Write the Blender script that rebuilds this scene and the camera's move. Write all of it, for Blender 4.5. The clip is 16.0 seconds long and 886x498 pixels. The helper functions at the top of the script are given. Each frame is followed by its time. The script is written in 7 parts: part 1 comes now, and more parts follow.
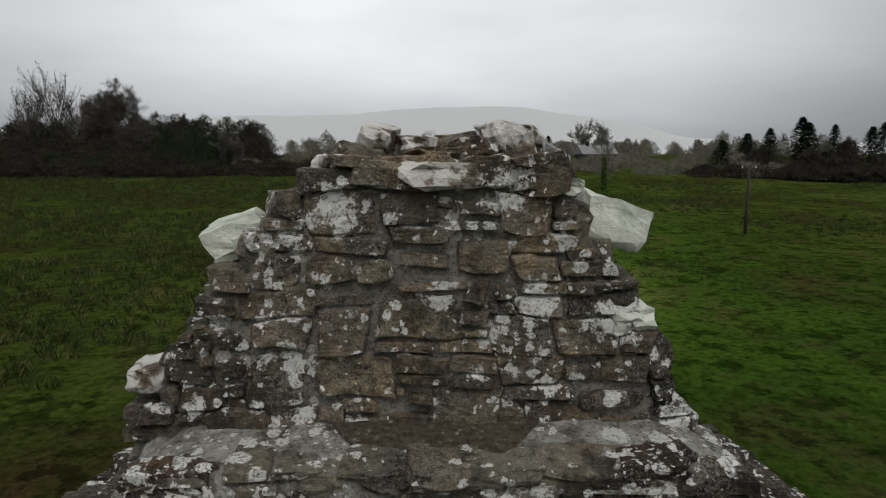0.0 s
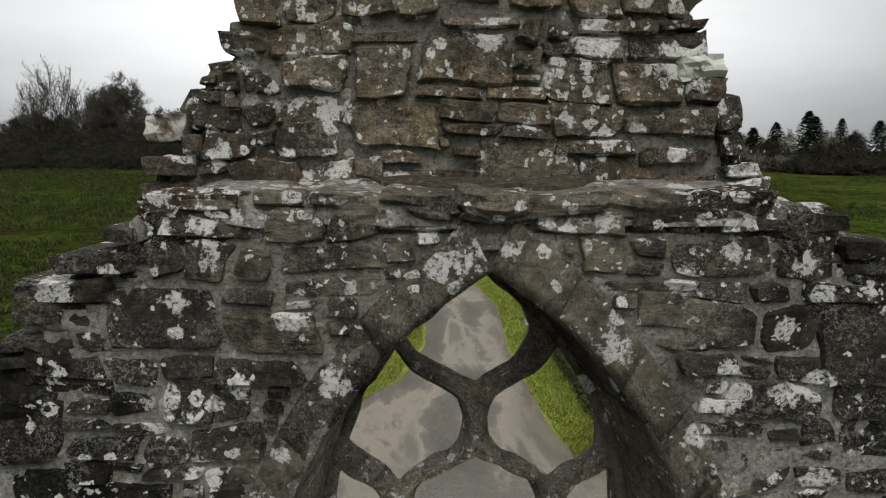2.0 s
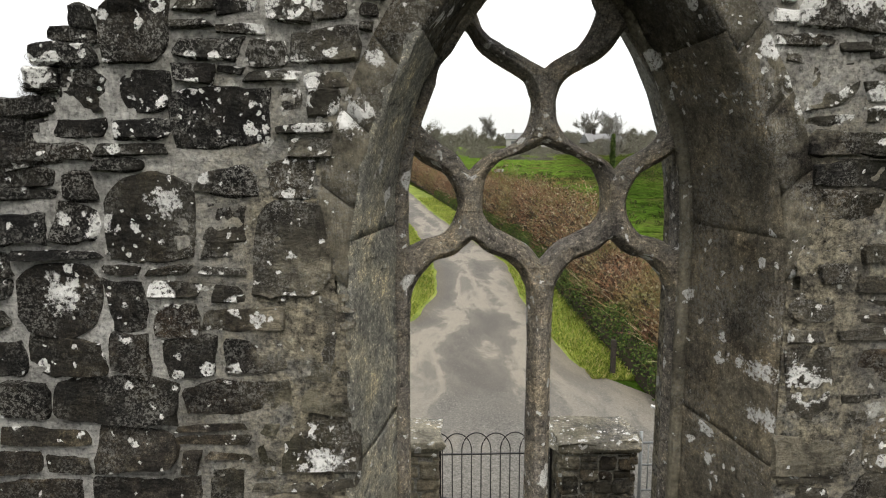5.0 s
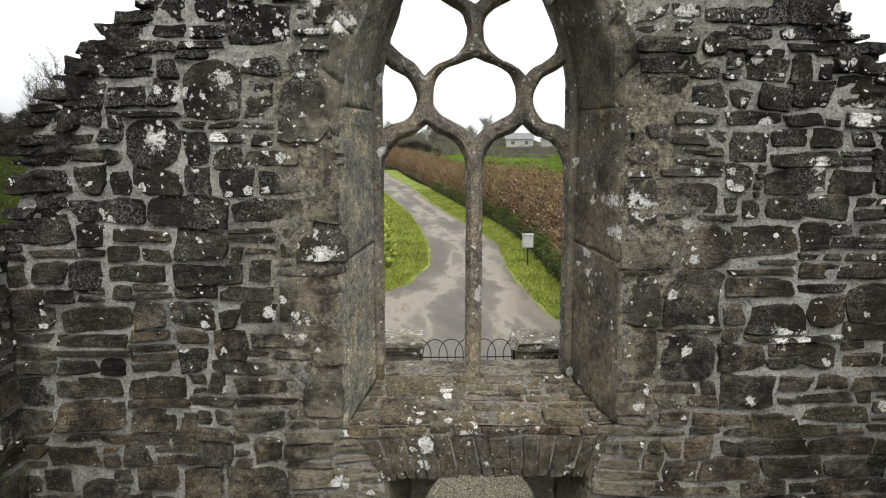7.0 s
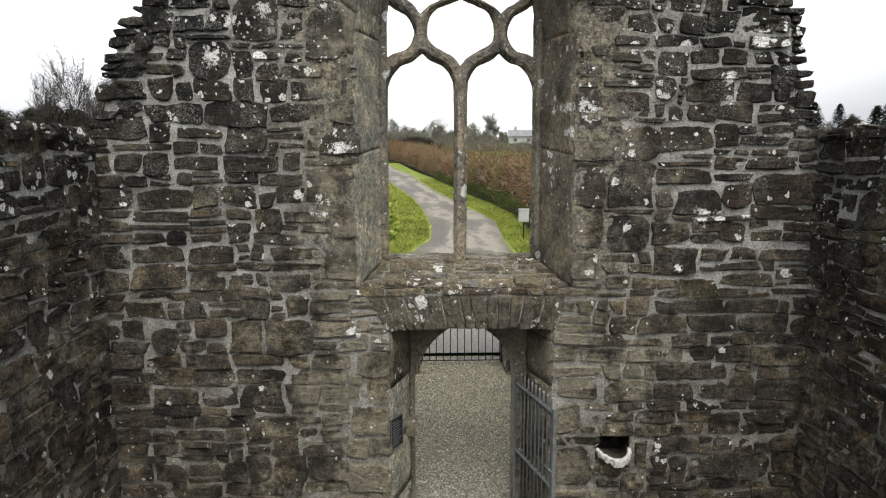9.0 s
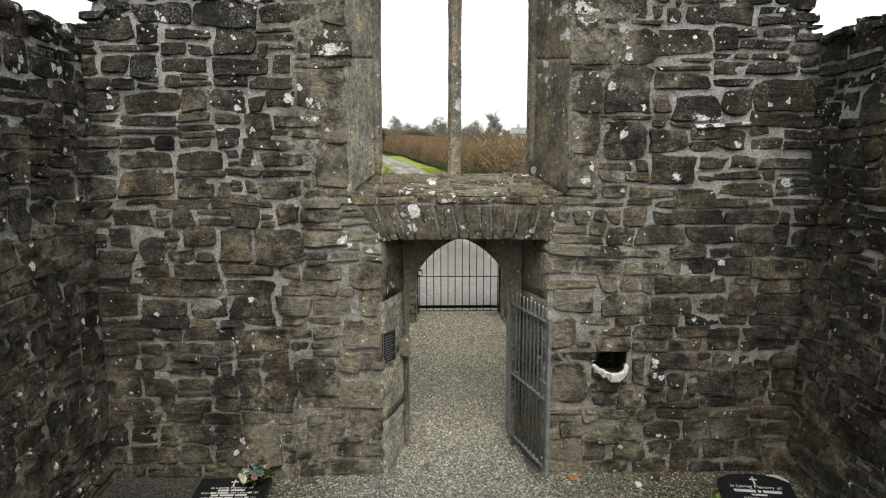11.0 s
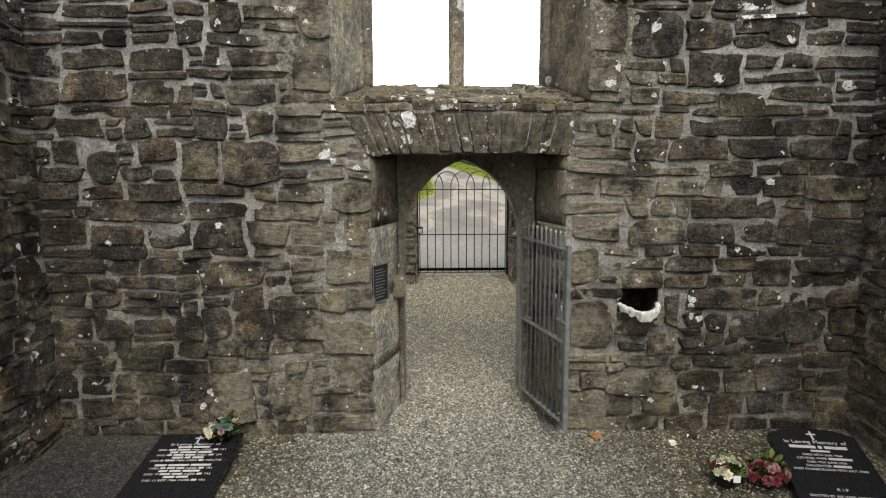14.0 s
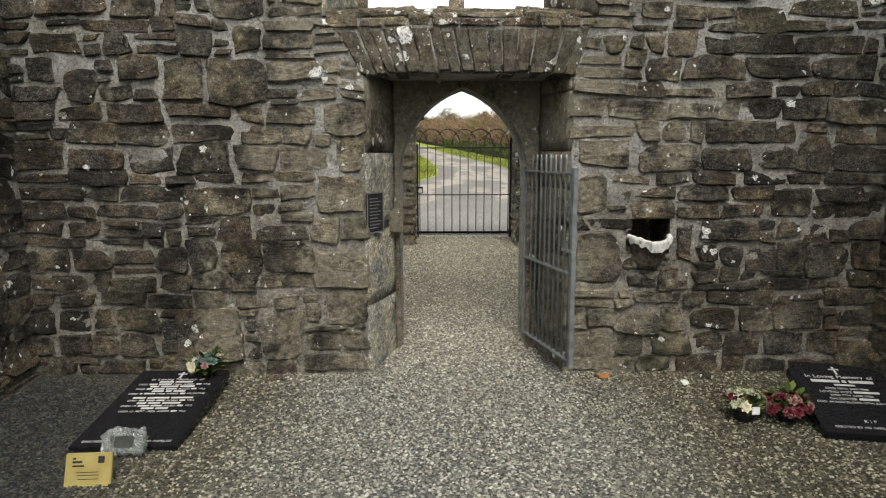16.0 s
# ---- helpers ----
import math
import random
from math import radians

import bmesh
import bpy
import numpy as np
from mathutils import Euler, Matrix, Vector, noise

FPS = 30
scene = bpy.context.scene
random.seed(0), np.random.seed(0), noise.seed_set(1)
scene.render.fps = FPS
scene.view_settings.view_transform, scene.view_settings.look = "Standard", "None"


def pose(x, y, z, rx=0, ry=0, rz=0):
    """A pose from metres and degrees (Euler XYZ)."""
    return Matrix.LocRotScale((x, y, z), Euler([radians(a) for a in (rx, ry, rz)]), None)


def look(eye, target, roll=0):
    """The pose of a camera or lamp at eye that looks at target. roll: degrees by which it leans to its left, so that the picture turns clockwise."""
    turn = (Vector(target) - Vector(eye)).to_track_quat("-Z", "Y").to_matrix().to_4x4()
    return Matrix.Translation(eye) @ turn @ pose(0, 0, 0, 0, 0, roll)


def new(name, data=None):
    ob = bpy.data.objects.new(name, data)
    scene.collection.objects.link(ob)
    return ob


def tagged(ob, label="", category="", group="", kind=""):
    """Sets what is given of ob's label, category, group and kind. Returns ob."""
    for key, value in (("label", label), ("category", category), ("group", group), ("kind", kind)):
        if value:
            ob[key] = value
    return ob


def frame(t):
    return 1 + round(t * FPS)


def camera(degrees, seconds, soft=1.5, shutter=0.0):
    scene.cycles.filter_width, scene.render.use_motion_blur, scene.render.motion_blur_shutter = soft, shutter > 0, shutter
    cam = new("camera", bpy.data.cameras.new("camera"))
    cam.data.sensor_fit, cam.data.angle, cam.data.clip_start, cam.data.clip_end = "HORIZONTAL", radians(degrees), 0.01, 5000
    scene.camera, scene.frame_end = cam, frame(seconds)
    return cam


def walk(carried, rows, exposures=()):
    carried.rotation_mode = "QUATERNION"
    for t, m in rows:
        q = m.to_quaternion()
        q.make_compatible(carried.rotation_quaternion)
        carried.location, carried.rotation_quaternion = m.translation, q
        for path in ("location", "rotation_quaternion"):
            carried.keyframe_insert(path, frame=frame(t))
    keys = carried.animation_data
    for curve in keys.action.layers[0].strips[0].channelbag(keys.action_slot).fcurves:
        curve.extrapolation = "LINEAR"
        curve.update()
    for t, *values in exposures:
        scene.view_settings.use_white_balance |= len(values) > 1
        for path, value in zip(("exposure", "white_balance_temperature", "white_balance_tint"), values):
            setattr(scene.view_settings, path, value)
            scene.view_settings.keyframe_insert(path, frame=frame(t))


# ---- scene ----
cam = camera(68.9, 16.0, 1.15)
# seconds, stops, kelvin, tint: the picture brightens as the camera sinks below the sky
EXPOSURES = [(0.0, -0.34, 6700, 10), (1.5, -0.02, 6800, 10), (2.5, 0.18, 6850, 10), (3.5, 0.48, 6950, 10), (4.5, 0.75, 6950, 10), (7.0, 0.82, 6750, 10), (9.0, 0.91, 6700, 10), (12.5, 1.09, 6850, 10), (16.0, 1.13, 6850, 10)]
PATH = [
    (0, (-0.156, -2.393, 7.492), (-0.076, -0.415, 7.209), -0.1),
    (0.5, (-0.206, -2.333, 7.197), (-0.129, -0.355, 6.913), -0.1),
    (1, (-0.25, -2.316, 6.92), (-0.175, -0.338, 6.635), -0.1),
    (1.5, (-0.302, -2.294, 6.657), (-0.23, -0.316, 6.372), -0.0),
    (2, (-0.334, -2.284, 6.412), (-0.264, -0.306, 6.127), 0.0),
    (2.5, (-0.351, -2.296, 6.166), (-0.283, -0.318, 5.881), 0.0),
    (3, (-0.373, -2.308, 5.919), (-0.296, -0.331, 5.626), -0.0),
    (3.5, (-0.437, -2.332, 5.611), (-0.365, -0.355, 5.315), -0.1),
    (4, (-0.587, -2.336, 5.299), (-0.511, -0.358, 5.01), -0.3),
    (4.5, (-0.673, -2.387, 5.1), (-0.604, -0.408, 4.815), -0.4),
    (4.7, (-0.694, -2.448, 5.038), (-0.623, -0.471, 4.749), -0.2),
    (6.8, (-0.472, -3.999, 4.369), (-0.409, -2.019, 4.088), -0.0),
    (7, (-0.465, -4.132, 4.294), (-0.4, -2.153, 4.011), -0.0),
    (7.5, (-0.45, -4.487, 4.086), (-0.387, -2.508, 3.803), -0.1),
    (8, (-0.442, -4.861, 3.934), (-0.382, -2.882, 3.65), -0.1),
    (8.5, (-0.443, -5.238, 3.792), (-0.385, -3.259, 3.508), -0.1),
    (9, (-0.409, -5.404, 3.61), (-0.354, -3.426, 3.325), -0.1),
    (9.5, (-0.37, -5.45, 3.417), (-0.316, -3.471, 3.132), -0.0),
    (10, (-0.331, -5.473, 3.232), (-0.279, -3.494, 2.947), -0.0),
    (10.2, (-0.328, -5.484, 3.154), (-0.277, -3.505, 2.866), -0.0),
    (12.3, (-0.329, -4.885, 2.539), (-0.288, -2.905, 2.258), -0.1),
    (12.5, (-0.338, -4.763, 2.544), (-0.297, -2.784, 2.258), -0.1),
    (13, (-0.327, -4.622, 2.457), (-0.289, -2.643, 2.172), -0.1),
    (13.5, (-0.299, -4.648, 2.285), (-0.265, -2.669, 1.995), -0.1),
    (14, (-0.274, -4.691, 2.136), (-0.244, -2.713, 1.844), -0.2),
    (14.5, (-0.24, -4.696, 1.986), (-0.212, -2.718, 1.693), -0.2),
    (15, (-0.217, -4.645, 1.846), (-0.192, -2.667, 1.55), -0.2),
    (15.5, (-0.221, -4.567, 1.732), (-0.199, -2.589, 1.434), -0.2),
    (16, (-0.238, -4.488, 1.614), (-0.218, -2.511, 1.313), -0.1),
]
walk(cam, [(t, look(eye, target, roll)) for t, eye, target, roll in PATH], EXPOSURES)


# ---- world, sun, exposure ----
SUN_EL, SUN_AZ = 56.0, 172.0        # sun put over the nave as an added light on the inner gable face
world = bpy.data.worlds.new("overcast_sky")
scene.world = world
world.use_nodes = True
wt = world.node_tree
wt.nodes.clear()
w_sky = wt.nodes.new("ShaderNodeTexSky")
w_sky.sky_type, w_sky.sun_disc = "NISHITA", False
w_sky.sun_elevation, w_sky.sun_rotation = radians(SUN_EL), radians(SUN_AZ)
w_sky.air_density, w_sky.dust_density, w_sky.ozone_density = 1.0, 6.0, 1.0
w_grey = wt.nodes.new("ShaderNodeHueSaturation")
w_grey.inputs["Saturation"].default_value = 0.10
w_geo = wt.nodes.new("ShaderNodeTexCoord")
w_map = wt.nodes.new("ShaderNodeMapping")
w_map.inputs["Scale"].default_value = (1.0, 1.0, 4.0)
w_noise = wt.nodes.new("ShaderNodeTexNoise")
w_noise.inputs["Scale"].default_value, w_noise.inputs["Detail"].default_value = 1.6, 5.0
w_ramp = wt.nodes.new("ShaderNodeMapRange")
w_ramp.inputs["To Min"].default_value, w_ramp.inputs["To Max"].default_value = 0.56, 1.46
w_mul = wt.nodes.new("ShaderNodeMix")
w_mul.data_type, w_mul.blend_type = "RGBA", "MULTIPLY"
w_mul.inputs["Factor"].default_value = 1.0
w_even = wt.nodes.new("ShaderNodeMix")
w_even.data_type = "RGBA"
w_even.inputs["Factor"].default_value = 0.55
w_even.inputs[7].default_value = (5.4, 5.72, 6.15, 1)
w_bg = wt.nodes.new("ShaderNodeBackground")
w_bg.inputs["Strength"].default_value = 0.165
w_out = wt.nodes.new("ShaderNodeOutputWorld")
wt.links.new(w_sky.outputs[0], w_grey.inputs["Color"])
wt.links.new(w_geo.outputs["Generated"], w_map.inputs[0])
wt.links.new(w_map.outputs[0], w_noise.inputs["Vector"])
wt.links.new(w_noise.outputs["Fac"], w_ramp.inputs["Value"])
wt.links.new(w_grey.outputs[0], w_even.inputs[6])
wt.links.new(w_even.outputs[2], w_mul.inputs[6])
wt.links.new(w_ramp.outputs[0], w_mul.inputs[7])
# an overcast sky is brighter overhead than at the horizon
w_sep = wt.nodes.new("ShaderNodeSeparateXYZ")
w_up = wt.nodes.new("ShaderNodeMapRange")
w_up.inputs["From Min"].default_value, w_up.inputs["From Max"].default_value = -0.05, 0.55
w_up.inputs["To Min"].default_value, w_up.inputs["To Max"].default_value = 0.92, 1.35
w_grad = wt.nodes.new("ShaderNodeMix")
w_grad.data_type, w_grad.blend_type = "RGBA", "MULTIPLY"
w_grad.inputs["Factor"].default_value = 1.0
wt.links.new(w_geo.outputs["Generated"], w_sep.inputs[0])
wt.links.new(w_sep.outputs["Z"], w_up.inputs["Value"])
wt.links.new(w_mul.outputs[2], w_grad.inputs[6])
wt.links.new(w_up.outputs[0], w_grad.inputs[7])
# the sky glows over the far hill; vignette darkening is put into both sides
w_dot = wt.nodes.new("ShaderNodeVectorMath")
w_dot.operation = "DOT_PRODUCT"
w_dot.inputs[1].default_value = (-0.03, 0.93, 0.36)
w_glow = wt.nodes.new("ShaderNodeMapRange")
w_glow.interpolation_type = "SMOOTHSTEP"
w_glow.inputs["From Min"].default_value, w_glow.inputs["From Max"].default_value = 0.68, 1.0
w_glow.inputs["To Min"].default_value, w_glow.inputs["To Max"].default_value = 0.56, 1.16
w_glow_mix = wt.nodes.new("ShaderNodeMix")
w_glow_mix.data_type, w_glow_mix.blend_type = "RGBA", "MULTIPLY"
w_glow_mix.inputs["Factor"].default_value = 1.0
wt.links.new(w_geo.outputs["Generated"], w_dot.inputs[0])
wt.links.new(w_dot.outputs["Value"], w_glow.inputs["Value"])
wt.links.new(w_grad.outputs[2], w_glow_mix.inputs[6])
wt.links.new(w_glow.outputs[0], w_glow_mix.inputs[7])
wt.links.new(w_glow_mix.outputs[2], w_bg.inputs["Color"])
wt.links.new(w_bg.outputs[0], w_out.inputs[0])

sun = new("sun", bpy.data.lights.new("sun", "SUN"))
sun.data.energy, sun.data.angle, sun.data.color = 1.0, radians(38), (1.0, 0.97, 0.92)
sun_way = Vector((math.sin(radians(SUN_AZ)) * math.cos(radians(SUN_EL)), math.cos(radians(SUN_AZ)) * math.cos(radians(SUN_EL)), math.sin(radians(SUN_EL))))
sun.matrix_world = look(sun_way * 60, (0, 0, 0))


# ---- materials ----


def mat_new(name, rough=0.9, metal=0.0):
    m = bpy.data.materials.new(name)
    m.use_nodes = True
    t = m.node_tree
    b = t.nodes["Principled BSDF"]
    b.inputs["Roughness"].default_value, b.inputs["Metallic"].default_value = rough, metal
    b.inputs["Specular IOR Level"].default_value = 0.3
    return m, t, b


def nd(t, kind, **values):
    n = t.nodes.new(kind)
    for k, v in values.items():
        n.inputs[k.replace("_", " ")].default_value = v
    return n


def noise_tex(t, vec, scale, detail=4.0, rough=0.55, distort=0.0):
    n = nd(t, "ShaderNodeTexNoise", Scale=scale, Detail=detail, Roughness=rough, Distortion=distort)
    t.links.new(vec, n.inputs["Vector"])
    return n.outputs["Fac"]


def ramp(t, fac, stops):
    r = t.nodes.new("ShaderNodeValToRGB")
    el = r.color_ramp.elements
    while len(el) < len(stops):
        el.new(0.5)
    for e, (p, c) in zip(el, stops):
        e.position = p
        e.color = (*c, 1) if len(c) == 3 else c
    t.links.new(fac, r.inputs["Fac"])
    return r.outputs["Color"]


def mixc(t, fac, a, b, blend="MIX"):
    m = t.nodes.new("ShaderNodeMix")
    m.data_type, m.blend_type = "RGBA", blend
    for sock, v in ((m.inputs["Factor"], fac), (m.inputs[6], a), (m.inputs[7], b)):
        if isinstance(v, (int, float)):
            sock.default_value = v
        elif isinstance(v, tuple):
            sock.default_value = (*v, 1)
        else:
            t.links.new(v, sock)
    return m.outputs[2]


def mathn(t, op, a, b=0.0, clamp=False):
    m = t.nodes.new("ShaderNodeMath")
    m.operation, m.use_clamp = op, clamp
    for sock, v in zip(m.inputs, (a, b)):
        if isinstance(v, (int, float)):
            sock.default_value = v
        else:
            t.links.new(v, sock)
    return m.outputs[0]


def maprange(t, v, a, b, c=0.0, d=1.0):
    m = nd(t, "ShaderNodeMapRange")
    for k, x in (("From Min", a), ("From Max", b), ("To Min", c), ("To Max", d)):
        m.inputs[k].default_value = x
    t.links.new(v, m.inputs["Value"])
    return m.outputs[0]


def bump(t, b, height, strength=0.5, dist=0.01):
    n = nd(t, "ShaderNodeBump", Strength=strength, Distance=dist)
    t.links.new(height, n.inputs["Height"])
    t.links.new(n.outputs[0], b.inputs["Normal"])


def lichen_masks(t, pos, low, high):
    """Round white crusts and fine grey speckle; both thrive on the exposed top of the ruin."""
    sep = t.nodes.new("ShaderNodeSeparateXYZ")
    t.links.new(pos, sep.inputs[0])
    up = maprange(t, sep.outputs["Z"], 2.8, 6.0, low, high)
    warp = nd(t, "ShaderNodeTexNoise", Scale=28.0, Detail=5.0)
    t.links.new(pos, warp.inputs["Vector"])
    shift = t.nodes.new("ShaderNodeVectorMath")
    shift.operation = "MULTIPLY_ADD"
    shift.inputs[1].default_value = (0.055, 0.055, 0.055)
    t.links.new(warp.outputs["Color"], shift.inputs[0])
    t.links.new(pos, shift.inputs[2])
    cluster = maprange(t, noise_tex(t, pos, 1.9, 3.0), 0.40, 0.64, 0.10, 1.7)
    spots = None
    for scale, size, share in ((7.0, 0.50, 0.17), (15.0, 0.54, 0.26), (34.0, 0.5, 0.12)):
        v = nd(t, "ShaderNodeTexVoronoi", Scale=scale, Randomness=1.0)
        t.links.new(shift.outputs[0], v.inputs["Vector"])
        sepc = t.nodes.new("ShaderNodeSeparateColor")
        t.links.new(v.outputs["Color"], sepc.inputs[0])
        chosen = mathn(t, "LESS_THAN", sepc.outputs[0], mathn(t, "MULTIPLY", mathn(t, "MULTIPLY", up, cluster), share))
        radius = mathn(t, "MULTIPLY", sepc.outputs[1], size)
        inside = maprange(t, mathn(t, "SUBTRACT", radius, v.outputs["Distance"]), 0.0, 0.05)
        one = mathn(t, "MULTIPLY", chosen, inside)
        spots = one if spots is None else mathn(t, "MAXIMUM", spots, one)
    broken = maprange(t, noise_tex(t, pos, 70.0, 6.0, 0.72), 0.40, 0.48)
    spots = mathn(t, "MULTIPLY", spots, broken)
    crust = t.nodes.new("ShaderNodeAttribute")
    crust.attribute_name = "crust"
    ragged = mathn(t, "ADD", crust.outputs["Fac"], mathn(t, "MULTIPLY", mathn(t, "SUBTRACT", noise_tex(t, pos, 22.0, 8.0, 0.75), 0.5), 2.3))
    spots = mathn(t, "MAXIMUM", spots, mathn(t, "MULTIPLY", maprange(t, ragged, 0.52, 0.60), maprange(t, noise_tex(t, pos, 48.0, 6.0, 0.75), 0.40, 0.48, 0.15, 1.0)))
    zone = maprange(t, mathn(t, "ADD", noise_tex(t, pos, 3.6, 6.0, 0.65), maprange(t, sep.outputs["Z"], 3.5, 5.8, 0.0, 0.02)), 0.45, 0.62, 0.04, 1.0)
    fine = maprange(t, noise_tex(t, pos, 52.0, 6.0, 0.78), 0.52, 0.58)
    dots = maprange(t, noise_tex(t, pos, 120.0, 3.0, 0.6), 0.56, 0.62)
    fine = mathn(t, "MULTIPLY", mathn(t, "MAXIMUM", fine, dots), zone)
    fine = mathn(t, "MULTIPLY", fine, maprange(t, sep.outputs["Z"], 1.0, 4.5, 0.7, 1.0))
    return spots, fine


def stone_material(name, per_piece, ramp_stops, lichen=(0.25, 1.0), dark=0.8, grain_way=(1.0, 1.0, 1.5), lime=1.0, cold=1.0):
    m, t, b = mat_new(name, 0.9)
    b.inputs["Specular IOR Level"].default_value = 0.12
    pos = t.nodes.new("ShaderNodeNewGeometry").outputs["Position"]
    if per_piece == "island":
        rnd = t.nodes.new("ShaderNodeNewGeometry").outputs["Random Per Island"]
    else:
        rnd = t.nodes.new("ShaderNodeObjectInfo").outputs["Random"]
    base = ramp(t, rnd, ramp_stops)
    # broad mottling, then grain, pits and pale flecks, then the dark lines of the cleft
    mott = noise_tex(t, pos, 4.2, 6.0, 0.62)
    col = mixc(t, 1.0, base, ramp(t, mott, [(0.32, (0.52, 0.53, 0.56)), (0.47, (0.92, 0.92, 0.92)), (0.58, (1.25, 1.20, 1.08)), (0.70, (1.75, 1.62, 1.36))]), "MULTIPLY")
    grain = noise_tex(t, pos, 24.0, 9.0, 0.74)
    col = mixc(t, 1.0, col, ramp(t, grain, [(0.34, (0.34, 0.34, 0.35)), (0.45, (0.80, 0.80, 0.80)), (0.56, (1.20, 1.18, 1.14)), (0.68, (2.1, 2.05, 1.95))]), "MULTIPLY")
    fleck = noise_tex(t, pos, 80.0, 5.0, 0.72)
    col = mixc(t, 1.0, col, ramp(t, fleck, [(0.35, (0.28, 0.28, 0.28)), (0.42, (0.92, 0.92, 0.92)), (0.57, (1.05, 1.05, 1.05)), (0.62, (2.3, 2.26, 2.15))]), "MULTIPLY")
    col = mixc(t, 1.0, col, ramp(t, noise_tex(t, pos, 165.0, 3.0, 0.65), [(0.36, (0.50, 0.50, 0.50)), (0.46, (0.95, 0.95, 0.95)), (0.56, (1.05, 1.05, 1.05)), (0.65, (1.7, 1.68, 1.62))]), "MULTIPLY")
    lie = nd(t, "ShaderNodeMapping", Scale=(3.0, 3.0, 17.0))
    t.links.new(pos, lie.inputs[0])
    cleft = noise_tex(t, lie.outputs[0], 1.0, 6.0, 0.62, 0.6)
    col = mixc(t, 1.0, col, ramp(t, cleft, [(0.32, (0.45, 0.44, 0.44)), (0.39, (0.97, 0.97, 0.97)), (0.62, (1.0, 1.0, 1.0)), (0.70, (1.3, 1.28, 1.24))]), "MULTIPLY")
    sepz = t.nodes.new("ShaderNodeSeparateXYZ")
    t.links.new(pos, sepz.inputs[0])
    # remains of lime plaster beside the window and at random; spread wider to put the vignette's bright middle into the
    # colour
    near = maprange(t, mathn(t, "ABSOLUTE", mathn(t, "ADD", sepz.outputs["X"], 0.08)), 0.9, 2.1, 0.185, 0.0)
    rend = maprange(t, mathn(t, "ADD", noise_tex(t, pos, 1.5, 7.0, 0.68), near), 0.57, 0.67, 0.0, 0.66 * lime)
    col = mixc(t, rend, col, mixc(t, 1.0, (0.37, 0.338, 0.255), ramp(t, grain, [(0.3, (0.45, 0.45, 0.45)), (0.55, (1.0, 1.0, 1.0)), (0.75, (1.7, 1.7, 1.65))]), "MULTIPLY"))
    # upper stones off the middle are darker and bluer, with vignette dimming put in
    outer_dark = maprange(t, mathn(t, "SUBTRACT", sepz.outputs["Z"], mathn(t, "MULTIPLY", near, 9.0)), 3.0, 4.6, 0.0, cold)
    outer_dark = mathn(t, "MULTIPLY", outer_dark, maprange(t, sepz.outputs["Z"], 5.35, 6.1, 1.0, 0.15))
    col = mixc(t, outer_dark, col, mixc(t, 1.0, col, (0.48, 0.51, 0.56), "MULTIPLY"))
    # less crust in the middle, which also paints in the brighter centre
    core = maprange(t, mathn(t, "ABSOLUTE", mathn(t, "ADD", sepz.outputs["X"], 0.08)), 0.5, 1.3, 0.15, 0.0)
    # black algal crust, thick on the exposed upper courses
    high = maprange(t, sepz.outputs["Z"], 2.2, 5.0, 0.0, 0.125)
    black = maprange(t, mathn(t, "ADD", mathn(t, "ADD", noise_tex(t, pos, 2.6, 7.0, 0.70), high), mathn(t, "SUBTRACT", mathn(t, "MULTIPLY", rnd, 0.12), core)), 0.51, 0.62, 0.0, dark)
    col = mixc(t, black, col, mixc(t, 1.0, mixc(t, 0.35, col, (0.05, 0.049, 0.049)), (0.30, 0.30, 0.31), "MULTIPLY"))
    damp = maprange(t, noise_tex(t, pos, 1.1, 3.0), 0.57, 0.72, 0.0, 0.45 if lime else 0.1)
    col = mixc(t, damp, col, mixc(t, 0.5, col, (0.12, 0.12, 0.045)))
    spots, fine = lichen_masks(t, pos, *lichen)
    col = mixc(t, mathn(t, "MULTIPLY", fine, 0.8), col, mixc(t, maprange(t, sepz.outputs["Z"], 2.5, 5.2), (0.25, 0.245, 0.22), (0.36, 0.355, 0.33)))
    col = mixc(t, spots, col, ramp(t, noise_tex(t, pos, 45.0, 5.0, 0.7), [(0.32, (0.46, 0.46, 0.44)), (0.42, (0.80, 0.80, 0.77)), (0.60, (0.88, 0.88, 0.86))]))
    t.links.new(col, b.inputs["Base Color"])
    crack = nd(t, "ShaderNodeTexNoise", Scale=20.0, Detail=9.0, Roughness=0.72, Distortion=0.3)
    stretch = nd(t, "ShaderNodeMapping", Scale=grain_way)
    t.links.new(pos, stretch.inputs[0])
    t.links.new(stretch.outputs[0], crack.inputs["Vector"])
    h = mathn(t, "MULTIPLY", crack.outputs["Fac"], maprange(t, spots, 0.0, 1.0, 1.0, 0.35))
    h = mathn(t, "ADD", h, mathn(t, "MULTIPLY", fleck, 0.22))
    h = mathn(t, "ADD", h, mathn(t, "MULTIPLY", maprange(t, cleft, 0.32, 0.42), 0.10))
    h = mathn(t, "ADD", h, mathn(t, "MULTIPLY", spots, 0.22))
    bump(t, b, h, 1.0, 0.06)
    return m


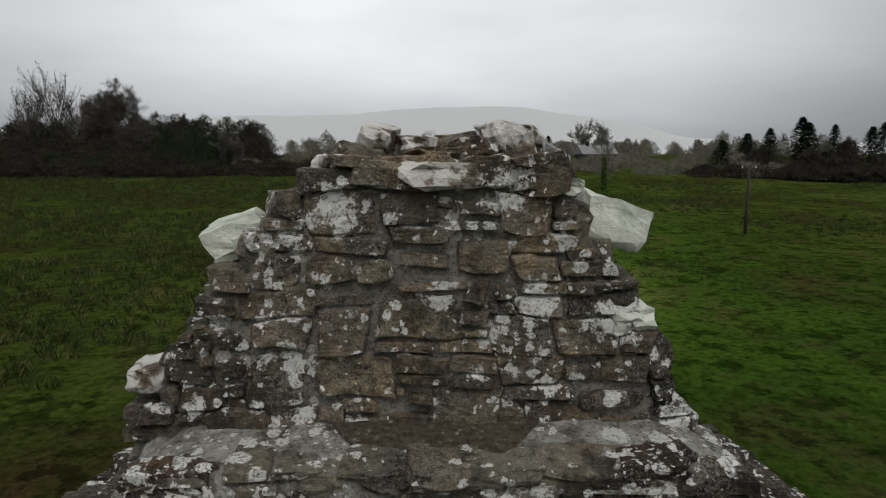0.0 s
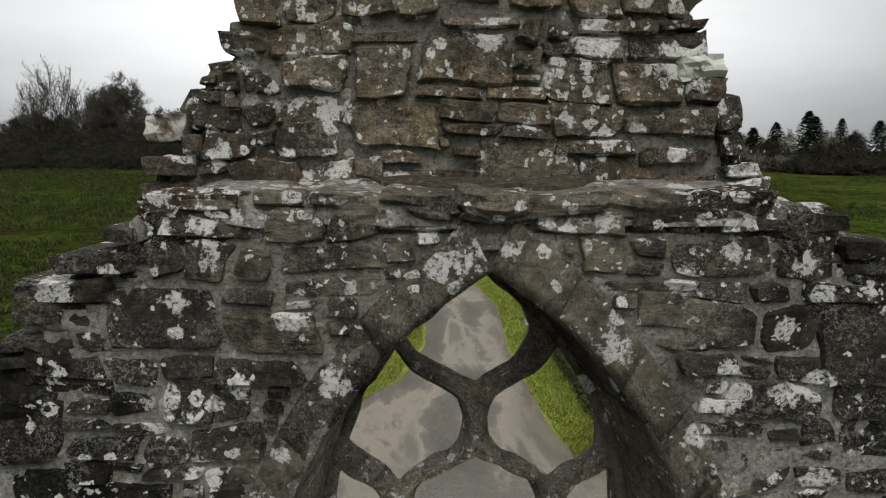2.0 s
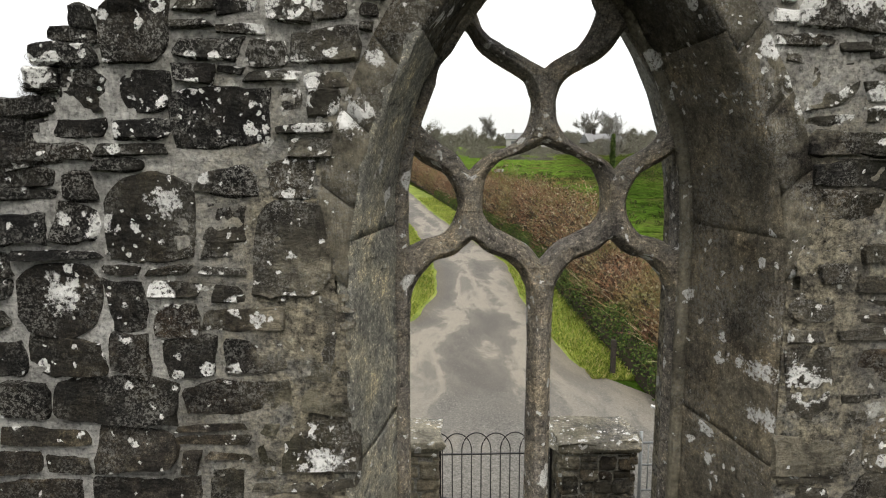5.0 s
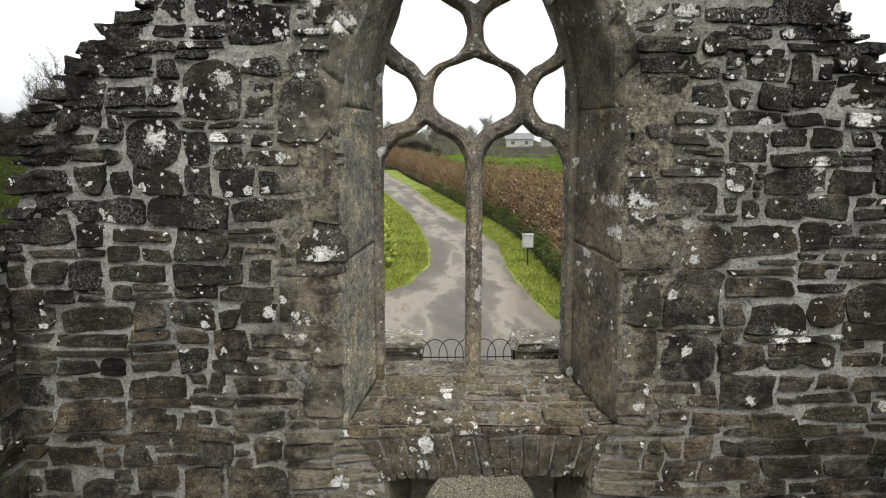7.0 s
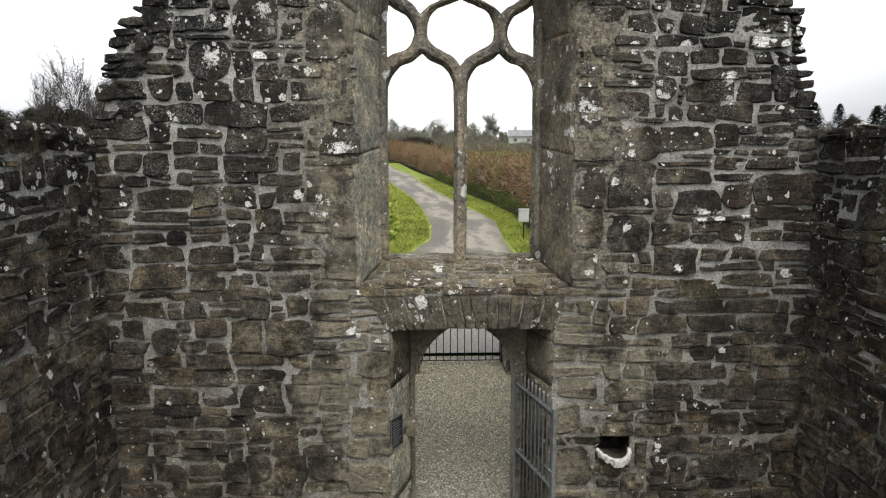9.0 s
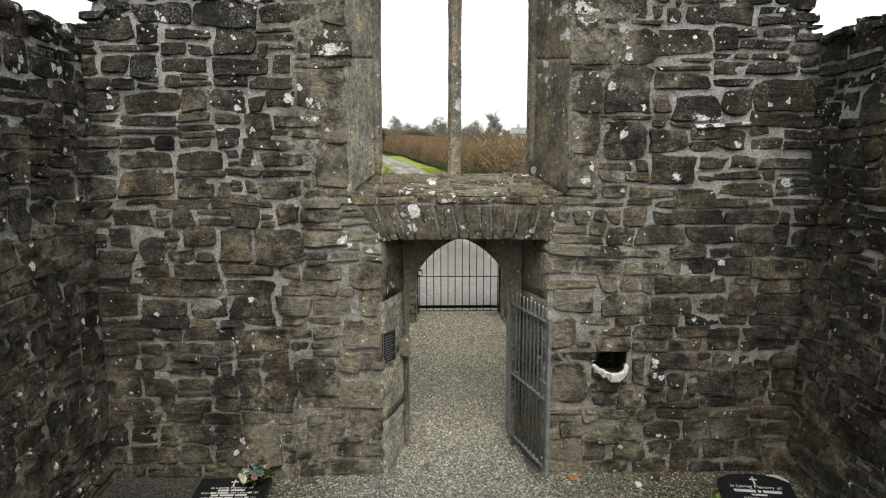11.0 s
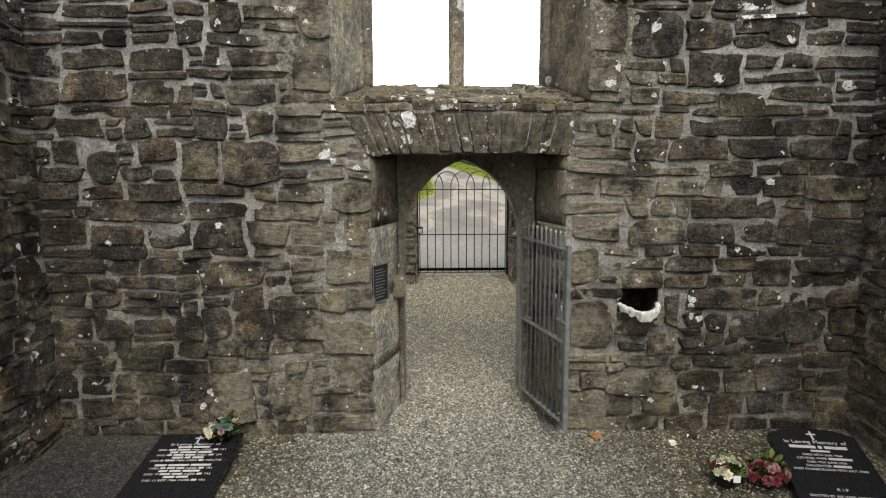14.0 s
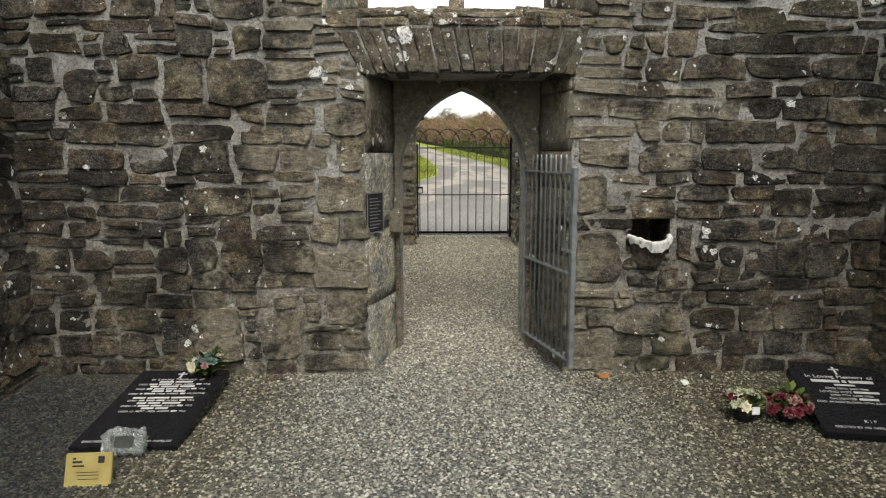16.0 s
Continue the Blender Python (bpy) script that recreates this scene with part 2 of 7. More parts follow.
STOPS = [(0.0, (0.050, 0.047, 0.043)), (0.2, (0.096, 0.083, 0.066)), (0.4, (0.148, 0.124, 0.094)), (0.56, (0.068, 0.064, 0.059)), (0.72, (0.118, 0.109, 0.090)), (0.88, (0.190, 0.168, 0.126)), (1.0, (0.115, 0.083, 0.062))]
M_STONE = stone_material("rubble_stone", "object", STOPS, (0.35, 2.7), 0.9)
M_STONES = stone_material("rubble_stone_joined", "island", STOPS, (0.35, 1.9), 0.9)
M_BROWNSTONE = stone_material("brown_gable_stone", "object", [(0.0, (0.065, 0.053, 0.043)), (0.2, (0.220, 0.172, 0.122)), (0.4, (0.120, 0.098, 0.074)), (0.6, (0.280, 0.236, 0.162)), (0.75, (0.085, 0.075, 0.064)), (0.9, (0.235, 0.185, 0.128)), (1.0, (0.150, 0.120, 0.088))], (0.9, 2.4), 0.7, lime=0.4, cold=0.0)
M_CRUSTED = stone_material("lichen_crusted_stone", "object", [(0.0, (0.085, 0.060, 0.042)), (0.5, (0.17, 0.15, 0.115)), (1.0, (0.11, 0.085, 0.06))], (4.5, 5.0), 0.5, lime=0.0)
M_SILL = stone_material("worn_sill_stone", "object", [(0.0, (0.115, 0.098, 0.070)), (0.5, (0.185, 0.160, 0.115)), (1.0, (0.145, 0.122, 0.086))], (1.0, 1.6), 0.35, lime=0.3, cold=0.0)
M_DARKSTONE = stone_material("dark_lintel_stone", "object", [(0.0, (0.060, 0.053, 0.045)), (0.5, (0.115, 0.102, 0.080)), (1.0, (0.078, 0.070, 0.060))], (1.6, 1.8), 0.6, (2.0, 2.0, 0.8), 0.3)
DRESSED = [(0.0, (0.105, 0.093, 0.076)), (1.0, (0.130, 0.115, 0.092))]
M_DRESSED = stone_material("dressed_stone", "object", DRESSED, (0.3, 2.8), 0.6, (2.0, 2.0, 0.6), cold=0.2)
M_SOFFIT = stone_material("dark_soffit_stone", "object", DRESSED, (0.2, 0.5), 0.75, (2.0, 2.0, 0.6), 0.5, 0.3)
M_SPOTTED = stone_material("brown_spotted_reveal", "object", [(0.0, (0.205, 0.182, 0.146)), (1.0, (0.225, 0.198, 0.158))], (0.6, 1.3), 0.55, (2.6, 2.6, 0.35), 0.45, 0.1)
# left reveals have a paler base than the right ones
M_REVEAL = stone_material("pale_left_reveal", "object", [(0.0, (0.40, 0.395, 0.35)), (1.0, (0.44, 0.435, 0.385))], (0.1, 0.3), 0.25, (2.6, 2.6, 0.35), 0.0, 0.0)
M_TRACERY = stone_material("tracery_stone", "object", [(0.0, (0.275, 0.252, 0.222)), (1.0, (0.29, 0.266, 0.235))], (0.9, 1.2), 0.35, (1.2, 1.2, 1.2), 0.0, 0.0)


def mortar_material():
    m, t, b = mat_new("lime_mortar", 0.95)
    b.inputs["Specular IOR Level"].default_value = 0.12
    pos = t.nodes.new("ShaderNodeNewGeometry").outputs["Position"]
    col = ramp(t, noise_tex(t, pos, 5.0, 6.0, 0.65), [(0.3, (0.28, 0.277, 0.260)), (0.5, (0.43, 0.426, 0.404)), (0.7, (0.55, 0.546, 0.52))])
    grime = maprange(t, noise_tex(t, pos, 2.3, 7.0, 0.70), 0.48, 0.63, 0.0, 0.65)
    col = mixc(t, grime, col, (0.075, 0.071, 0.064))
    moss = maprange(t, noise_tex(t, pos, 1.3, 5.0, 0.6), 0.55, 0.68, 0.0, 0.6)
    col = mixc(t, moss, col, (0.21, 0.195, 0.13))
    # sheltered joints low on the wall are browner than the rain-washed ones above
    lowz = t.nodes.new("ShaderNodeSeparateXYZ")
    t.links.new(pos, lowz.inputs[0])
    earthy = maprange(t, mathn(t, "ADD", lowz.outputs["Z"], mathn(t, "MULTIPLY", noise_tex(t, pos, 1.7, 5.0), 2.0)), 1.7, 3.4, 0.75, 0.0)
    col = mixc(t, earthy, col, ramp(t, noise_tex(t, pos, 9.0, 7.0, 0.7), [(0.34, (0.075, 0.068, 0.055)), (0.45, (0.18, 0.165, 0.134)), (0.56, (0.30, 0.278, 0.226)), (0.7, (0.42, 0.395, 0.335))]))
    aloft = maprange(t, lowz.outputs["Z"], 5.2, 6.2, 0.0, 0.5)
    col = mixc(t, aloft, col, (0.175, 0.157, 0.128))
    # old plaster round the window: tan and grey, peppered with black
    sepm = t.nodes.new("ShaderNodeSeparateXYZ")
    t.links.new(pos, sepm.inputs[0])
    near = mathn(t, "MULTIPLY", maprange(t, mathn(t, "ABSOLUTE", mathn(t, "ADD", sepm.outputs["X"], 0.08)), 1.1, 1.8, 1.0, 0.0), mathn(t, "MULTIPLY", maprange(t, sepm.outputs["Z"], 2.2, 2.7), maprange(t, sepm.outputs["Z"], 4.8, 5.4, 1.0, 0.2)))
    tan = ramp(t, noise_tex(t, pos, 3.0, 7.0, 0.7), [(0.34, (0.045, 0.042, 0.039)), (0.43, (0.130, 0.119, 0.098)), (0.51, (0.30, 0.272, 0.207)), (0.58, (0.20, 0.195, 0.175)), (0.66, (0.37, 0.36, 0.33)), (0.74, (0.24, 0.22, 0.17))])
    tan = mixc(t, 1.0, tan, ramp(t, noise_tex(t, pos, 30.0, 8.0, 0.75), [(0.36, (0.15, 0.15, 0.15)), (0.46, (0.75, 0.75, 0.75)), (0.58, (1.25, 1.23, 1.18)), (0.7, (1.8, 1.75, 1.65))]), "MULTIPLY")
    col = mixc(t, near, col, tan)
    col = mixc(t, 1.0, col, ramp(t, noise_tex(t, pos, 55.0, 6.0, 0.72), [(0.34, (0.34, 0.34, 0.34)), (0.46, (0.9, 0.9, 0.9)), (0.68, (1.45, 1.45, 1.42))]), "MULTIPLY")
    spots, fine = lichen_masks(t, pos, 0.1, 1.3)
    col = mixc(t, mathn(t, "MULTIPLY", spots, 0.8), col, (0.6, 0.6, 0.56))
    t.links.new(col, b.inputs["Base Color"])
    bump(t, b, mathn(t, "ADD", noise_tex(t, pos, 24.0, 9.0, 0.72), mathn(t, "MULTIPLY", noise_tex(t, pos, 95.0, 4.0, 0.7), 0.3)), 1.0, 0.045)
    return m


M_MORTAR = mortar_material()


def simple(name, stops, scale, rough=0.9, detail=5.0, bump_d=0.01, bump_s=0.5, bump_scale=None, metal=0.0, scale2=None, stops2=None):
    m, t, b = mat_new(name, rough, metal)
    pos = t.nodes.new("ShaderNodeNewGeometry").outputs["Position"]
    col = ramp(t, noise_tex(t, pos, scale, detail, 0.6), stops)
    if stops2:
        col = mixc(t, 1.0, col, ramp(t, noise_tex(t, pos, scale2, 4.0), stops2), "MULTIPLY")
    t.links.new(col, b.inputs["Base Color"])
    if bump_d:
        bump(t, b, noise_tex(t, pos, bump_scale or scale * 2, 6.0, 0.65), bump_s, bump_d)
    return m


def ledge_material():
    m, t, b = mat_new("ledge_mortar", 0.95)
    pos = t.nodes.new("ShaderNodeNewGeometry").outputs["Position"]
    col = ramp(t, noise_tex(t, pos, 6.0, 7.0, 0.68), [(0.36, (0.060, 0.052, 0.042)), (0.45, (0.20, 0.195, 0.175)), (0.54, (0.34, 0.335, 0.305)), (0.68, (0.44, 0.44, 0.41))])
    col = mixc(t, 1.0, col, ramp(t, noise_tex(t, pos, 50.0, 6.0, 0.7), [(0.36, (0.4, 0.4, 0.4)), (0.48, (1.0, 1.0, 1.0)), (0.7, (1.3, 1.3, 1.28))]), "MULTIPLY")
    spots, fine = lichen_masks(t, pos, 1.0, 4.0)
    t.links.new(mixc(t, spots, col, (0.72, 0.72, 0.69)), b.inputs["Base Color"])
    bump(t, b, noise_tex(t, pos, 26.0, 8.0, 0.7), 1.0, 0.05)
    return m


M_LEDGE = ledge_material()
M_EARTH = simple("brown_wall_earth", [(0.34, (0.034, 0.027, 0.020)), (0.5, (0.076, 0.062, 0.044)), (0.63, (0.115, 0.097, 0.070)), (0.68, (0.36, 0.34, 0.30))], 34.0, 1.0, 7.0, 0.03, 1.0, 60.0)
VAR = [(0.3, (0.7, 0.7, 0.7)), (0.7, (1.3, 1.3, 1.3))]


def grass_material():
    """Wet rushy pasture on one side of the lane, better greener grass on the other."""
    m, t, b = mat_new("field_grass", 1.0)
    b.inputs["Specular IOR Level"].default_value = 0.0
    pos = t.nodes.new("ShaderNodeNewGeometry").outputs["Position"]
    big = noise_tex(t, pos, 0.13, 9.0, 0.68)
    wet = ramp(t, big, [(0.34, (0.048, 0.034, 0.017)), (0.45, (0.038, 0.047, 0.012)), (0.56, (0.050, 0.076, 0.014)), (0.68, (0.080, 0.074, 0.027))])
    good = ramp(t, big, [(0.34, (0.062, 0.056, 0.021)), (0.46, (0.034, 0.064, 0.011)), (0.56, (0.046, 0.092, 0.012)), (0.70, (0.076, 0.082, 0.026))])
    sep = t.nodes.new("ShaderNodeSeparateXYZ")
    t.links.new(pos, sep.inputs[0])
    col = mixc(t, maprange(t, sep.outputs["X"], -2.0, 2.0), wet, mixc(t, maprange(t, mathn(t, "ADD", sep.outputs["X"], mathn(t, "MULTIPLY", big, 24.0)), 26.0, 44.0), good, wet))
    # greener strip by the lane, with tone-mapped brightness put into its colour
    lush_lift = mathn(t, "MULTIPLY", maprange(t, mathn(t, "SUBTRACT", sep.outputs["X"], mathn(t, "MULTIPLY", sep.outputs["Y"], 0.16)), 3.0, 8.0, 1.0, 0.0), mathn(t, "MULTIPLY", maprange(t, sep.outputs["X"], 0.0, 3.0), maprange(t, sep.outputs["Y"], 17.0, 26.0)))
    col = mixc(t, lush_lift, col, mixc(t, 1.0, col, (2.5, 2.2, 2.3), "MULTIPLY"))
    tuft = noise_tex(t, pos, 3.2, 7.0, 0.72)
    col = mixc(t, 1.0, col, ramp(t, tuft, [(0.32, (0.35, 0.36, 0.38)), (0.5, (0.95, 0.95, 0.95)), (0.68, (1.5, 1.45, 1.35))]), "MULTIPLY")
    clumps = maprange(t, noise_tex(t, pos, 0.95, 4.0, 0.65), 0.53, 0.58, 0.0, 0.9)
    col = mixc(t, clumps, col, mixc(t, 1.0, col, (0.45, 0.44, 0.5), "MULTIPLY"))
    pale = maprange(t, noise_tex(t, pos, 0.5, 6.0, 0.7), 0.56, 0.68, 0.0, 0.5)
    col = mixc(t, pale, col, (0.085, 0.080, 0.028))
    t.links.new(col, b.inputs["Base Color"])
    bump(t, b, tuft, 0.9, 0.3)
    return m


M_GRASS = grass_material()
M_VERGE = simple("verge_grass", [(0.3, (0.105, 0.145, 0.022)), (0.55, (0.195, 0.250, 0.038)), (0.8, (0.30, 0.310, 0.075))], 1.2, 0.95, 6.0, 0.12, 0.8, 9.0, scale2=20.0, stops2=VAR)


def road_material():
    m, t, bs = mat_new("worn_tarmac", 0.75)
    pos = t.nodes.new("ShaderNodeNewGeometry").outputs["Position"]
    lie = nd(t, "ShaderNodeMapping", Scale=(1.0, 0.38, 1.0), Rotation=(0, 0, radians(8)))
    t.links.new(pos, lie.inputs[0])
    side = t.nodes.new("ShaderNodeAttribute")
    side.attribute_name = "across"
    lane = mathn(t, "SINE", mathn(t, "MULTIPLY", side.outputs["Fac"], 12.566))
    dry = mathn(t, "ADD", noise_tex(t, lie.outputs[0], 0.75, 7.0, 0.62, 0.35), mathn(t, "MULTIPLY", lane, -0.045))
    worn = maprange(t, mathn(t, "ABSOLUTE", mathn(t, "SUBTRACT", side.outputs["Fac"], 0.5)), 0.36, 0.5, 0.0, 0.7)
    col = ramp(t, dry, [(0.36, (0.088, 0.081, 0.071)), (0.49, (0.130, 0.119, 0.103)), (0.54, (0.235, 0.213, 0.176)), (0.60, (0.215, 0.195, 0.163)), (0.66, (0.135, 0.125, 0.108))])
    col = mixc(t, worn, col, (0.095, 0.080, 0.055))
    # loose gravel where the lane meets the gate
    sepr = t.nodes.new("ShaderNodeSeparateXYZ")
    t.links.new(pos, sepr.inputs[0])
    loose = maprange(t, mathn(t, "ADD", sepr.outputs["Y"], mathn(t, "MULTIPLY", noise_tex(t, pos, 0.9, 5.0), 4.0)), 8.2, 11.5, 0.85, 0.0)
    col = mixc(t, loose, col, ramp(t, noise_tex(t, pos, 26.0, 6.0, 0.75), [(0.36, (0.055, 0.054, 0.050)), (0.48, (0.135, 0.131, 0.121)), (0.58, (0.20, 0.195, 0.18)), (0.70, (0.36, 0.35, 0.325))]))
    grit = noise_tex(t, pos, 85.0, 4.0, 0.7)
    col = mixc(t, 1.0, col, ramp(t, grit, [(0.3, (0.62, 0.62, 0.62)), (0.7, (1.35, 1.34, 1.3))]), "MULTIPLY")
    stones = maprange(t, noise_tex(t, pos, 38.0, 3.0), 0.60, 0.68, 0.0, 0.5)
    col = mixc(t, stones, col, (0.34, 0.32, 0.28))
    t.links.new(col, bs.inputs["Base Color"])
    bump(t, bs, grit, 0.5, 0.008)
    return m


M_ROAD = road_material()
M_GRAVEL = simple("gravel_bed", [(0.38, (0.035, 0.034, 0.031)), (0.5, (0.10, 0.097, 0.088)), (0.62, (0.26, 0.252, 0.228))], 60.0, 0.9, 3.0, 0.02, 1.0, 45.0, scale2=0.9, stops2=[(0.35, (0.72, 0.76, 0.80)), (0.65, (1.1, 1.05, 0.95))])
g_tree = M_GRAVEL.node_tree
g_base = g_tree.nodes["Principled BSDF"].inputs["Base Color"]
g_was = g_base.links[0].from_socket
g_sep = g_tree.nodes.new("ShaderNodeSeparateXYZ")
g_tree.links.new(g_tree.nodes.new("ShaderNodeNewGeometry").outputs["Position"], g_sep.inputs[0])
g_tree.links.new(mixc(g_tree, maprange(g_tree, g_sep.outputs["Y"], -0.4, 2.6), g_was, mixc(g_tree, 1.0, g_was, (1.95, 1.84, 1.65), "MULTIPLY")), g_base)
# bed browner off the path, with the corners' dimness put into its colour
g_side_dim = maprange(g_tree, mathn(g_tree, "ABSOLUTE", mathn(g_tree, "ADD", g_sep.outputs["X"], 0.1)), 0.9, 1.7, 0.0, 0.9)
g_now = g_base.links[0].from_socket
g_tree.links.new(mixc(g_tree, g_side_dim, g_now, mixc(g_tree, 1.0, g_now, (0.42, 0.39, 0.33), "MULTIPLY")), g_base)


def island_material(name, stops, rough=0.9):
    m, t, b = mat_new(name, rough)
    b.inputs["Specular IOR Level"].default_value = 0.05
    g = t.nodes.new("ShaderNodeNewGeometry")
    col = ramp(t, g.outputs["Random Per Island"], stops)
    col = mixc(t, 1.0, col, ramp(t, noise_tex(t, g.outputs["Position"], 0.8, 4.0), VAR), "MULTIPLY")
    t.links.new(col, b.inputs["Base Color"])
    return m


def pebble_material():
    """Crushed limestone: clean and grey on the trodden path, earthy and painted dimmer beside it."""
    m, t, b = mat_new("gravel_stones", 0.8)
    g = t.nodes.new("ShaderNodeNewGeometry")
    col = ramp(t, g.outputs["Random Per Island"], [(0.0, (0.042, 0.043, 0.039)), (0.3, (0.110, 0.112, 0.097)), (0.6, (0.200, 0.203, 0.172)), (0.85, (0.305, 0.306, 0.258)), (0.95, (0.46, 0.458, 0.40)), (1.0, (0.19, 0.150, 0.09))])
    sep = t.nodes.new("ShaderNodeSeparateXYZ")
    t.links.new(g.outputs["Position"], sep.inputs[0])
    patchy = noise_tex(t, g.outputs["Position"], 1.6, 6.0, 0.62)
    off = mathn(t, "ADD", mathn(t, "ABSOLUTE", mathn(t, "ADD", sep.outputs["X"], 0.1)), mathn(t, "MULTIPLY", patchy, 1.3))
    # earthy stones beside the path; the outer floor's shade is put in too
    soil_dim = maprange(t, off, 1.25, 2.1, 0.0, 0.95)
    col = mixc(t, soil_dim, col, ramp(t, g.outputs["Random Per Island"], [(0.0, (0.014, 0.0125, 0.008)), (0.4, (0.047, 0.043, 0.027)), (0.7, (0.100, 0.093, 0.060)), (0.9, (0.225, 0.212, 0.150)), (1.0, (0.36, 0.342, 0.26))]))
    # dark blue-grey slate chippings round the older grave
    slate = maprange(t, mathn(t, "ADD", sep.outputs["X"], mathn(t, "MULTIPLY", patchy, 0.5)), -1.50, -1.75, 0.0, 0.9)
    col = mixc(t, slate, col, mixc(t, 1.0, mixc(t, 0.25, col, (0.13, 0.15, 0.17)), (0.15, 0.18, 0.22), "MULTIPLY"))
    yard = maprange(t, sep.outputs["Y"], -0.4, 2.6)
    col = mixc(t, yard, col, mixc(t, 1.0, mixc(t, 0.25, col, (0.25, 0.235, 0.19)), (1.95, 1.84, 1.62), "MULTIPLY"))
    t.links.new(col, b.inputs["Base Color"])
    return m


M_PEBBLE = pebble_material()


def bramble_material():
    """Brown canes and dead leaves, with olive and straw patches."""
    m = island_material("bramble_twigs", [(0.0, (0.034, 0.023, 0.016)), (0.35, (0.120, 0.066, 0.041)), (0.65, (0.22, 0.120, 0.070)), (0.82, (0.25, 0.19, 0.120)), (0.92, (0.36, 0.30, 0.22)), (1.0, (0.105, 0.125, 0.045))])
    t = m.node_tree
    b = t.nodes["Principled BSDF"]
    was = b.inputs["Base Color"].links[0].from_socket
    pos = t.nodes.new("ShaderNodeNewGeometry").outputs["Position"]
    patch = maprange(t, noise_tex(t, pos, 0.55, 5.0, 0.6), 0.46, 0.60, 0.0, 0.8)
    col = mixc(t, patch, was, mixc(t, 1.0, mixc(t, 0.4, was, (0.16, 0.17, 0.08)), (0.85, 0.95, 0.7), "MULTIPLY"))
    dark = maprange(t, noise_tex(t, pos, 1.4, 4.0), 0.52, 0.64, 0.0, 0.55)
    t.links.new(mixc(t, dark, col, mixc(t, 1.0, col, (0.35, 0.33, 0.33), "MULTIPLY")), b.inputs["Base Color"])
    return m


M_BLADE = island_material("grass_blades", [(0.0, (0.080, 0.120, 0.020)), (0.5, (0.205, 0.260, 0.045)), (0.85, (0.32, 0.335, 0.085)), (1.0, (0.38, 0.33, 0.15))])
M_RUSH = island_material("rush_blades", [(0.0, (0.020, 0.032, 0.010)), (0.6, (0.040, 0.060, 0.016)), (1.0, (0.10, 0.085, 0.035))])
M_BRAMBLE = bramble_material()
M_IVY = island_material("ivy_leaves", [(0.0, (0.022, 0.036, 0.012)), (0.6, (0.05, 0.085, 0.022)), (1.0, (0.12, 0.15, 0.04))])
M_FARWOOD = island_material("winter_wood", [(0.0, (0.015, 0.014, 0.011)), (0.5, (0.031, 0.028, 0.023)), (0.8, (0.048, 0.041, 0.031)), (1.0, (0.029, 0.033, 0.020))])
# far scrub and belts: distance haze is put into this paler twig colour
M_HAZEWOOD = island_material("hazed_far_twigs", [(0.0, (0.085, 0.080, 0.066)), (0.5, (0.150, 0.140, 0.116)), (1.0, (0.130, 0.140, 0.098))])
M_CONIFER = island_material("conifer_needles", [(0.0, (0.010, 0.018, 0.010)), (1.0, (0.030, 0.042, 0.022))])
M_BARK = simple("tree_bark", [(0.3, (0.030, 0.027, 0.022)), (0.7, (0.075, 0.065, 0.052))], 6.0, 0.95)
M_TWIG = simple("grey_winter_twigs", [(0.3, (0.045, 0.042, 0.036)), (0.7, (0.080, 0.074, 0.063))], 2.0, 0.95, bump_d=0.0)
# lighter than M_TWIG: haze painted into the distant trees' wood
M_HAZETWIG = simple("hazed_tree_twigs", [(0.3, (0.105, 0.100, 0.086)), (0.7, (0.160, 0.153, 0.133))], 2.0, 0.95, bump_d=0.0)
# near-black: the shade between a hedge's branches, put into its core
M_CORE = simple("hedge_shade_core", [(0.3, (0.020, 0.016, 0.010)), (0.7, (0.05, 0.038, 0.022))], 4.0, 1.0)
M_IRON = simple("black_painted_iron", [(0.4, (0.012, 0.012, 0.013)), (0.7, (0.028, 0.024, 0.022))], 14.0, 0.5, bump_d=0.002, bump_scale=60.0)
M_GALV = simple("galvanised_steel", [(0.3, (0.16, 0.175, 0.18)), (0.6, (0.25, 0.265, 0.27)), (0.8, (0.33, 0.34, 0.34))], 16.0, 0.5, bump_d=0.001, metal=0.45)
M_BLACK = simple("polished_black_granite", [(0.4, (0.008, 0.008, 0.009)), (0.7, (0.018, 0.018, 0.020))], 90.0, 0.12, bump_d=0.0)
M_BLACK.node_tree.nodes["Principled BSDF"].inputs["Specular IOR Level"].default_value = 0.1
M_WHITE = simple("white_paint", [(0.3, (0.68, 0.68, 0.66)), (0.7, (0.80, 0.80, 0.78))], 12.0, 0.6, bump_d=0.0)
M_BOXGREY = simple("grey_cabinet_plastic", [(0.3, (0.36, 0.37, 0.36)), (0.7, (0.44, 0.45, 0.44))], 6.0, 0.6, bump_d=0.0)
M_LETTER = simple("grey_white_lettering", [(0.3, (0.34, 0.34, 0.33)), (0.7, (0.50, 0.50, 0.48))], 60.0, 0.7, bump_d=0.0)
M_GOLD = simple("gilt_plaque", [(0.3, (0.36, 0.29, 0.095)), (0.7, (0.52, 0.44, 0.18))], 9.0, 0.3, bump_d=0.0, metal=0.4)
M_SLATE = simple("slate_roof", [(0.3, (0.06, 0.062, 0.066)), (0.7, (0.11, 0.112, 0.116))], 3.0, 0.8)
# slate of the far roofs, lightened so the colour carries the haze
M_HAZEROOF = simple("hazed_far_roof", [(0.3, (0.17, 0.175, 0.18)), (0.7, (0.24, 0.245, 0.25))], 1.0, 0.9, bump_d=0.0)
M_TIMBER = simple("dark_timber", [(0.3, (0.020, 0.017, 0.014)), (0.7, (0.05, 0.042, 0.034))], 20.0, 0.9)
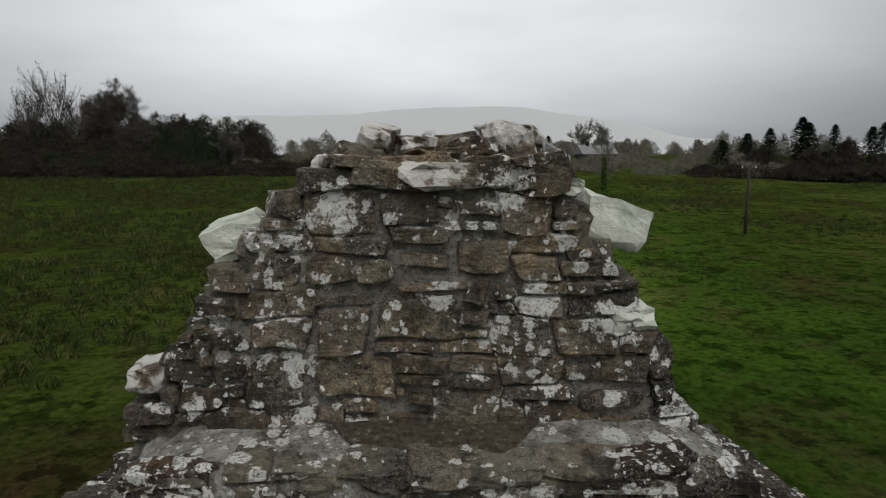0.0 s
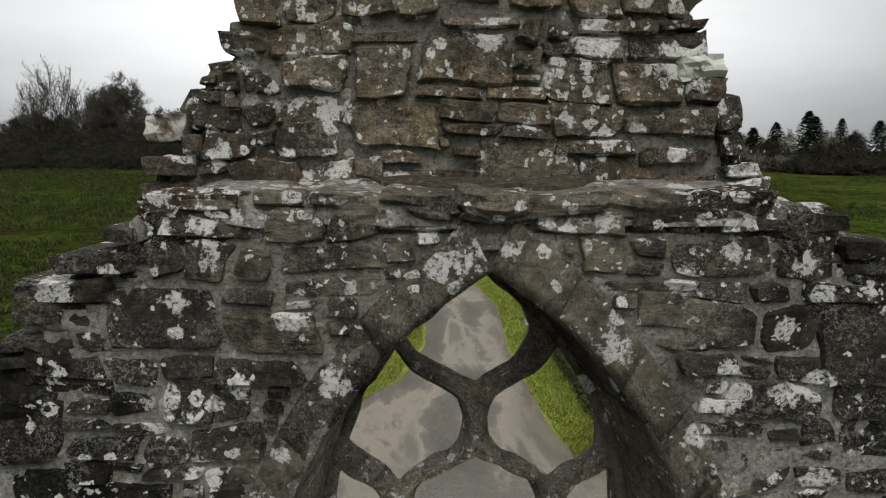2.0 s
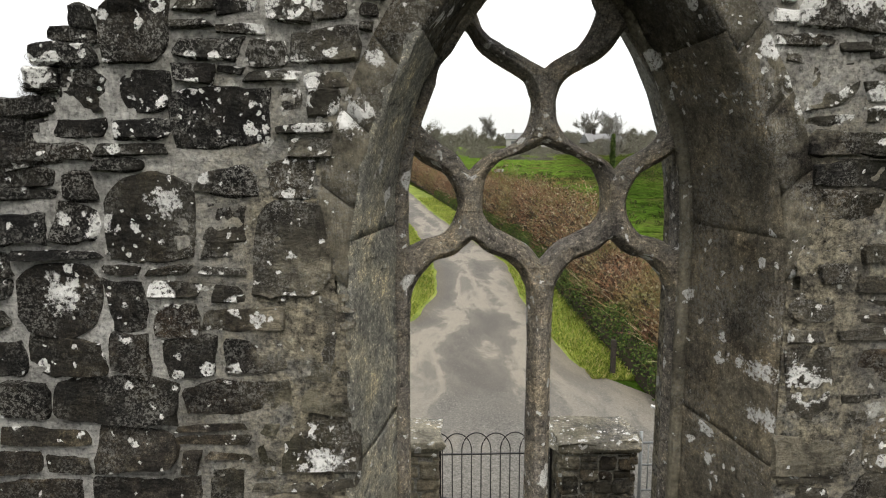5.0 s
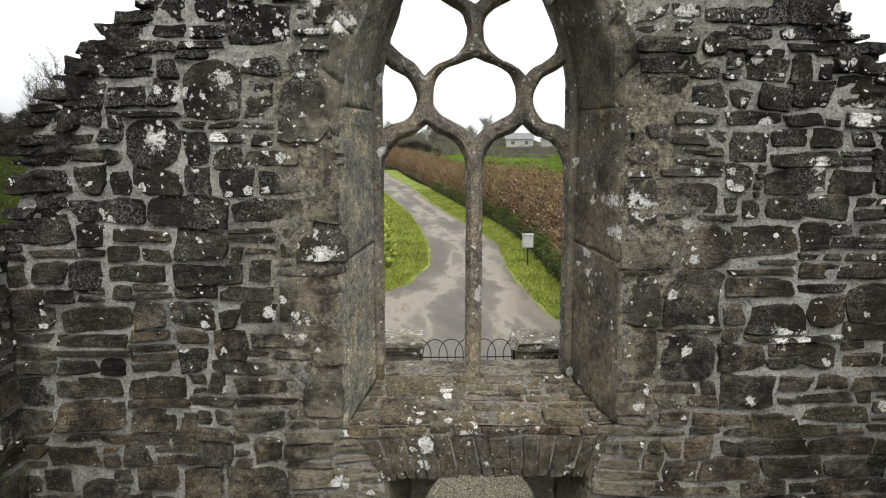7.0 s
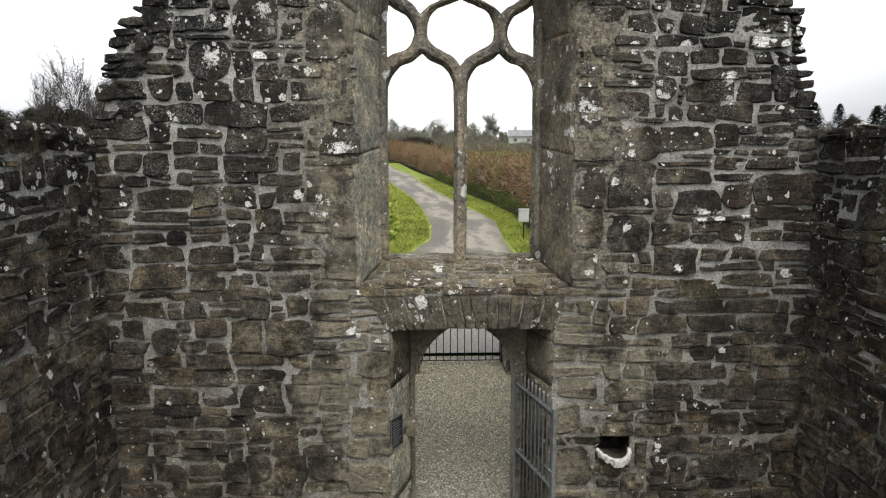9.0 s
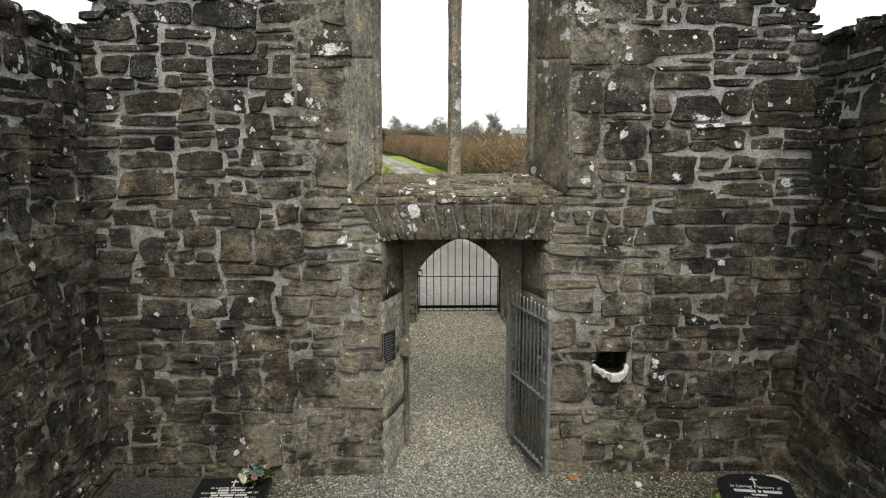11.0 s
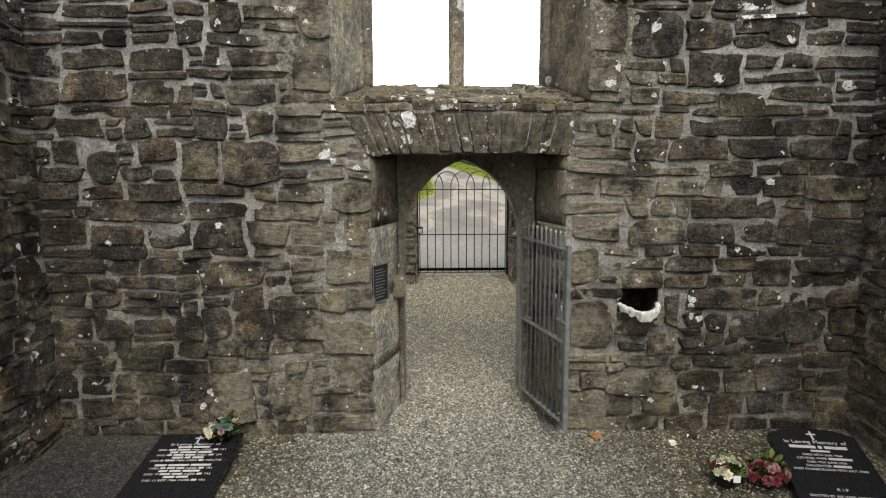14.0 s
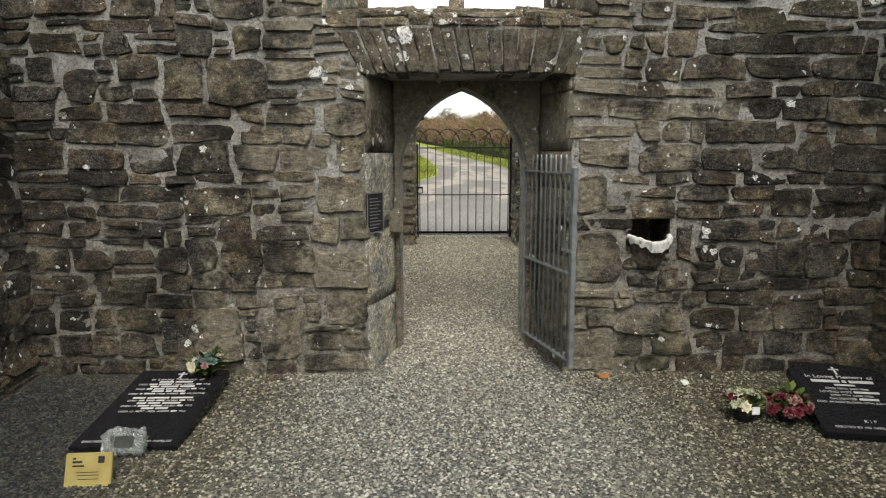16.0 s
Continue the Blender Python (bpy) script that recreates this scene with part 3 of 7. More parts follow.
M_CAP = stone_material("weathered_capstone", "object", [(0.0, (0.26, 0.255, 0.23)), (1.0, (0.32, 0.31, 0.28))], (2.0, 2.4), 0.6)
M_DULLWHITE = simple("dull_white_plaster", [(0.3, (0.28, 0.28, 0.275)), (0.7, (0.40, 0.40, 0.39))], 1.0, 0.9, bump_d=0.0)
M_PALE = simple("lichened_pale_stone", [(0.30, (0.24, 0.25, 0.21)), (0.42, (0.46, 0.49, 0.42)), (0.55, (0.60, 0.63, 0.56)), (0.7, (0.66, 0.69, 0.62))], 6.0, 0.95, 9.0, 0.03, 0.8, 22.0)
M_CROWN = simple("white_crusted_crown_stone", [(0.36, (0.075, 0.056, 0.040)), (0.43, (0.20, 0.17, 0.135)), (0.47, (0.52, 0.51, 0.48)), (0.7, (0.70, 0.69, 0.66))], 7.0, 0.95, 9.0, 0.03, 0.9, 24.0)
M_LICHEN = simple("white_lichen", [(0.36, (0.22, 0.22, 0.20)), (0.48, (0.48, 0.48, 0.45)), (0.75, (0.66, 0.66, 0.62))], 26.0, 0.95, 6.0, 0.008, 0.8, 70.0)


# ---- mesh helpers ----


def mesh_ob(name, verts, faces, material, parent=None, label="", smooth=False, kind=""):
    me = bpy.data.meshes.new(name)
    me.from_pydata([tuple(v) for v in verts], [], [tuple(f) for f in faces])
    if smooth:
        me.polygons.foreach_set("use_smooth", [True] * len(me.polygons))
    me.materials.append(material)
    me.update()
    ob = new(name, me)
    ob.parent = parent
    return tagged(ob, label=label, kind=kind)


def part(name, bm, material, parent, label="", smooth=False):
    bmesh.ops.recalc_face_normals(bm, faces=bm.faces)
    me = bpy.data.meshes.new(name)
    bm.to_mesh(me)
    bm.free()
    if smooth:
        me.polygons.foreach_set("use_smooth", [True] * len(me.polygons))
    me.materials.append(material)
    ob = new(name, me)
    ob.parent = parent
    return tagged(ob, label=label)


def empty(name, at, label, category, group="", turn=0.0):
    ob = new(name)
    ob.empty_display_size = 0.1
    ob.matrix_basis = pose(*at, 0, 0, turn)
    return tagged(ob, label=label, category=category, group=group)


class Soup:
    """Collects many small pieces into one mesh."""

    def __init__(self):
        self.v, self.f = [], []

    def add(self, verts, faces):
        n = len(self.v)
        self.v.extend(verts)
        self.f.extend([tuple(i + n for i in f) for f in faces])

    def ob(self, name, material, parent=None, label="", smooth=False, kind=""):
        return mesh_ob(name, self.v, self.f, material, parent, label, smooth, kind)


def box_bm(x0, y0, z0, x1, y1, z1, bevel=0.0, bm=None):
    own = bm or bmesh.new()
    made = bmesh.ops.create_cube(own, size=1.0)["verts"]
    bmesh.ops.transform(own, verts=made, matrix=Matrix.Translation(((x0 + x1) / 2, (y0 + y1) / 2, (z0 + z1) / 2)) @ Matrix.Diagonal((x1 - x0, y1 - y0, z1 - z0, 1)))
    if bevel:
        edges = list({e for v in made for e in v.link_edges})
        bmesh.ops.bevel(own, geom=edges, offset=bevel, segments=2, affect="EDGES")
    return own


def tube_data(points, radius, sides=6, taper=None):
    """Verts and faces of a tube along points."""
    verts, faces = [], []
    pts = [Vector(p) for p in points]
    for i, p in enumerate(pts):
        d = (pts[min(i + 1, len(pts) - 1)] - pts[max(i - 1, 0)]).normalized()
        a = d.orthogonal().normalized() if abs(d.z) > 0.9 else d.cross(Vector((0, 0, 1))).normalized()
        b = d.cross(a)
        r = radius if taper is None else radius + (taper - radius) * i / (len(pts) - 1)
        for k in range(sides):
            w = 2 * math.pi * k / sides
            verts.append(p + a * (r * math.cos(w)) + b * (r * math.sin(w)))
    for i in range(len(pts) - 1):
        for k in range(sides):
            k2 = (k + 1) % sides
            faces.append((i * sides + k, i * sides + k2, (i + 1) * sides + k2, (i + 1) * sides + k))
    faces.append(tuple(range(sides - 1, -1, -1)))
    faces.append(tuple((len(pts) - 1) * sides + k for k in range(sides)))
    return verts, faces


def tube(name, points, radius, material, parent, sides=8, taper=None, label=""):
    v, f = tube_data(points, radius, sides, taper)
    return mesh_ob(name, v, f, material, parent, label, smooth=True)


def fbm(x, y, z=0.0, octaves=4):
    return noise.fractal((x, y, z), 1.0, 2.0, octaves)


# ---- ground ----
GY = (-60.0, -0.5, 0.0, 2.1, 4.4, 16.7, 110.0, 210.0, 600.0, 2000.0)
GZ = (0.0, 0.0, 0.03, 0.18, 0.46, 0.80, 4.3, 7.5, 9.0, 9.0)


def ground_z(x, y):
    return float(np.interp(y, GY, GZ))


def ground_sheet():
    xs = sorted(set([-4500, -2500, -1200, -700, -450] + list(range(-300, -59, 20)) + list(range(-60, -11, 3)) + [x * 1.0 for x in range(-11, 12)] + list(range(12, 61, 3)) + list(range(60, 301, 20)) + [450, 700, 1200, 2500, 4500]))
    ys = sorted(set([-4000, -1500, -500, -200, -60, -30, -15, -8, -4, -2] + list(GY) + [0.5 * k for k in range(-1, 60)] + list(range(30, 120, 3)) + list(range(120, 301, 15)) + [400, 600, 900, 1400, 2000, 4800]))
    verts, faces = [], []
    for y in ys:
        for x in xs:
            far = min(1.0, max(0.0, (abs(x + 1.0) - 9.0) / 12.0))
            bump_z = far * (0.22 * fbm(x * 0.12, y * 0.12) + 0.9 * fbm(x * 0.02, y * 0.02, 3.0))
            verts.append((x, y, ground_z(x, y) - 0.03 + bump_z * (1 if abs(x) < 400 else 0)))
    n = len(xs)
    for j in range(len(ys) - 1):
        for i in range(n - 1):
            faces.append((j * n + i, j * n + i + 1, (j + 1) * n + i + 1, (j + 1) * n + i))
    ob = mesh_ob("ground", verts, faces, M_GRASS, smooth=True)
    return tagged(ob, label="rough green pasture with damp rushy patches", category="ground", kind="structure")


ground_sheet()


def ribbon(name, rows, lift, material, label, category, cross=7):
    """A surface laid on the ground: rows of (y, x left, x right)."""
    ys = np.array([r[0] for r in rows])
    fine = np.arange(ys[0], ys[-1] + 0.01, 0.5)
    fine = np.unique(np.concatenate([fine, [g for g in GY if ys[0] < g < ys[-1]]]))
    verts, faces, across = [], [], []
    for y in fine:
        a, b = np.interp(y, ys, [r[1] for r in rows]), np.interp(y, ys, [r[2] for r in rows])
        wob = 0.10 * fbm(y * 0.9, 2.0)
        for k in range(cross):
            f = k / (cross - 1)
            x = a + (b - a) * f + wob * (1 if k == 0 else (-1 if k == cross - 1 else 0))
            verts.append((x, y, ground_z(x, y) + lift))
            across.append(f)
    for j in range(len(fine) - 1):
        for k in range(cross - 1):
            i = j * cross + k
            faces.append((i, i + 1, i + cross + 1, i + cross))
    ob = mesh_ob(name, verts, faces, material, smooth=True)
    ob.data.attributes.new("across", "FLOAT", "POINT").data.foreach_set("value", across)
    return tagged(ob, label=label, category=category, kind="structure")


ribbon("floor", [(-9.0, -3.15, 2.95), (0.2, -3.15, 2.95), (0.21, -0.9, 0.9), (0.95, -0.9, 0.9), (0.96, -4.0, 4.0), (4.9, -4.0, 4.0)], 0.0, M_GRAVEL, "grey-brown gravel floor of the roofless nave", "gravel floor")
ribbon("road", [(4.6, -2.6, 4.6), (7.6, -4.5, 4.1), (8.6, -4.9, 3.5), (9.5, -5.2, 2.8), (10.4, -5.0, 2.45), (11.6, -4.0, 2.4), (12.3, -1.9, 2.35), (12.9, -1.4, 2.3), (13.6, -0.9, 2.3), (14.7, -0.62, 2.2), (16.5, -0.2, 2.25), (19.2, -0.17, 2.42), (21.0, -0.22, 2.42), (24.5, -0.5, 1.85), (26.5, -0.7, 1.5), (30.0, -1.05, 0.9), (36.0, -2.0, -0.05), (42.4, -3.1, -0.8), (50.0, -4.2, -1.7), (56.3, -5.1, -3.0), (63.0, -6.2, -3.9), (80.0, -9.5, -7.0)], 0.02, M_ROAD, "worn grey country lane with pale dried puddle marks", "road")
ribbon("pavement", [(9.4, 2.5, 3.6), (12.5, 2.2, 3.5), (16.2, 2.15, 3.4), (20.8, 2.3, 3.5), (24.5, 1.75, 3.0), (30.0, 0.8, 2.3), (36.0, -0.1, 1.5), (44.5, -1.1, 0.4), (56.0, -3.1, -1.6), (70.0, -5.3, -3.3)], 0.012, M_VERGE, "bright green grass verge beside the lane", "verge", 4)
ribbon("pavement", [(12.2, -4.2, -1.9), (12.6, -3.9, -1.4), (13.6, -3.4, -0.8), (14.7, -3.2, -0.55), (16.5, -3.0, -0.1), (19.2, -2.9, -0.08), (21.0, -2.9, -0.12), (24.5, -3.0, -0.4), (30.0, -3.6, -0.95), (42.0, -5.5, -3.0), (60.0, -8.0, -5.6)], 0.012, M_VERGE, "bright green grass bank inside the bend of the lane", "verge", 6)


# ---- masonry ----
# large white lichen crusts on the stones: x, z, radius
CRUST_GABLE = [(-0.51, 7.27, 0.104), (-0.62, 7.23, 0.049), (-0.01, 7.34, 0.058), (0.22, 7.35, 0.097), (-0.66, 7.09, 0.042), (0.0, 7.23, 0.029), (0.15, 7.2, 0.029), (-0.37, 7.29, 0.029), (0.34, 6.87, 0.1), (0.74, 6.79, 0.117), (-0.69, 6.64, 0.077), (-0.82, 6.62, 0.039), (0.14, 6.71, 0.033), (0.11, 6.54, 0.041), (0.73, 6.45, 0.048), (-0.67, 6.37, 0.063), (-0.41, 6.82, 0.02), (1.01, 6.32, 0.098), (-0.06, 6.9, 0.074), (0.27, 6.55, 0.031), (0.48, 7.13, 0.05), (-0.87, 7.12, 0.075), (-1.12, 6.42, 0.054), (1.21, 6.23, 0.073)]
CRUST_ARCH = [(-0.3, 6.15, 0.064), (-0.16, 6.06, 0.067), (-0.01, 6.08, 0.045), (-0.65, 5.61, 0.063), (0.38, 5.72, 0.071), (0.78, 5.51, 0.076), (0.19, 6.15, 0.039), (0.12, 6.19, 0.041), (0.32, 6.19, 0.059), (-0.18, 6.25, 0.044), (-0.79, 5.86, 0.068), (-0.99, 5.59, 0.054), (-1.08, 6.08, 0.053), (-1.2, 5.9, 0.043), (-1.29, 5.47, 0.074), (-1.13, 5.25, 0.063), (-0.85, 5.32, 0.044), (-0.92, 5.11, 0.05), (1.18, 5.17, 0.064), (1.04, 5.09, 0.043), (0.8, 5.63, 0.039), (1.05, 5.55, 0.053), (1.07, 6.03, 0.059), (0.8, 6.06, 0.045), (0.63, 5.96, 0.06), (0.46, 6.12, 0.03), (-1.26, 6.16, 0.05), (-1.09, 6.19, 0.057), (-1.63, 5.94, 0.074)]
CRUST_WALL = [(-2.11, 4.39, 0.068), (-1.69, 4.77, 0.062), (-1.95, 4.68, 0.052), (-1.11, 3.66, 0.085), (-1.16, 3.81, 0.037), (1.16, 5.17, 0.059), (1.04, 5.09, 0.051), (1.3, 4.21, 0.043), (0.84, 4.18, 0.038), (0.9, 4.04, 0.05), (0.97, 3.96, 0.077), (0.81, 3.81, 0.046), (0.79, 4.01, 0.045), (2.34, 4.54, 0.095), (1.93, 3.09, 0.073), (2.08, 3.11, 0.052), (1.3, 3.02, 0.041), (1.05, 2.74, 0.037), (0.99, 2.62, 0.037), (1.75, 2.65, 0.035), (-1.28, 3.19, 0.075), (-0.95, 2.48, 0.06), (-0.72, 2.49, 0.055), (0.69, 2.52, 0.05), (2.31, 3.12, 0.04), (2.1, 4.25, 0.055), (-0.96, 5.11, 0.074)]


def crust_at(points, spots):
    """How far each point (x, z) lies inside a lichen crust: 1 in its middle, 0.5 at its edge."""
    p = np.array([(q[0], q[2]) for q in points])
    best = np.zeros(len(p))
    for x, z, r in spots:
        d = np.hypot(p[:, 0] - x, p[:, 1] - z)
        best = np.maximum(best, np.clip(1.0 - 0.5 * d / (r * 1.0), 0, 1))
    return best


WX = -0.08            # middle of the window
W_IN = (0.90, 4.40, 6.01, 2.50)     # half width, springing, apex, sill front: inner edge of the window
W_OUT = (0.725, 4.60, 5.97, 2.66)   # the same at the tracery
DX = -0.03            # middle of the doorway
DOOR_IN = (-0.72, 0.69, 2.13)       # inner edges and soffit
DOOR_ARCH = (0.49, 1.42, 2.09)      # half width, springing, apex of the outer arch
X_L, X_R = -3.10, 2.90              # inner faces of the side walls
Y_TR, Y_BACK = 0.56, 0.92           # tracery plane, outer face


def arch_x(half, rise, up):
    """Half width of a pointed arch at a height above its springing."""
    r = (half * half + rise * rise) / (2 * half)
    return max(0.0, math.sqrt(max(0.0, r * r - up * up)) - (r - half))


def arch_line(mid, half, spring, apex, base, steps=10, grow=0.0):
    """Outline from the left foot over the apex to the right foot, as (x, z)."""
    left = [(mid - half - grow, base)]
    n_up = 8
    left += [(mid - half - grow, base + (spring - base) * k / n_up) for k in range(1, n_up)]
    rise = apex - spring
    for k in range(steps + 1):
        up = rise * math.sin(0.5 * math.pi * k / steps) ** 1.0
        left.append((mid - arch_x(half, rise, up) - grow * (1 - 0.45 * k / steps), spring + up + grow * 1.15 * k / steps))
    return left + [(2 * mid - x, z) for x, z in reversed(left[:-1])]


def in_window(x, z, grow=0.0):
    half, spring, apex, base = W_IN
    if z < base or z > apex + grow * 1.15:
        return False
    if z < spring:
        return abs(x - WX) < half + grow
    f = (z - spring) / (apex + grow * 1.15 - spring)
    return abs(x - WX) < arch_x(half, apex - spring, f * (apex - spring)) + grow * (1 - 0.45 * f)


LOWER_L = [(-3.4, 3.78), (-3.12, 3.86), (-3.03, 4.12), (-2.92, 4.5), (-2.70, 4.78), (-2.52, 4.96), (-2.25, 5.13), (-2.05, 5.42), (-1.80, 5.72), (-1.76, 5.93), (-1.55, 5.99), (-1.32, 6.17), (-1.06, 6.24)]
LOWER_R = [(0.88, 6.22), (1.17, 6.15), (1.42, 6.04), (1.62, 5.82), (1.86, 5.55), (2.10, 5.30), (2.30, 5.06), (2.54, 4.86), (2.76, 4.66), (2.70, 4.45), (2.80, 4.20), (2.88, 3.88), (3.2, 3.78)]
UPPER = [(-1.50, 6.22), (-1.42, 6.34), (-1.30, 6.46), (-1.22, 6.60), (-1.14, 6.80), (-1.04, 6.94), (-0.93, 7.03), (-0.80, 7.18), (-0.74, 7.33), (-0.55, 7.43), (-0.38, 7.52), (0.32, 7.52), (0.38, 7.42), (0.48, 7.34), (0.62, 7.10), (0.80, 6.89), (0.89, 6.76), (0.97, 6.55), (1.03, 6.40), (1.16, 6.20)]
Y_UP = 0.36


def top_at(line, x):
    xs, zs = [p[0] for p in line], [p[1] for p in line]
    return float(np.interp(x, xs, zs, left=-9.0, right=-9.0))


LOWER_TOP = LOWER_L + LOWER_R


def stone_data(corners, depth, proud, rng, res=0.034, rough=0.012, squared=False):
    """One rubble stone from its four corners (a, z) on the wall: verts as (a, out, z), with out measured outwards from the wall."""
    (ax, az), (bx, bz), (cx, cz), (dx, dz) = corners       # lower left, lower right, upper right, upper left
    w, h = math.hypot(bx - ax, bz - az), math.hypot(dx - ax, dz - az)
    small = min(w, h)
    rim_w = min(rng.uniform(0.006, 0.014), 0.16 * small)
    us, vs = [], []
    for size, most, out_list in ((w, 12, us), (h, 7, vs)):
        n = max(2, min(most, int(size / res) + 1))
        e = rim_w / size
        out_list += [0.0] + [e + (1 - 2 * e) * k / n for k in range(n + 1)] + [1.0]
    nx, nz = len(us), len(vs)
    loose = 0.25 if squared else 1.0
    sx, sz, tilt_a, tilt_z = rng.uniform(0, 90), rng.uniform(0, 90), rng.uniform(-0.012, 0.012) * loose, rng.uniform(-0.014, 0.008) * loose
    cut = [0.0 if squared else rng.choice((0.0, 0.02, 0.05, 0.10, 0.26)) for _ in range(4)]
    swell = [rng.uniform(-0.05, 0.08) * small * loose for _ in range(4)]       # bottom, right, top, left
    wild = min(1.0, small / 0.13) * (0.5 if squared else 1.0)
    drop = rng.uniform(0.012, 0.026)
    ma, mz = (ax + bx + cx + dx) / 4, (az + bz + cz + dz) / 4
    verts, ring = [], []
    for j, v in enumerate(vs):
        for i, u in enumerate(us):
            a = (ax * (1 - u) + bx * u) * (1 - v) + (dx * (1 - u) + cx * u) * v
            z = (az * (1 - u) + bz * u) * (1 - v) + (dz * (1 - u) + cz * u) * v
            eu, ev = abs(2 * u - 1), abs(2 * v - 1)
            pull = cut[(0 if v < 0.5 else 2) + (0 if u < 0.5 else 1)] * max(0.0, (eu + ev - 1.2) / 0.8) ** 2
            a, z = a + (ma - a) * pull * min(1, 1.1 * h / max(w, 1e-3)), z + (mz - z) * pull
            z += (1 - eu * eu) * (swell[2] * v * v - swell[0] * (1 - v) ** 2)
            a += (1 - ev * ev) * (swell[1] * u * u - swell[3] * (1 - u) ** 2)
            soft = max(eu, ev) ** 4 * wild
            a += soft * (0.020 * noise.noise((a * 6 + sx, z * 6, sz)) + 0.014 * noise.noise((a * 19 + sx, z * 19, sz)))
            z += soft * (0.017 * noise.noise((a * 6, z * 6 + sz, sx)) + 0.014 * noise.noise((a * 19, z * 19 + sz, sx)))
            rim = 1.0 if i in (0, nx - 1) or j in (0, nz - 1) else 0.0
            layer = round(2.6 * noise.noise((a * 4.0 + sx, z * 9 + sz, 7.0))) / 2.6
            out = (proud + rough * (noise.noise((a * 7 + sx, z * 12, 1.0)) + 0.6 * noise.noise((a * 26, z * 42 + sz, 4.0)) + 0.45 * layer) + tilt_a * (2 * u - 1) + tilt_z * (2 * v - 1)) * (1 - 0.2 * rim) - drop * rim
            verts.append((a, out, z))
    faces = [(j * nx + i, j * nx + i + 1, (j + 1) * nx + i + 1, (j + 1) * nx + i) for j in range(nz - 1) for i in range(nx - 1)]
    ring = [i for i in range(nx)] + [j * nx + nx - 1 for j in range(1, nz)] + [(nz - 1) * nx + i for i in range(nx - 2, -1, -1)] + [j * nx for j in range(nz - 2, 0, -1)]
    first = len(verts)
    for k in ring:
        a, out, z = verts[k]
        verts.append((a, -depth, z))
    m = len(ring)
    for k in range(m):
        k2 = (k + 1) % m
        faces.append((ring[k2], ring[k], first + k, first + k2))
    faces.append(tuple(first + k for k in range(m)))
    return verts, faces


def pack(a0, a1, z0, z1, inside, sizes, rng, blocks=(), ca=0.04, cz=0.03, over=None):
    """Random rubble: fills a wall from the bottom up with interlocking stones. Returns (a, z, w, h) rectangles."""
    na, nz = int((a1 - a0) / ca), int((z1 - z0) / cz)
    free = np.zeros((nz, na), bool)
    for j in range(nz):
        for i in range(na):
            free[j, i] = inside(a0 + (i + 0.5) * ca, z0 + (j + 0.5) * cz)
    made = []
    lines = [0]
    owner = np.full((nz, na), -1, int)
    for ba, bz, bw, bh in blocks:
        i, j, wi, hj = round((ba - a0) / ca), round((bz - z0) / cz), max(1, round(bw / ca)), max(1, round(bh / cz))
        i, j = max(0, i), max(0, j)
        if free[j:j + hj, i:i + wi].mean() > 0.6:
            free[j:j + hj, i:i + wi] = False
            made.append((a0 + i * ca, z0 + j * cz, wi * ca, hj * cz))
    for j in range(nz):
        i = 0
        while i < na:
            if not free[j, i]:
                i += 1
                continue
            run = 0
            while i + run < na and free[j, i + run] and run < 16:
                run += 1
            hs, ws = sizes(a0 + i * ca, z0 + j * cz)
            while lines[-1] <= j + 8:
                lines.append(lines[-1] + rng.choice(hs))
            k = next(k for k, line in enumerate(lines) if line > j)
            hj, wi, roll = lines[k] - j, rng.choice(ws), rng.random()
            if roll < 0.09:
                hj = lines[k + 1] - j
            elif roll < 0.22 and hj >= 4 and min(hs) < 4:
                hj, wi = rng.choice((2, hj // 2, hj - 2)), max(3, wi - 3)
            elif roll < 0.42:
                hj += rng.choice((-1, 1))
            if run - wi < 3:
                wi = run if run <= max(ws) else run // 2
            wi = max(1, min(wi, run))
            # break the upright joints: never straight above one below
            while j > 0 and 2 < wi < run and i + wi < na and owner[j - 1, i + wi - 1] != owner[j - 1, i + wi] and owner[j - 1, i + wi - 1] >= 0:
                wi += 1 if wi < run - 3 and rng.random() < 0.7 else -1
            hj = max(1, min(hj, nz - j, int(wi * ca / cz * 1.05)))
            want = hj
            while hj > 1 and not free[j:j + hj, i:i + wi].all():
                hj -= 1
            # a stone on the broken top keeps its height
            if over and hj < want and all(over(a0 + (q + 0.5) * ca, z0 + (j + hj + 0.5) * cz) or free[min(j + hj, nz - 1), q] for q in range(i, i + wi)):
                hj = min(want, nz - j, max(hj, 3))
            if hj == 1 and j > 0 and wi > 2:
                wi = max(2, wi // 2) if rng.random() < 0.4 else wi
            free[j:j + hj, i:i + wi] = False
            owner[j:j + hj, i:i + wi] = len(made)
            if wi * hj > 2 and (hj > 1 or (not over and rng.random() < 0.5)):
                made.append((a0 + i * ca, z0 + j * cz, wi * ca, hj * cz))
            i += wi
    return made


def warp(a, z, seed):
    return (a + 0.022 * noise.noise((a * 1.6, z * 2.2, seed)) + 0.024 * noise.noise((a * 5.5, z * 7.0, seed + 2)), z + 0.034 * noise.noise((a * 0.9 + 7, z * 1.3, seed + 5)) + 0.020 * noise.noise((a * 5.0 + 3, z * 5.0, seed + 8)))


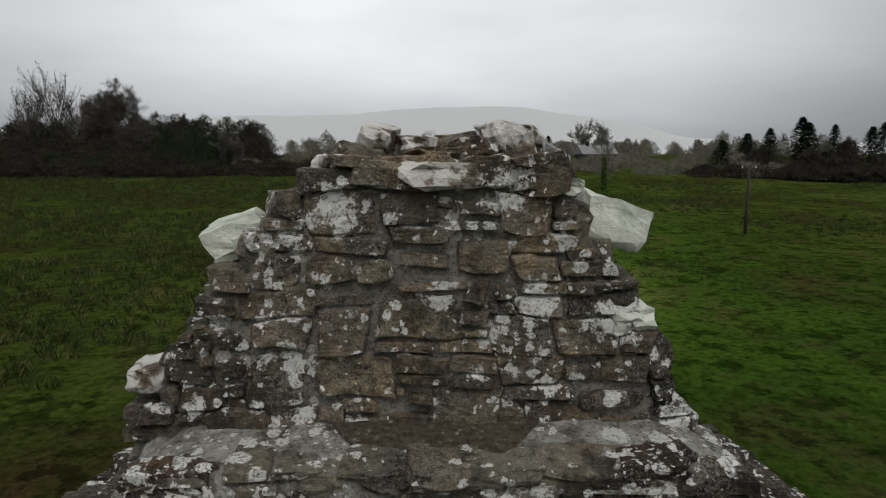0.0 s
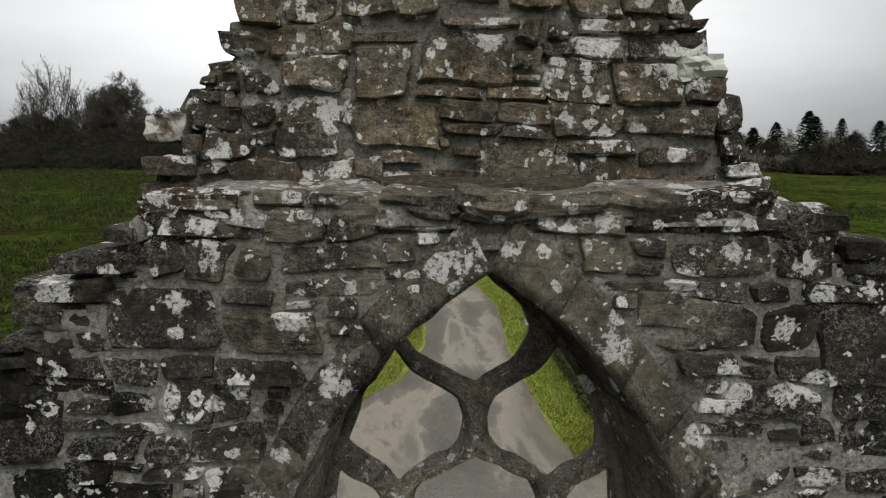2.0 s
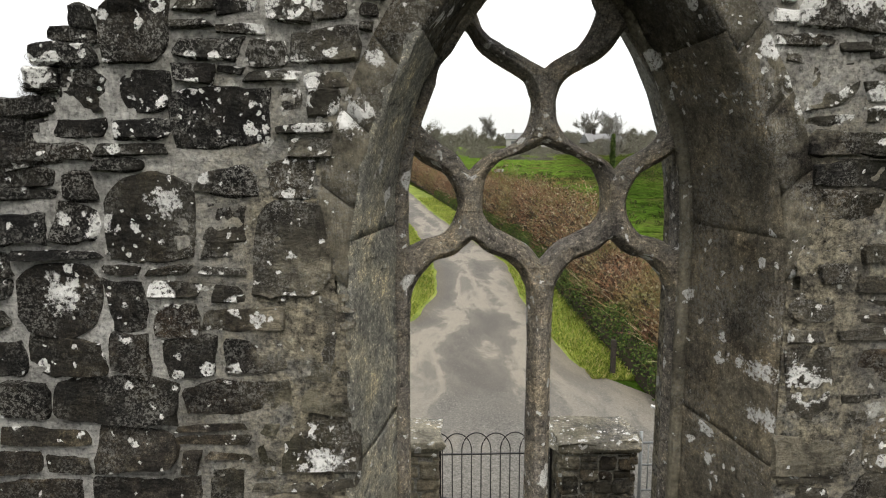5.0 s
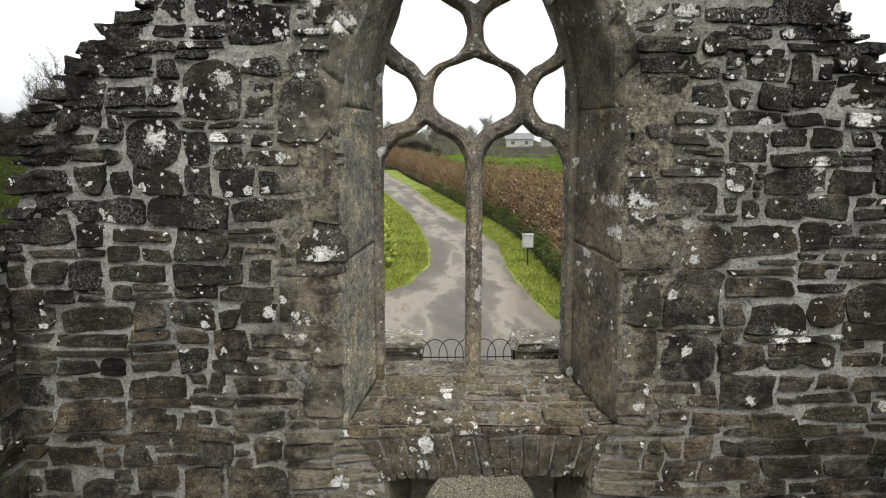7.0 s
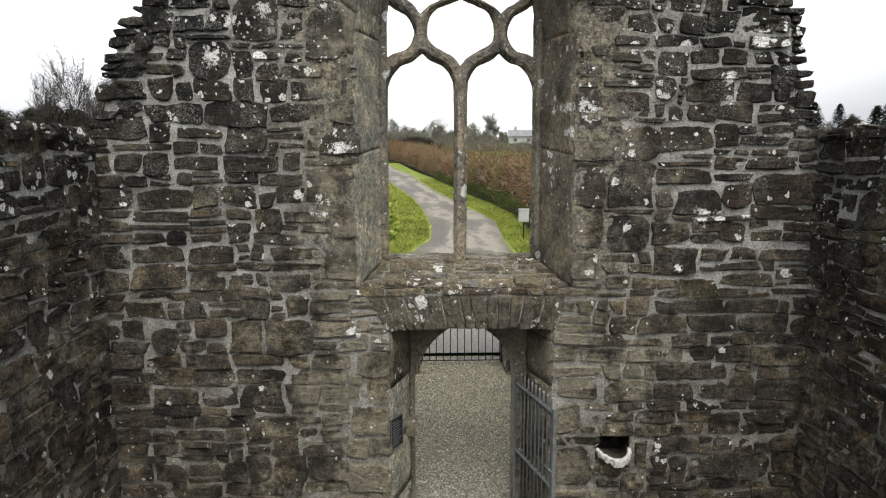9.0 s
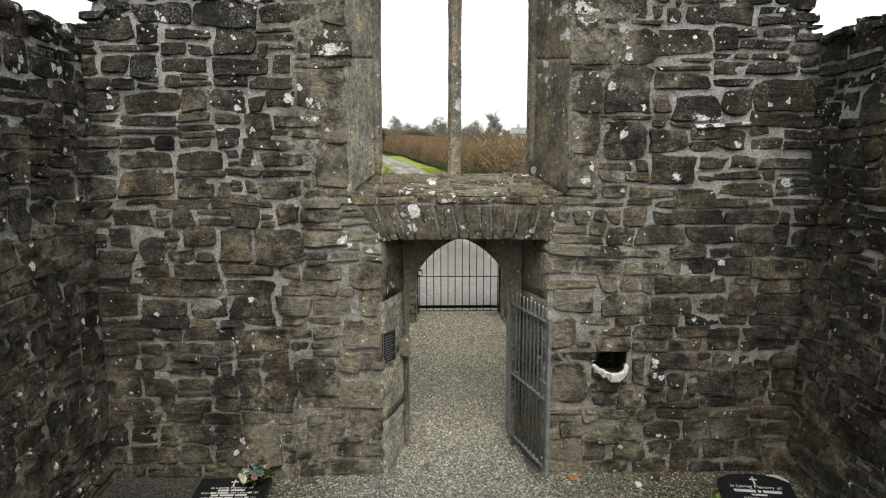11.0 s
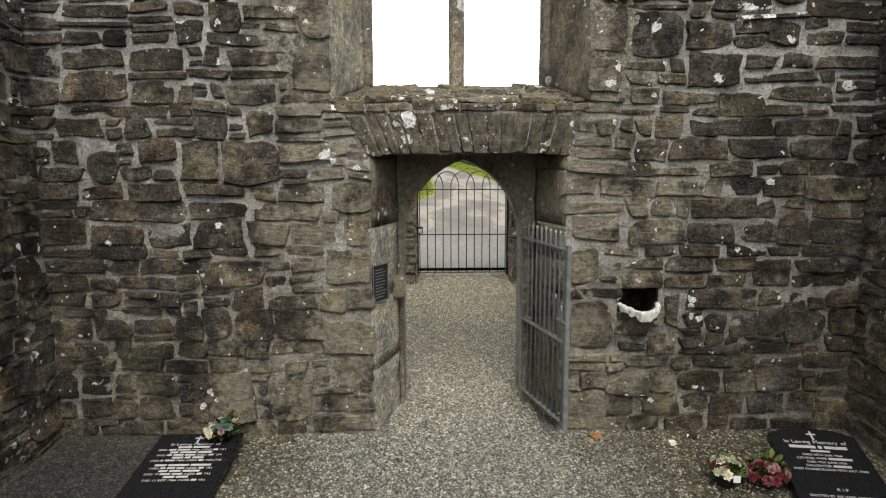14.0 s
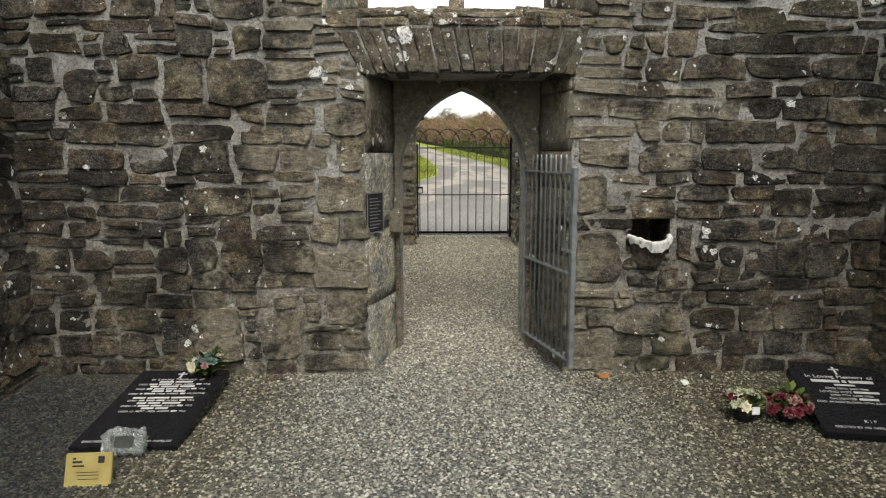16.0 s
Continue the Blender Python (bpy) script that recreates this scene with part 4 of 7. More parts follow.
def mortar_sheet(a0, a1, z0, z1, inside, place, parent, seed, res=0.019, level=-0.0045, extra=None, pointed=None):
    """The pointing between the stones: an uneven skin, here smeared over their edges, there washed out."""
    na, nz = int((a1 - a0) / res) + 1, int((z1 - z0) / res) + 1
    verts, faces, at = [], [], {}
    for j in range(nz):
        for i in range(na):
            a, z = a0 + i * res, z0 + j * res
            if inside(a, z):
                fill = pointed(a, z) if pointed else 0.0
                out = level + 0.005 * fill + (1 - 0.45 * fill) * (0.010 * noise.noise((a * 1.3, z * 1.6, seed)) + 0.011 * noise.noise((a * 4.5, z * 6.5, seed + 3)) + 0.009 * noise.noise((a * 14, z * 18, seed + 6)) + 0.005 * noise.noise((a * 36, z * 40, seed)))
                out += extra(a, z) if extra else 0.0
                at[i, j] = len(verts)
                verts.append(place(a, max(-0.026, out), z))
    for i, j in at:
        q = [(i, j), (i + 1, j), (i + 1, j + 1), (i, j + 1)]
        if all(k in at for k in q):
            faces.append([at[k] for k in q])
    return mesh_ob("pointing", verts, faces, M_MORTAR, parent, "grey lime pointing", True)


def build_stones(rects, place, parent, rng, seed, single, joint=0.005, material=None, proud=(0.004, 0.024), depth_of=None, still=None, spots=(), pointed=None):
    """Makes the stones: those for which single(a, z) holds become parts of their own, the rest one joined part."""
    rest, count = Soup(), 0
    for a, z, w, h in rects:
        fill = pointed(a + w / 2, z + h / 2) if pointed else 0.0
        g = min(joint * rng.choice((0.0, 0.5, 0.9, 1.3, 2.0)) + 0.005 * fill, 0.2 * min(w, h))
        cs = []
        for ka, kz in ((0, 0), (1, 0), (1, 1), (0, 1)):
            pa, pz = a + g + (w - 2 * g) * ka, z + g + (h - 2 * g) * kz
            if not (still and still(a, z)):
                pa, pz = warp(pa, pz, seed)
                pa += rng.uniform(-1, 1) * 0.17 * min(w, 0.16)
                pz += rng.uniform(-1, 1) * 0.13 * min(h, 0.16)
            cs.append((pa, pz))
        d = depth_of(a + w / 2, z + h / 2, rng) if depth_of else 0.07
        verts, faces = stone_data(cs, d, rng.uniform(*proud) * (1 - 0.6 * fill) + 0.011 * fill, rng, rough=0.012 - 0.003 * fill)
        if single(a + w / 2, z + h / 2) and count < 300:
            count += 1
            mid = place(a + w / 2, 0, z + h / 2)
            ob = mesh_ob("stone", [Vector(place(*v)) - Vector(mid) for v in verts], faces, material or M_STONE, parent)
            ob.location = mid
            if spots:
                ob.data.attributes.new("crust", "FLOAT", "POINT").data.foreach_set("value", crust_at([place(*v) for v in verts], spots))
        else:
            rest.add([place(*v) for v in verts], faces)
    if rest.v:
        joined = rest.ob("stones", M_STONES, parent, "", False, "stuff")
        if spots:
            joined.data.attributes.new("crust", "FLOAT", "POINT").data.foreach_set("value", crust_at(rest.v, spots))


def slab_with_holes(name, outer, holes, y0, y1, material, parent=None, label=""):
    """A wall core: an outline and its holes, given as (x, z), between two depths."""
    bm = bmesh.new()
    edges = []
    for loop in (outer, *holes):
        vs = [bm.verts.new((x, y0, z)) for x, z in loop]
        edges += [bm.edges.new((vs[k], vs[(k + 1) % len(vs)])) for k in range(len(vs))]
    bmesh.ops.triangle_fill(bm, use_beauty=True, edges=edges)
    got = bmesh.ops.extrude_face_region(bm, geom=bm.faces[:])
    bmesh.ops.translate(bm, verts=[g for g in got["geom"] if isinstance(g, bmesh.types.BMVert)], vec=(0, y1 - y0, 0))
    return part(name, bm, material, parent, label)


rng_wall = random.Random(11)
NICHE = (1.11, 0.90, 1.40, 1.14)


def shrink_top(line, by):
    return [(x * 0.985, z - by) for x, z in line]


low_line = shrink_top(LOWER_TOP, 0.05)
outer_loop = [(-3.4, -0.3), (-3.4, 3.7)] + low_line[1:-1] + [(3.2, 3.7), (3.2, -0.3), (DOOR_IN[1], -0.3), (DOOR_IN[1], DOOR_IN[2]), (DOOR_IN[0], DOOR_IN[2]), (DOOR_IN[0], -0.3)]
win_in_loop = arch_line(WX, *W_IN[:3], W_IN[3] - 0.02)
win_out_loop = arch_line(WX, W_OUT[0] + 0.015, W_OUT[1], W_OUT[2] + 0.10, W_OUT[3])
niche_loop = [(NICHE[0], NICHE[1]), (NICHE[0], NICHE[3]), (NICHE[2], NICHE[3]), (NICHE[2], NICHE[1])]
wall_west = slab_with_holes("wall_west", outer_loop, [win_in_loop, niche_loop], 0.03, Y_TR - 0.02, M_MORTAR)
tagged(wall_west, label="ruined rubble gable wall with grey mortar and lichen", category="wall", kind="structure")
door_loop = arch_line(DX, *DOOR_ARCH, -0.3)
outer_loop_b = [(-3.4, -0.3), (-3.4, 3.7)] + low_line[1:-1] + [(3.2, 3.7), (3.2, -0.3)] + door_loop[::-1]
slab_with_holes("outer_leaf", outer_loop_b, [win_out_loop], Y_TR - 0.02, Y_BACK, M_MORTAR, wall_west)


def in_lower(x, z):
    if z < 0.0 or x < X_L - 0.02 or x > X_R + 0.02 or z > top_at(LOWER_TOP, x) + 0.02:
        return False
    if in_window(x, z, 0.15 if z > W_IN[1] else 0.0):
        return False
    if DOOR_IN[0] < x < DOOR_IN[1] and z < DOOR_IN[2]:
        return False
    spread = min(0.18, max(0.0, (z - 2.13) * 0.6))
    if 2.10 < z < 2.53 and DOOR_IN[0] - spread < x < DOOR_IN[1] + spread * 0.6:
        return False
    if NICHE[0] - 0.01 < x < NICHE[2] + 0.01 and NICHE[1] < z < NICHE[3]:
        return False
    return True


def lower_sizes(x, z):
    if z < 2.4:
        return (3, 4, 4, 5, 5, 6, 6), (4, 5, 6, 7, 8, 9, 11, 14)
    if z < 4.4:
        return (3, 3, 4, 4, 5, 5, 6), (4, 5, 6, 7, 8, 10, 12, 14)
    return (3, 4, 4, 5, 5, 6), (4, 5, 6, 7, 8, 10)


# large squared blocks beside the openings: x, z, width, height
BLOCKS_DOOR = [(-1.08, 1.18, 0.36, 0.27), (-0.92, 0.95, 0.20, 0.22), (-1.10, 0.66, 0.38, 0.27), (-1.02, 0.38, 0.30, 0.26), (-1.20, 0.02, 0.48, 0.16), (-0.96, 1.46, 0.24, 0.27), (-1.04, 1.75, 0.32, 0.20), (0.70, 0.66, 0.36, 0.38), (0.70, 0.04, 0.34, 0.33), (0.70, 1.20, 0.22, 0.27), (0.70, 1.49, 0.40, 0.18), (1.46, 0.83, 0.18, 0.26), (2.36, 0.72, 0.34, 0.24)]
BLOCKS_WIN = [(0.84, 2.56, 0.24, 0.26), (1.10, 2.82, 0.38, 0.30), (1.52, 2.62, 0.40, 0.26), (0.84, 2.84, 0.22, 0.30), (1.14, 3.18, 0.38, 0.36), (0.84, 3.18, 0.28, 0.34), (0.84, 3.58, 0.36, 0.20), (1.66, 3.12, 0.42, 0.22), (1.24, 3.58, 0.32, 0.28), (0.84, 3.82, 0.22, 0.32), (1.10, 3.92, 0.36, 0.20), (-1.28, 2.58, 0.28, 0.32), (-1.22, 2.94, 0.22, 0.26), (-1.40, 3.22, 0.40, 0.34), (-1.30, 3.60, 0.30, 0.26), (-1.18, 4.02, 0.18, 0.36), (-1.36, 4.42, 0.30, 0.36), (-2.32, 4.22, 0.36, 0.30), (-1.96, 4.52, 0.42, 0.36), (-1.66, 4.94, 0.38, 0.26)]


def lower_single(x, z):
    return z > 5.0 or (abs(x - WX) < 1.9 and 2.5 < z <= 5.0)


def edge_depth(x, z, rng):
    gap = top_at(LOWER_TOP, x) - z
    side = min(top_at(LOWER_TOP, x - 0.15), top_at(LOWER_TOP, x + 0.15)) - z
    return rng.uniform(0.30, 0.55) if min(gap, side) < 0.16 and z > 3.9 else 0.07


rects = pack(-3.12, 2.92, 0.0, 6.30, in_lower, lower_sizes, rng_wall, BLOCKS_DOOR + BLOCKS_WIN, over=lambda x, z: z > 3.7 and z > top_at(LOWER_TOP, x) + 0.02)
on_wall = lambda a, out, z: (a, -out, z)


def repointed(x, z):
    """How far the joints are filled flush: most between door head and window arch, and over the apex."""
    band = min(1.0, max(0.35, (z - 1.2) / 1.2)) * min(1.0, max(0.0, (5.0 - z) / 0.7))
    crest = 0.8 * min(1.0, max(0.0, (z - 5.0) / 0.4)) * min(1.0, max(0.0, (1.7 - abs(x - WX)) / 0.5))
    return max(band, crest) * min(1.0, max(0.25, 1.0 + 0.9 * noise.noise((x * 1.1, z * 1.1, 3.0))))


build_stones(rects, on_wall, wall_west, rng_wall, 1.0, lower_single, depth_of=edge_depth, spots=CRUST_ARCH + CRUST_WALL, proud=(0.0, 0.034), pointed=repointed)


def on_west(x, z):
    if x < X_L - 0.05 or x > X_R + 0.05 or z > min(top_at(LOWER_TOP, x - 0.08), top_at(LOWER_TOP, x), top_at(LOWER_TOP, x + 0.08)) - 0.08 or in_window(x, z, 0.05 if z > W_IN[1] else 0.0):
        return False
    return not (DOOR_IN[0] < x < DOOR_IN[1] and z < DOOR_IN[2] + 0.04) and not (NICHE[0] < x < NICHE[2] and NICHE[1] < z < NICHE[3])


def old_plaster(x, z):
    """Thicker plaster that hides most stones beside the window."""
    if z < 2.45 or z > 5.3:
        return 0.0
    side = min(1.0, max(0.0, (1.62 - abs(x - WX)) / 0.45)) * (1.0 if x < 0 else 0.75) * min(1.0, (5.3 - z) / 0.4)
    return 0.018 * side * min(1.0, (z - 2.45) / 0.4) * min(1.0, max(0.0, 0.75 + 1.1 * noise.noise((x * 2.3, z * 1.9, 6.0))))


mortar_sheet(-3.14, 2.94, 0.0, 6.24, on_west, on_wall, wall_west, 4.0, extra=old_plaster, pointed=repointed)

# the upper gable, set back behind a ledge
up_line = [(x * 0.97 - 0.004, z - 0.06) for x, z in UPPER]
wall_gable = slab_with_holes("wall_gable", [(-1.45, 6.13)] + up_line + [(1.18, 6.13)], [], Y_UP + 0.03, Y_BACK - 0.02, M_MORTAR)
tagged(wall_gable, label="upper gable of dark lichen-spotted rubble tapering to a broken top", category="wall", kind="structure")


def in_upper(x, z):
    return 6.25 < z < top_at(UPPER, x) + 0.01


rng_up = random.Random(5)
UP_BLOCKS = [(-0.66, 7.13, 0.30, 0.22), (0.20, 7.18, 0.24, 0.18), (-0.30, 7.20, 0.26, 0.14), (0.02, 7.00, 0.26, 0.16), (-0.36, 6.68, 0.40, 0.20), (0.44, 6.62, 0.30, 0.18), (0.30, 6.26, 0.22, 0.16), (-0.60, 6.42, 0.34, 0.20), (0.82, 6.62, 0.22, 0.14), (-0.10, 6.30, 0.28, 0.18)]
rects_up = pack(-1.52, 1.24, 6.24, 7.56, in_upper, lambda x, z: ((3, 4, 4, 5, 5, 6), (4, 5, 6, 7, 8, 10)), rng_up, UP_BLOCKS, over=lambda x, z: z > top_at(UPPER, x) + 0.01)


def up_depth(x, z, rng):
    side = min(top_at(UPPER, x - 0.13), top_at(UPPER, x + 0.13), top_at(UPPER, x)) - z
    return rng.uniform(0.30, 0.52) if side < 0.12 else 0.07


build_stones(rects_up, lambda a, out, z: (a, Y_UP - out, z), wall_gable, rng_up, 2.0, lambda x, z: True, depth_of=up_depth, proud=(0.002, 0.042), joint=0.006, material=M_BROWNSTONE, spots=CRUST_GABLE)
mortar_sheet(-1.50, 1.20, 6.10, 7.54, lambda x, z: z < min(top_at(UPPER, x - 0.08), top_at(UPPER, x), top_at(UPPER, x + 0.08)) - 0.08, lambda a, out, z: (a, Y_UP - out, z), wall_gable, 7.0, 0.018, -0.014)


def boulder(name, size, seed, material, parent, at, turn=(0, 0, 0), rough=0.16, flat=0.75):
    """An irregular loose stone: a cut-up box with worn edges."""
    bm = bmesh.new()
    bmesh.ops.create_cube(bm, size=1.0)
    bmesh.ops.subdivide_edges(bm, edges=bm.edges[:], cuts=3, use_grid_fill=True)
    for v in bm.verts:
        p = v.co.copy()
        r = p.length
        v.co = p * (1 - flat) * (0.62 / max(r, 0.01)) + p * flat
        k = noise.noise_vector(p * 1.7 + Vector((seed * 7.3, seed * 3.1, 0))) * rough + noise.noise_vector(p * 4.5 + Vector((seed, 0, seed))) * rough * 0.35
        v.co += k
    bmesh.ops.transform(bm, verts=bm.verts, matrix=Matrix.Diagonal((*size, 1)))
    ob = part(name, bm, material, parent, smooth=False)
    ob.matrix_basis = pose(*at, *turn)
    return ob


# loose capping stones on the broken edges
rng_cap = random.Random(21)


def cap_row(line, y_from, y_to, parent, step, lo=0.16, hi=0.34, skip=None):
    """Capping stones along a broken wall top, two or three deep."""
    s = 0.0
    for (x0, z0), (x1, z1) in zip(line[:-1], line[1:]):
        length = math.hypot(x1 - x0, z1 - z0)
        while s < length:
            f = s / length
            x, z = x0 + (x1 - x0) * f, z0 + (z1 - z0) * f
            y = y_from + 0.10
            while y < y_to:
                w, d, h = rng_cap.uniform(lo, hi), rng_cap.uniform(0.16, 0.30), rng_cap.uniform(0.11, 0.19)
                if not (skip and skip(x, y, z)):
                    boulder("capping_stone", (w, d, h), rng_cap.uniform(0, 50), M_STONE, parent, (x * 0.93 + rng_cap.uniform(-0.03, 0.02) * (1 if x > 0 else -1), y, z - 0.045 + rng_cap.uniform(-0.03, 0.025)), (rng_cap.uniform(-9, 9), rng_cap.uniform(-9, 9), rng_cap.uniform(-25, 25)))
                y += d * 0.95
            s += step * rng_cap.uniform(0.8, 1.2)
        s -= length


cap_row(LOWER_L[1:], 0.02, Y_BACK, wall_west, 0.20)
cap_row(LOWER_R[:-1], 0.02, Y_BACK, wall_west, 0.20)
cap_row(UPPER[1:11], Y_UP + 0.05, Y_BACK, wall_gable, 0.16, 0.14, 0.26)
cap_row(UPPER[11:-1], Y_UP + 0.05, Y_BACK, wall_gable, 0.16, 0.14, 0.26)

# the ledge below the upper gable: a sloping bed of mortar, an earth strip, worn stones along its lip


def ledge_z(x, y):
    ends = min(6.262, top_at(LOWER_TOP, max(-3.3, min(3.1, x))) + 0.035)
    return ends + 0.16 * min(y, 0.40) + 0.014 * noise.noise((x * 4.5, y * 6, 2.0)) + 0.008 * noise.noise((x * 15, y * 15, 5.0))


def ledge_sheet(name, x0, x1, y0, y1, lift, material, label, ragged=0.03, taper=False):
    nx, ny = int((x1 - x0) / 0.025), max(4, int((y1 - y0) / 0.025))
    verts = []
    for j in range(ny + 1):
        for i in range(nx + 1):
            x, f = x0 + (x1 - x0) * i / nx, j / ny
            thin = max(0.0, abs(2 * i / nx - 1) - 0.55) / 0.45 if taper else 0.0
            start = y0 + (y1 - y0) * thin ** 1.5
            y = start + (y1 - start) * f + ragged * (1 - f) * noise.noise((x * 6, 3.0, x0)) * 1.5
            verts.append((x, y, ledge_z(x, y) + lift * (1 if 0 < i < nx and j else -0.6) - (0.09 if j == 0 else 0.0)))
    n = nx + 1
    faces = [(j * n + i, j * n + i + 1, (j + 1) * n + i + 1, (j + 1) * n + i) for j in range(ny) for i in range(nx)]
    return mesh_ob(name, verts, faces, material, wall_west, label, True)


ledge_sheet("ledge_mortar", -1.36, 1.20, -0.005, 0.42, 0.0, M_LEDGE, "pale weathered mortar on the ledge")
ledge_sheet("earth_strip", -0.62, 0.42, 0.12, 0.42, 0.016, M_EARTH, "strip of brown earth on the ledge", 0.06, True)
x = -1.30
while x < 1.12:
    w = rng_cap.uniform(0.13, 0.34)
    boulder("ledge_stone", (w * 1.05, rng_cap.uniform(0.12, 0.24), rng_cap.uniform(0.07, 0.11)), rng_cap.uniform(0, 50), M_STONE if rng_cap.random() < 0.6 else M_CRUSTED, wall_west, (x + w / 2, rng_cap.uniform(0.05, 0.10), ledge_z(x + w / 2, 0.06) - 0.030 + rng_cap.uniform(-0.012, 0.01)), (rng_cap.uniform(2, 12), rng_cap.uniform(-5, 5), rng_cap.uniform(-14, 14)), 0.17, 0.80)
    x += w

# broken crown: large pale stones on the top
CROWN = [(-0.33, 0.52, 7.56, 0.15, 0.18, 0.13, 0), (-0.17, 0.55, 7.545, 0.14, 0.18, 0.08, 0), (0.00, 0.66, 7.55, 0.20, 0.22, 0.07, 1), (0.22, 0.55, 7.56, 0.13, 0.20, 0.14, 0), (0.31, 0.53, 7.55, 0.16, 0.20, 0.16, 0), (0.04, 0.40, 7.425, 0.46, 0.18, 0.105, 0), (0.40, 0.42, 7.42, 0.22, 0.22, 0.17, 1), (-0.29, 0.40, 7.43, 0.23, 0.20, 0.10, 1), (-0.45, 0.52, 7.47, 0.14, 0.20, 0.12, 1), (-0.56, 0.54, 7.45, 0.10, 0.16, 0.09, 0), (0.10, 0.52, 7.50, 0.22, 0.22, 0.10, 0), (-0.05, 0.48, 7.49, 0.26, 0.20, 0.06, 1)]
for k, (x, y, z, w, d, h, dark_one) in enumerate(CROWN):
    boulder("crown_stone", (w, d, h), 3.0 + k * 1.7, M_BROWNSTONE if dark_one else (M_CRUSTED if k in (10,) else M_CROWN), wall_gable, (x, y, z), (rng_cap.uniform(-14, 14), rng_cap.uniform(-16, 16), rng_cap.uniform(-25, 25)), 0.22, 0.82)


def kneeler(parent, mid, size, tilt, seed):
    """A pale slab that juts from the slope of the gable."""
    ob = boulder("kneeler_stone", size, seed, M_PALE, parent, mid, (4, tilt, 6), 0.15, 0.86)
    return tagged(ob, label="big pale lichen-covered kneeler slab")


kneeler(wall_gable, (0.735, 0.62, 7.195), (0.33, 0.28, 0.20), 20, 2.2)
kneeler(wall_gable, (-0.98, 0.62, 7.135), (0.27, 0.28, 0.175), -22, 6.1)
boulder("kneeler_stone", (0.12, 0.26, 0.075), 9.4, M_PALE, wall_gable, (0.50, 0.50, 7.365), (0, 6, 0))
boulder("kneeler_stone", (0.15, 0.24, 0.115), 4.7, M_CROWN, wall_gable, (-1.35, 0.48, 6.525), (0, 0, 0))
boulder("kneeler_stone", (0.20, 0.24, 0.10), 8.7, M_PALE, wall_gable, (0.80, 0.46, 6.77), (0, -6, 4))


# ---- window: reveal, arch stones, tracery ----


def lerp_line(line, s):
    """Point at a share s of a polyline's length."""
    d = [0.0]
    for p, q in zip(line[:-1], line[1:]):
        d.append(d[-1] + math.hypot(q[0] - p[0], q[1] - p[1]))
    want = s * d[-1]
    k = min(len(d) - 2, max(0, int(np.searchsorted(d, want)) - 1))
    f = (want - d[k]) / max(1e-9, d[k + 1] - d[k])
    p, q = line[k], line[k + 1]
    return p[0] + (q[0] - p[0]) * f, p[1] + (q[1] - p[1]) * f


def half_line(values, base, side, grow=0.0):
    """One side of an arch from foot to apex."""
    full = arch_line(WX, *values[:3], base, 12, grow)
    n = len(full) // 2 + 1
    left = full[:n]
    return left if side < 0 else [(2 * WX - x, z) for x, z in left]


def strip_stone(name, rows, lift, material, parent, seed, back=0.10):
    """A dressed stone from a grid of points: rows run along the stone; lift pushes the face out along its normal."""
    nr, nc = len(rows), len(rows[0])
    verts = []
    for j in range(nr):
        for i in range(nc):
            p = Vector(rows[j][i])
            du = Vector(rows[j][min(i + 1, nc - 1)]) - Vector(rows[j][max(i - 1, 0)])
            dv = Vector(rows[min(j + 1, nr - 1)][i]) - Vector(rows[max(j - 1, 0)][i])
            nrm = du.cross(dv).normalized()
            rim = 1.0 if i in (0, nc - 1) or j in (0, nr - 1) else 0.0
            amount = lift * (1 - (0.22 if seed else 0.0) * rim) + (0.013 * noise.noise(p * 5 + Vector((seed, 0, 0))) + 0.008 * noise.noise(p * 17)) * (1 - (0.6 if seed else 0.0) * rim)
            verts.append((p, nrm, amount))
    out = [p + n * a for p, n, a in verts]
    faces = [(j * nc + i, j * nc + i + 1, (j + 1) * nc + i + 1, (j + 1) * nc + i) for j in range(nr - 1) for i in range(nc - 1)]
    ring = [i for i in range(nc)] + [j * nc + nc - 1 for j in range(1, nr)] + [(nr - 1) * nc + i for i in range(nc - 2, -1, -1)] + [j * nc for j in range(nr - 2, 0, -1)]
    first = len(out)
    for k in ring:
        out.append(verts[k][0] - verts[k][1] * back)
    m = len(ring)
    faces += [(ring[(k + 1) % m], ring[k], first + k, first + (k + 1) % m) for k in range(m)]
    ob = mesh_ob(name, out, faces, material, parent, smooth=True)
    ob.data.attributes.new("crust", "FLOAT", "POINT").data.foreach_set("value", crust_at(out, CRUST_ARCH + CRUST_WALL))
    return ob


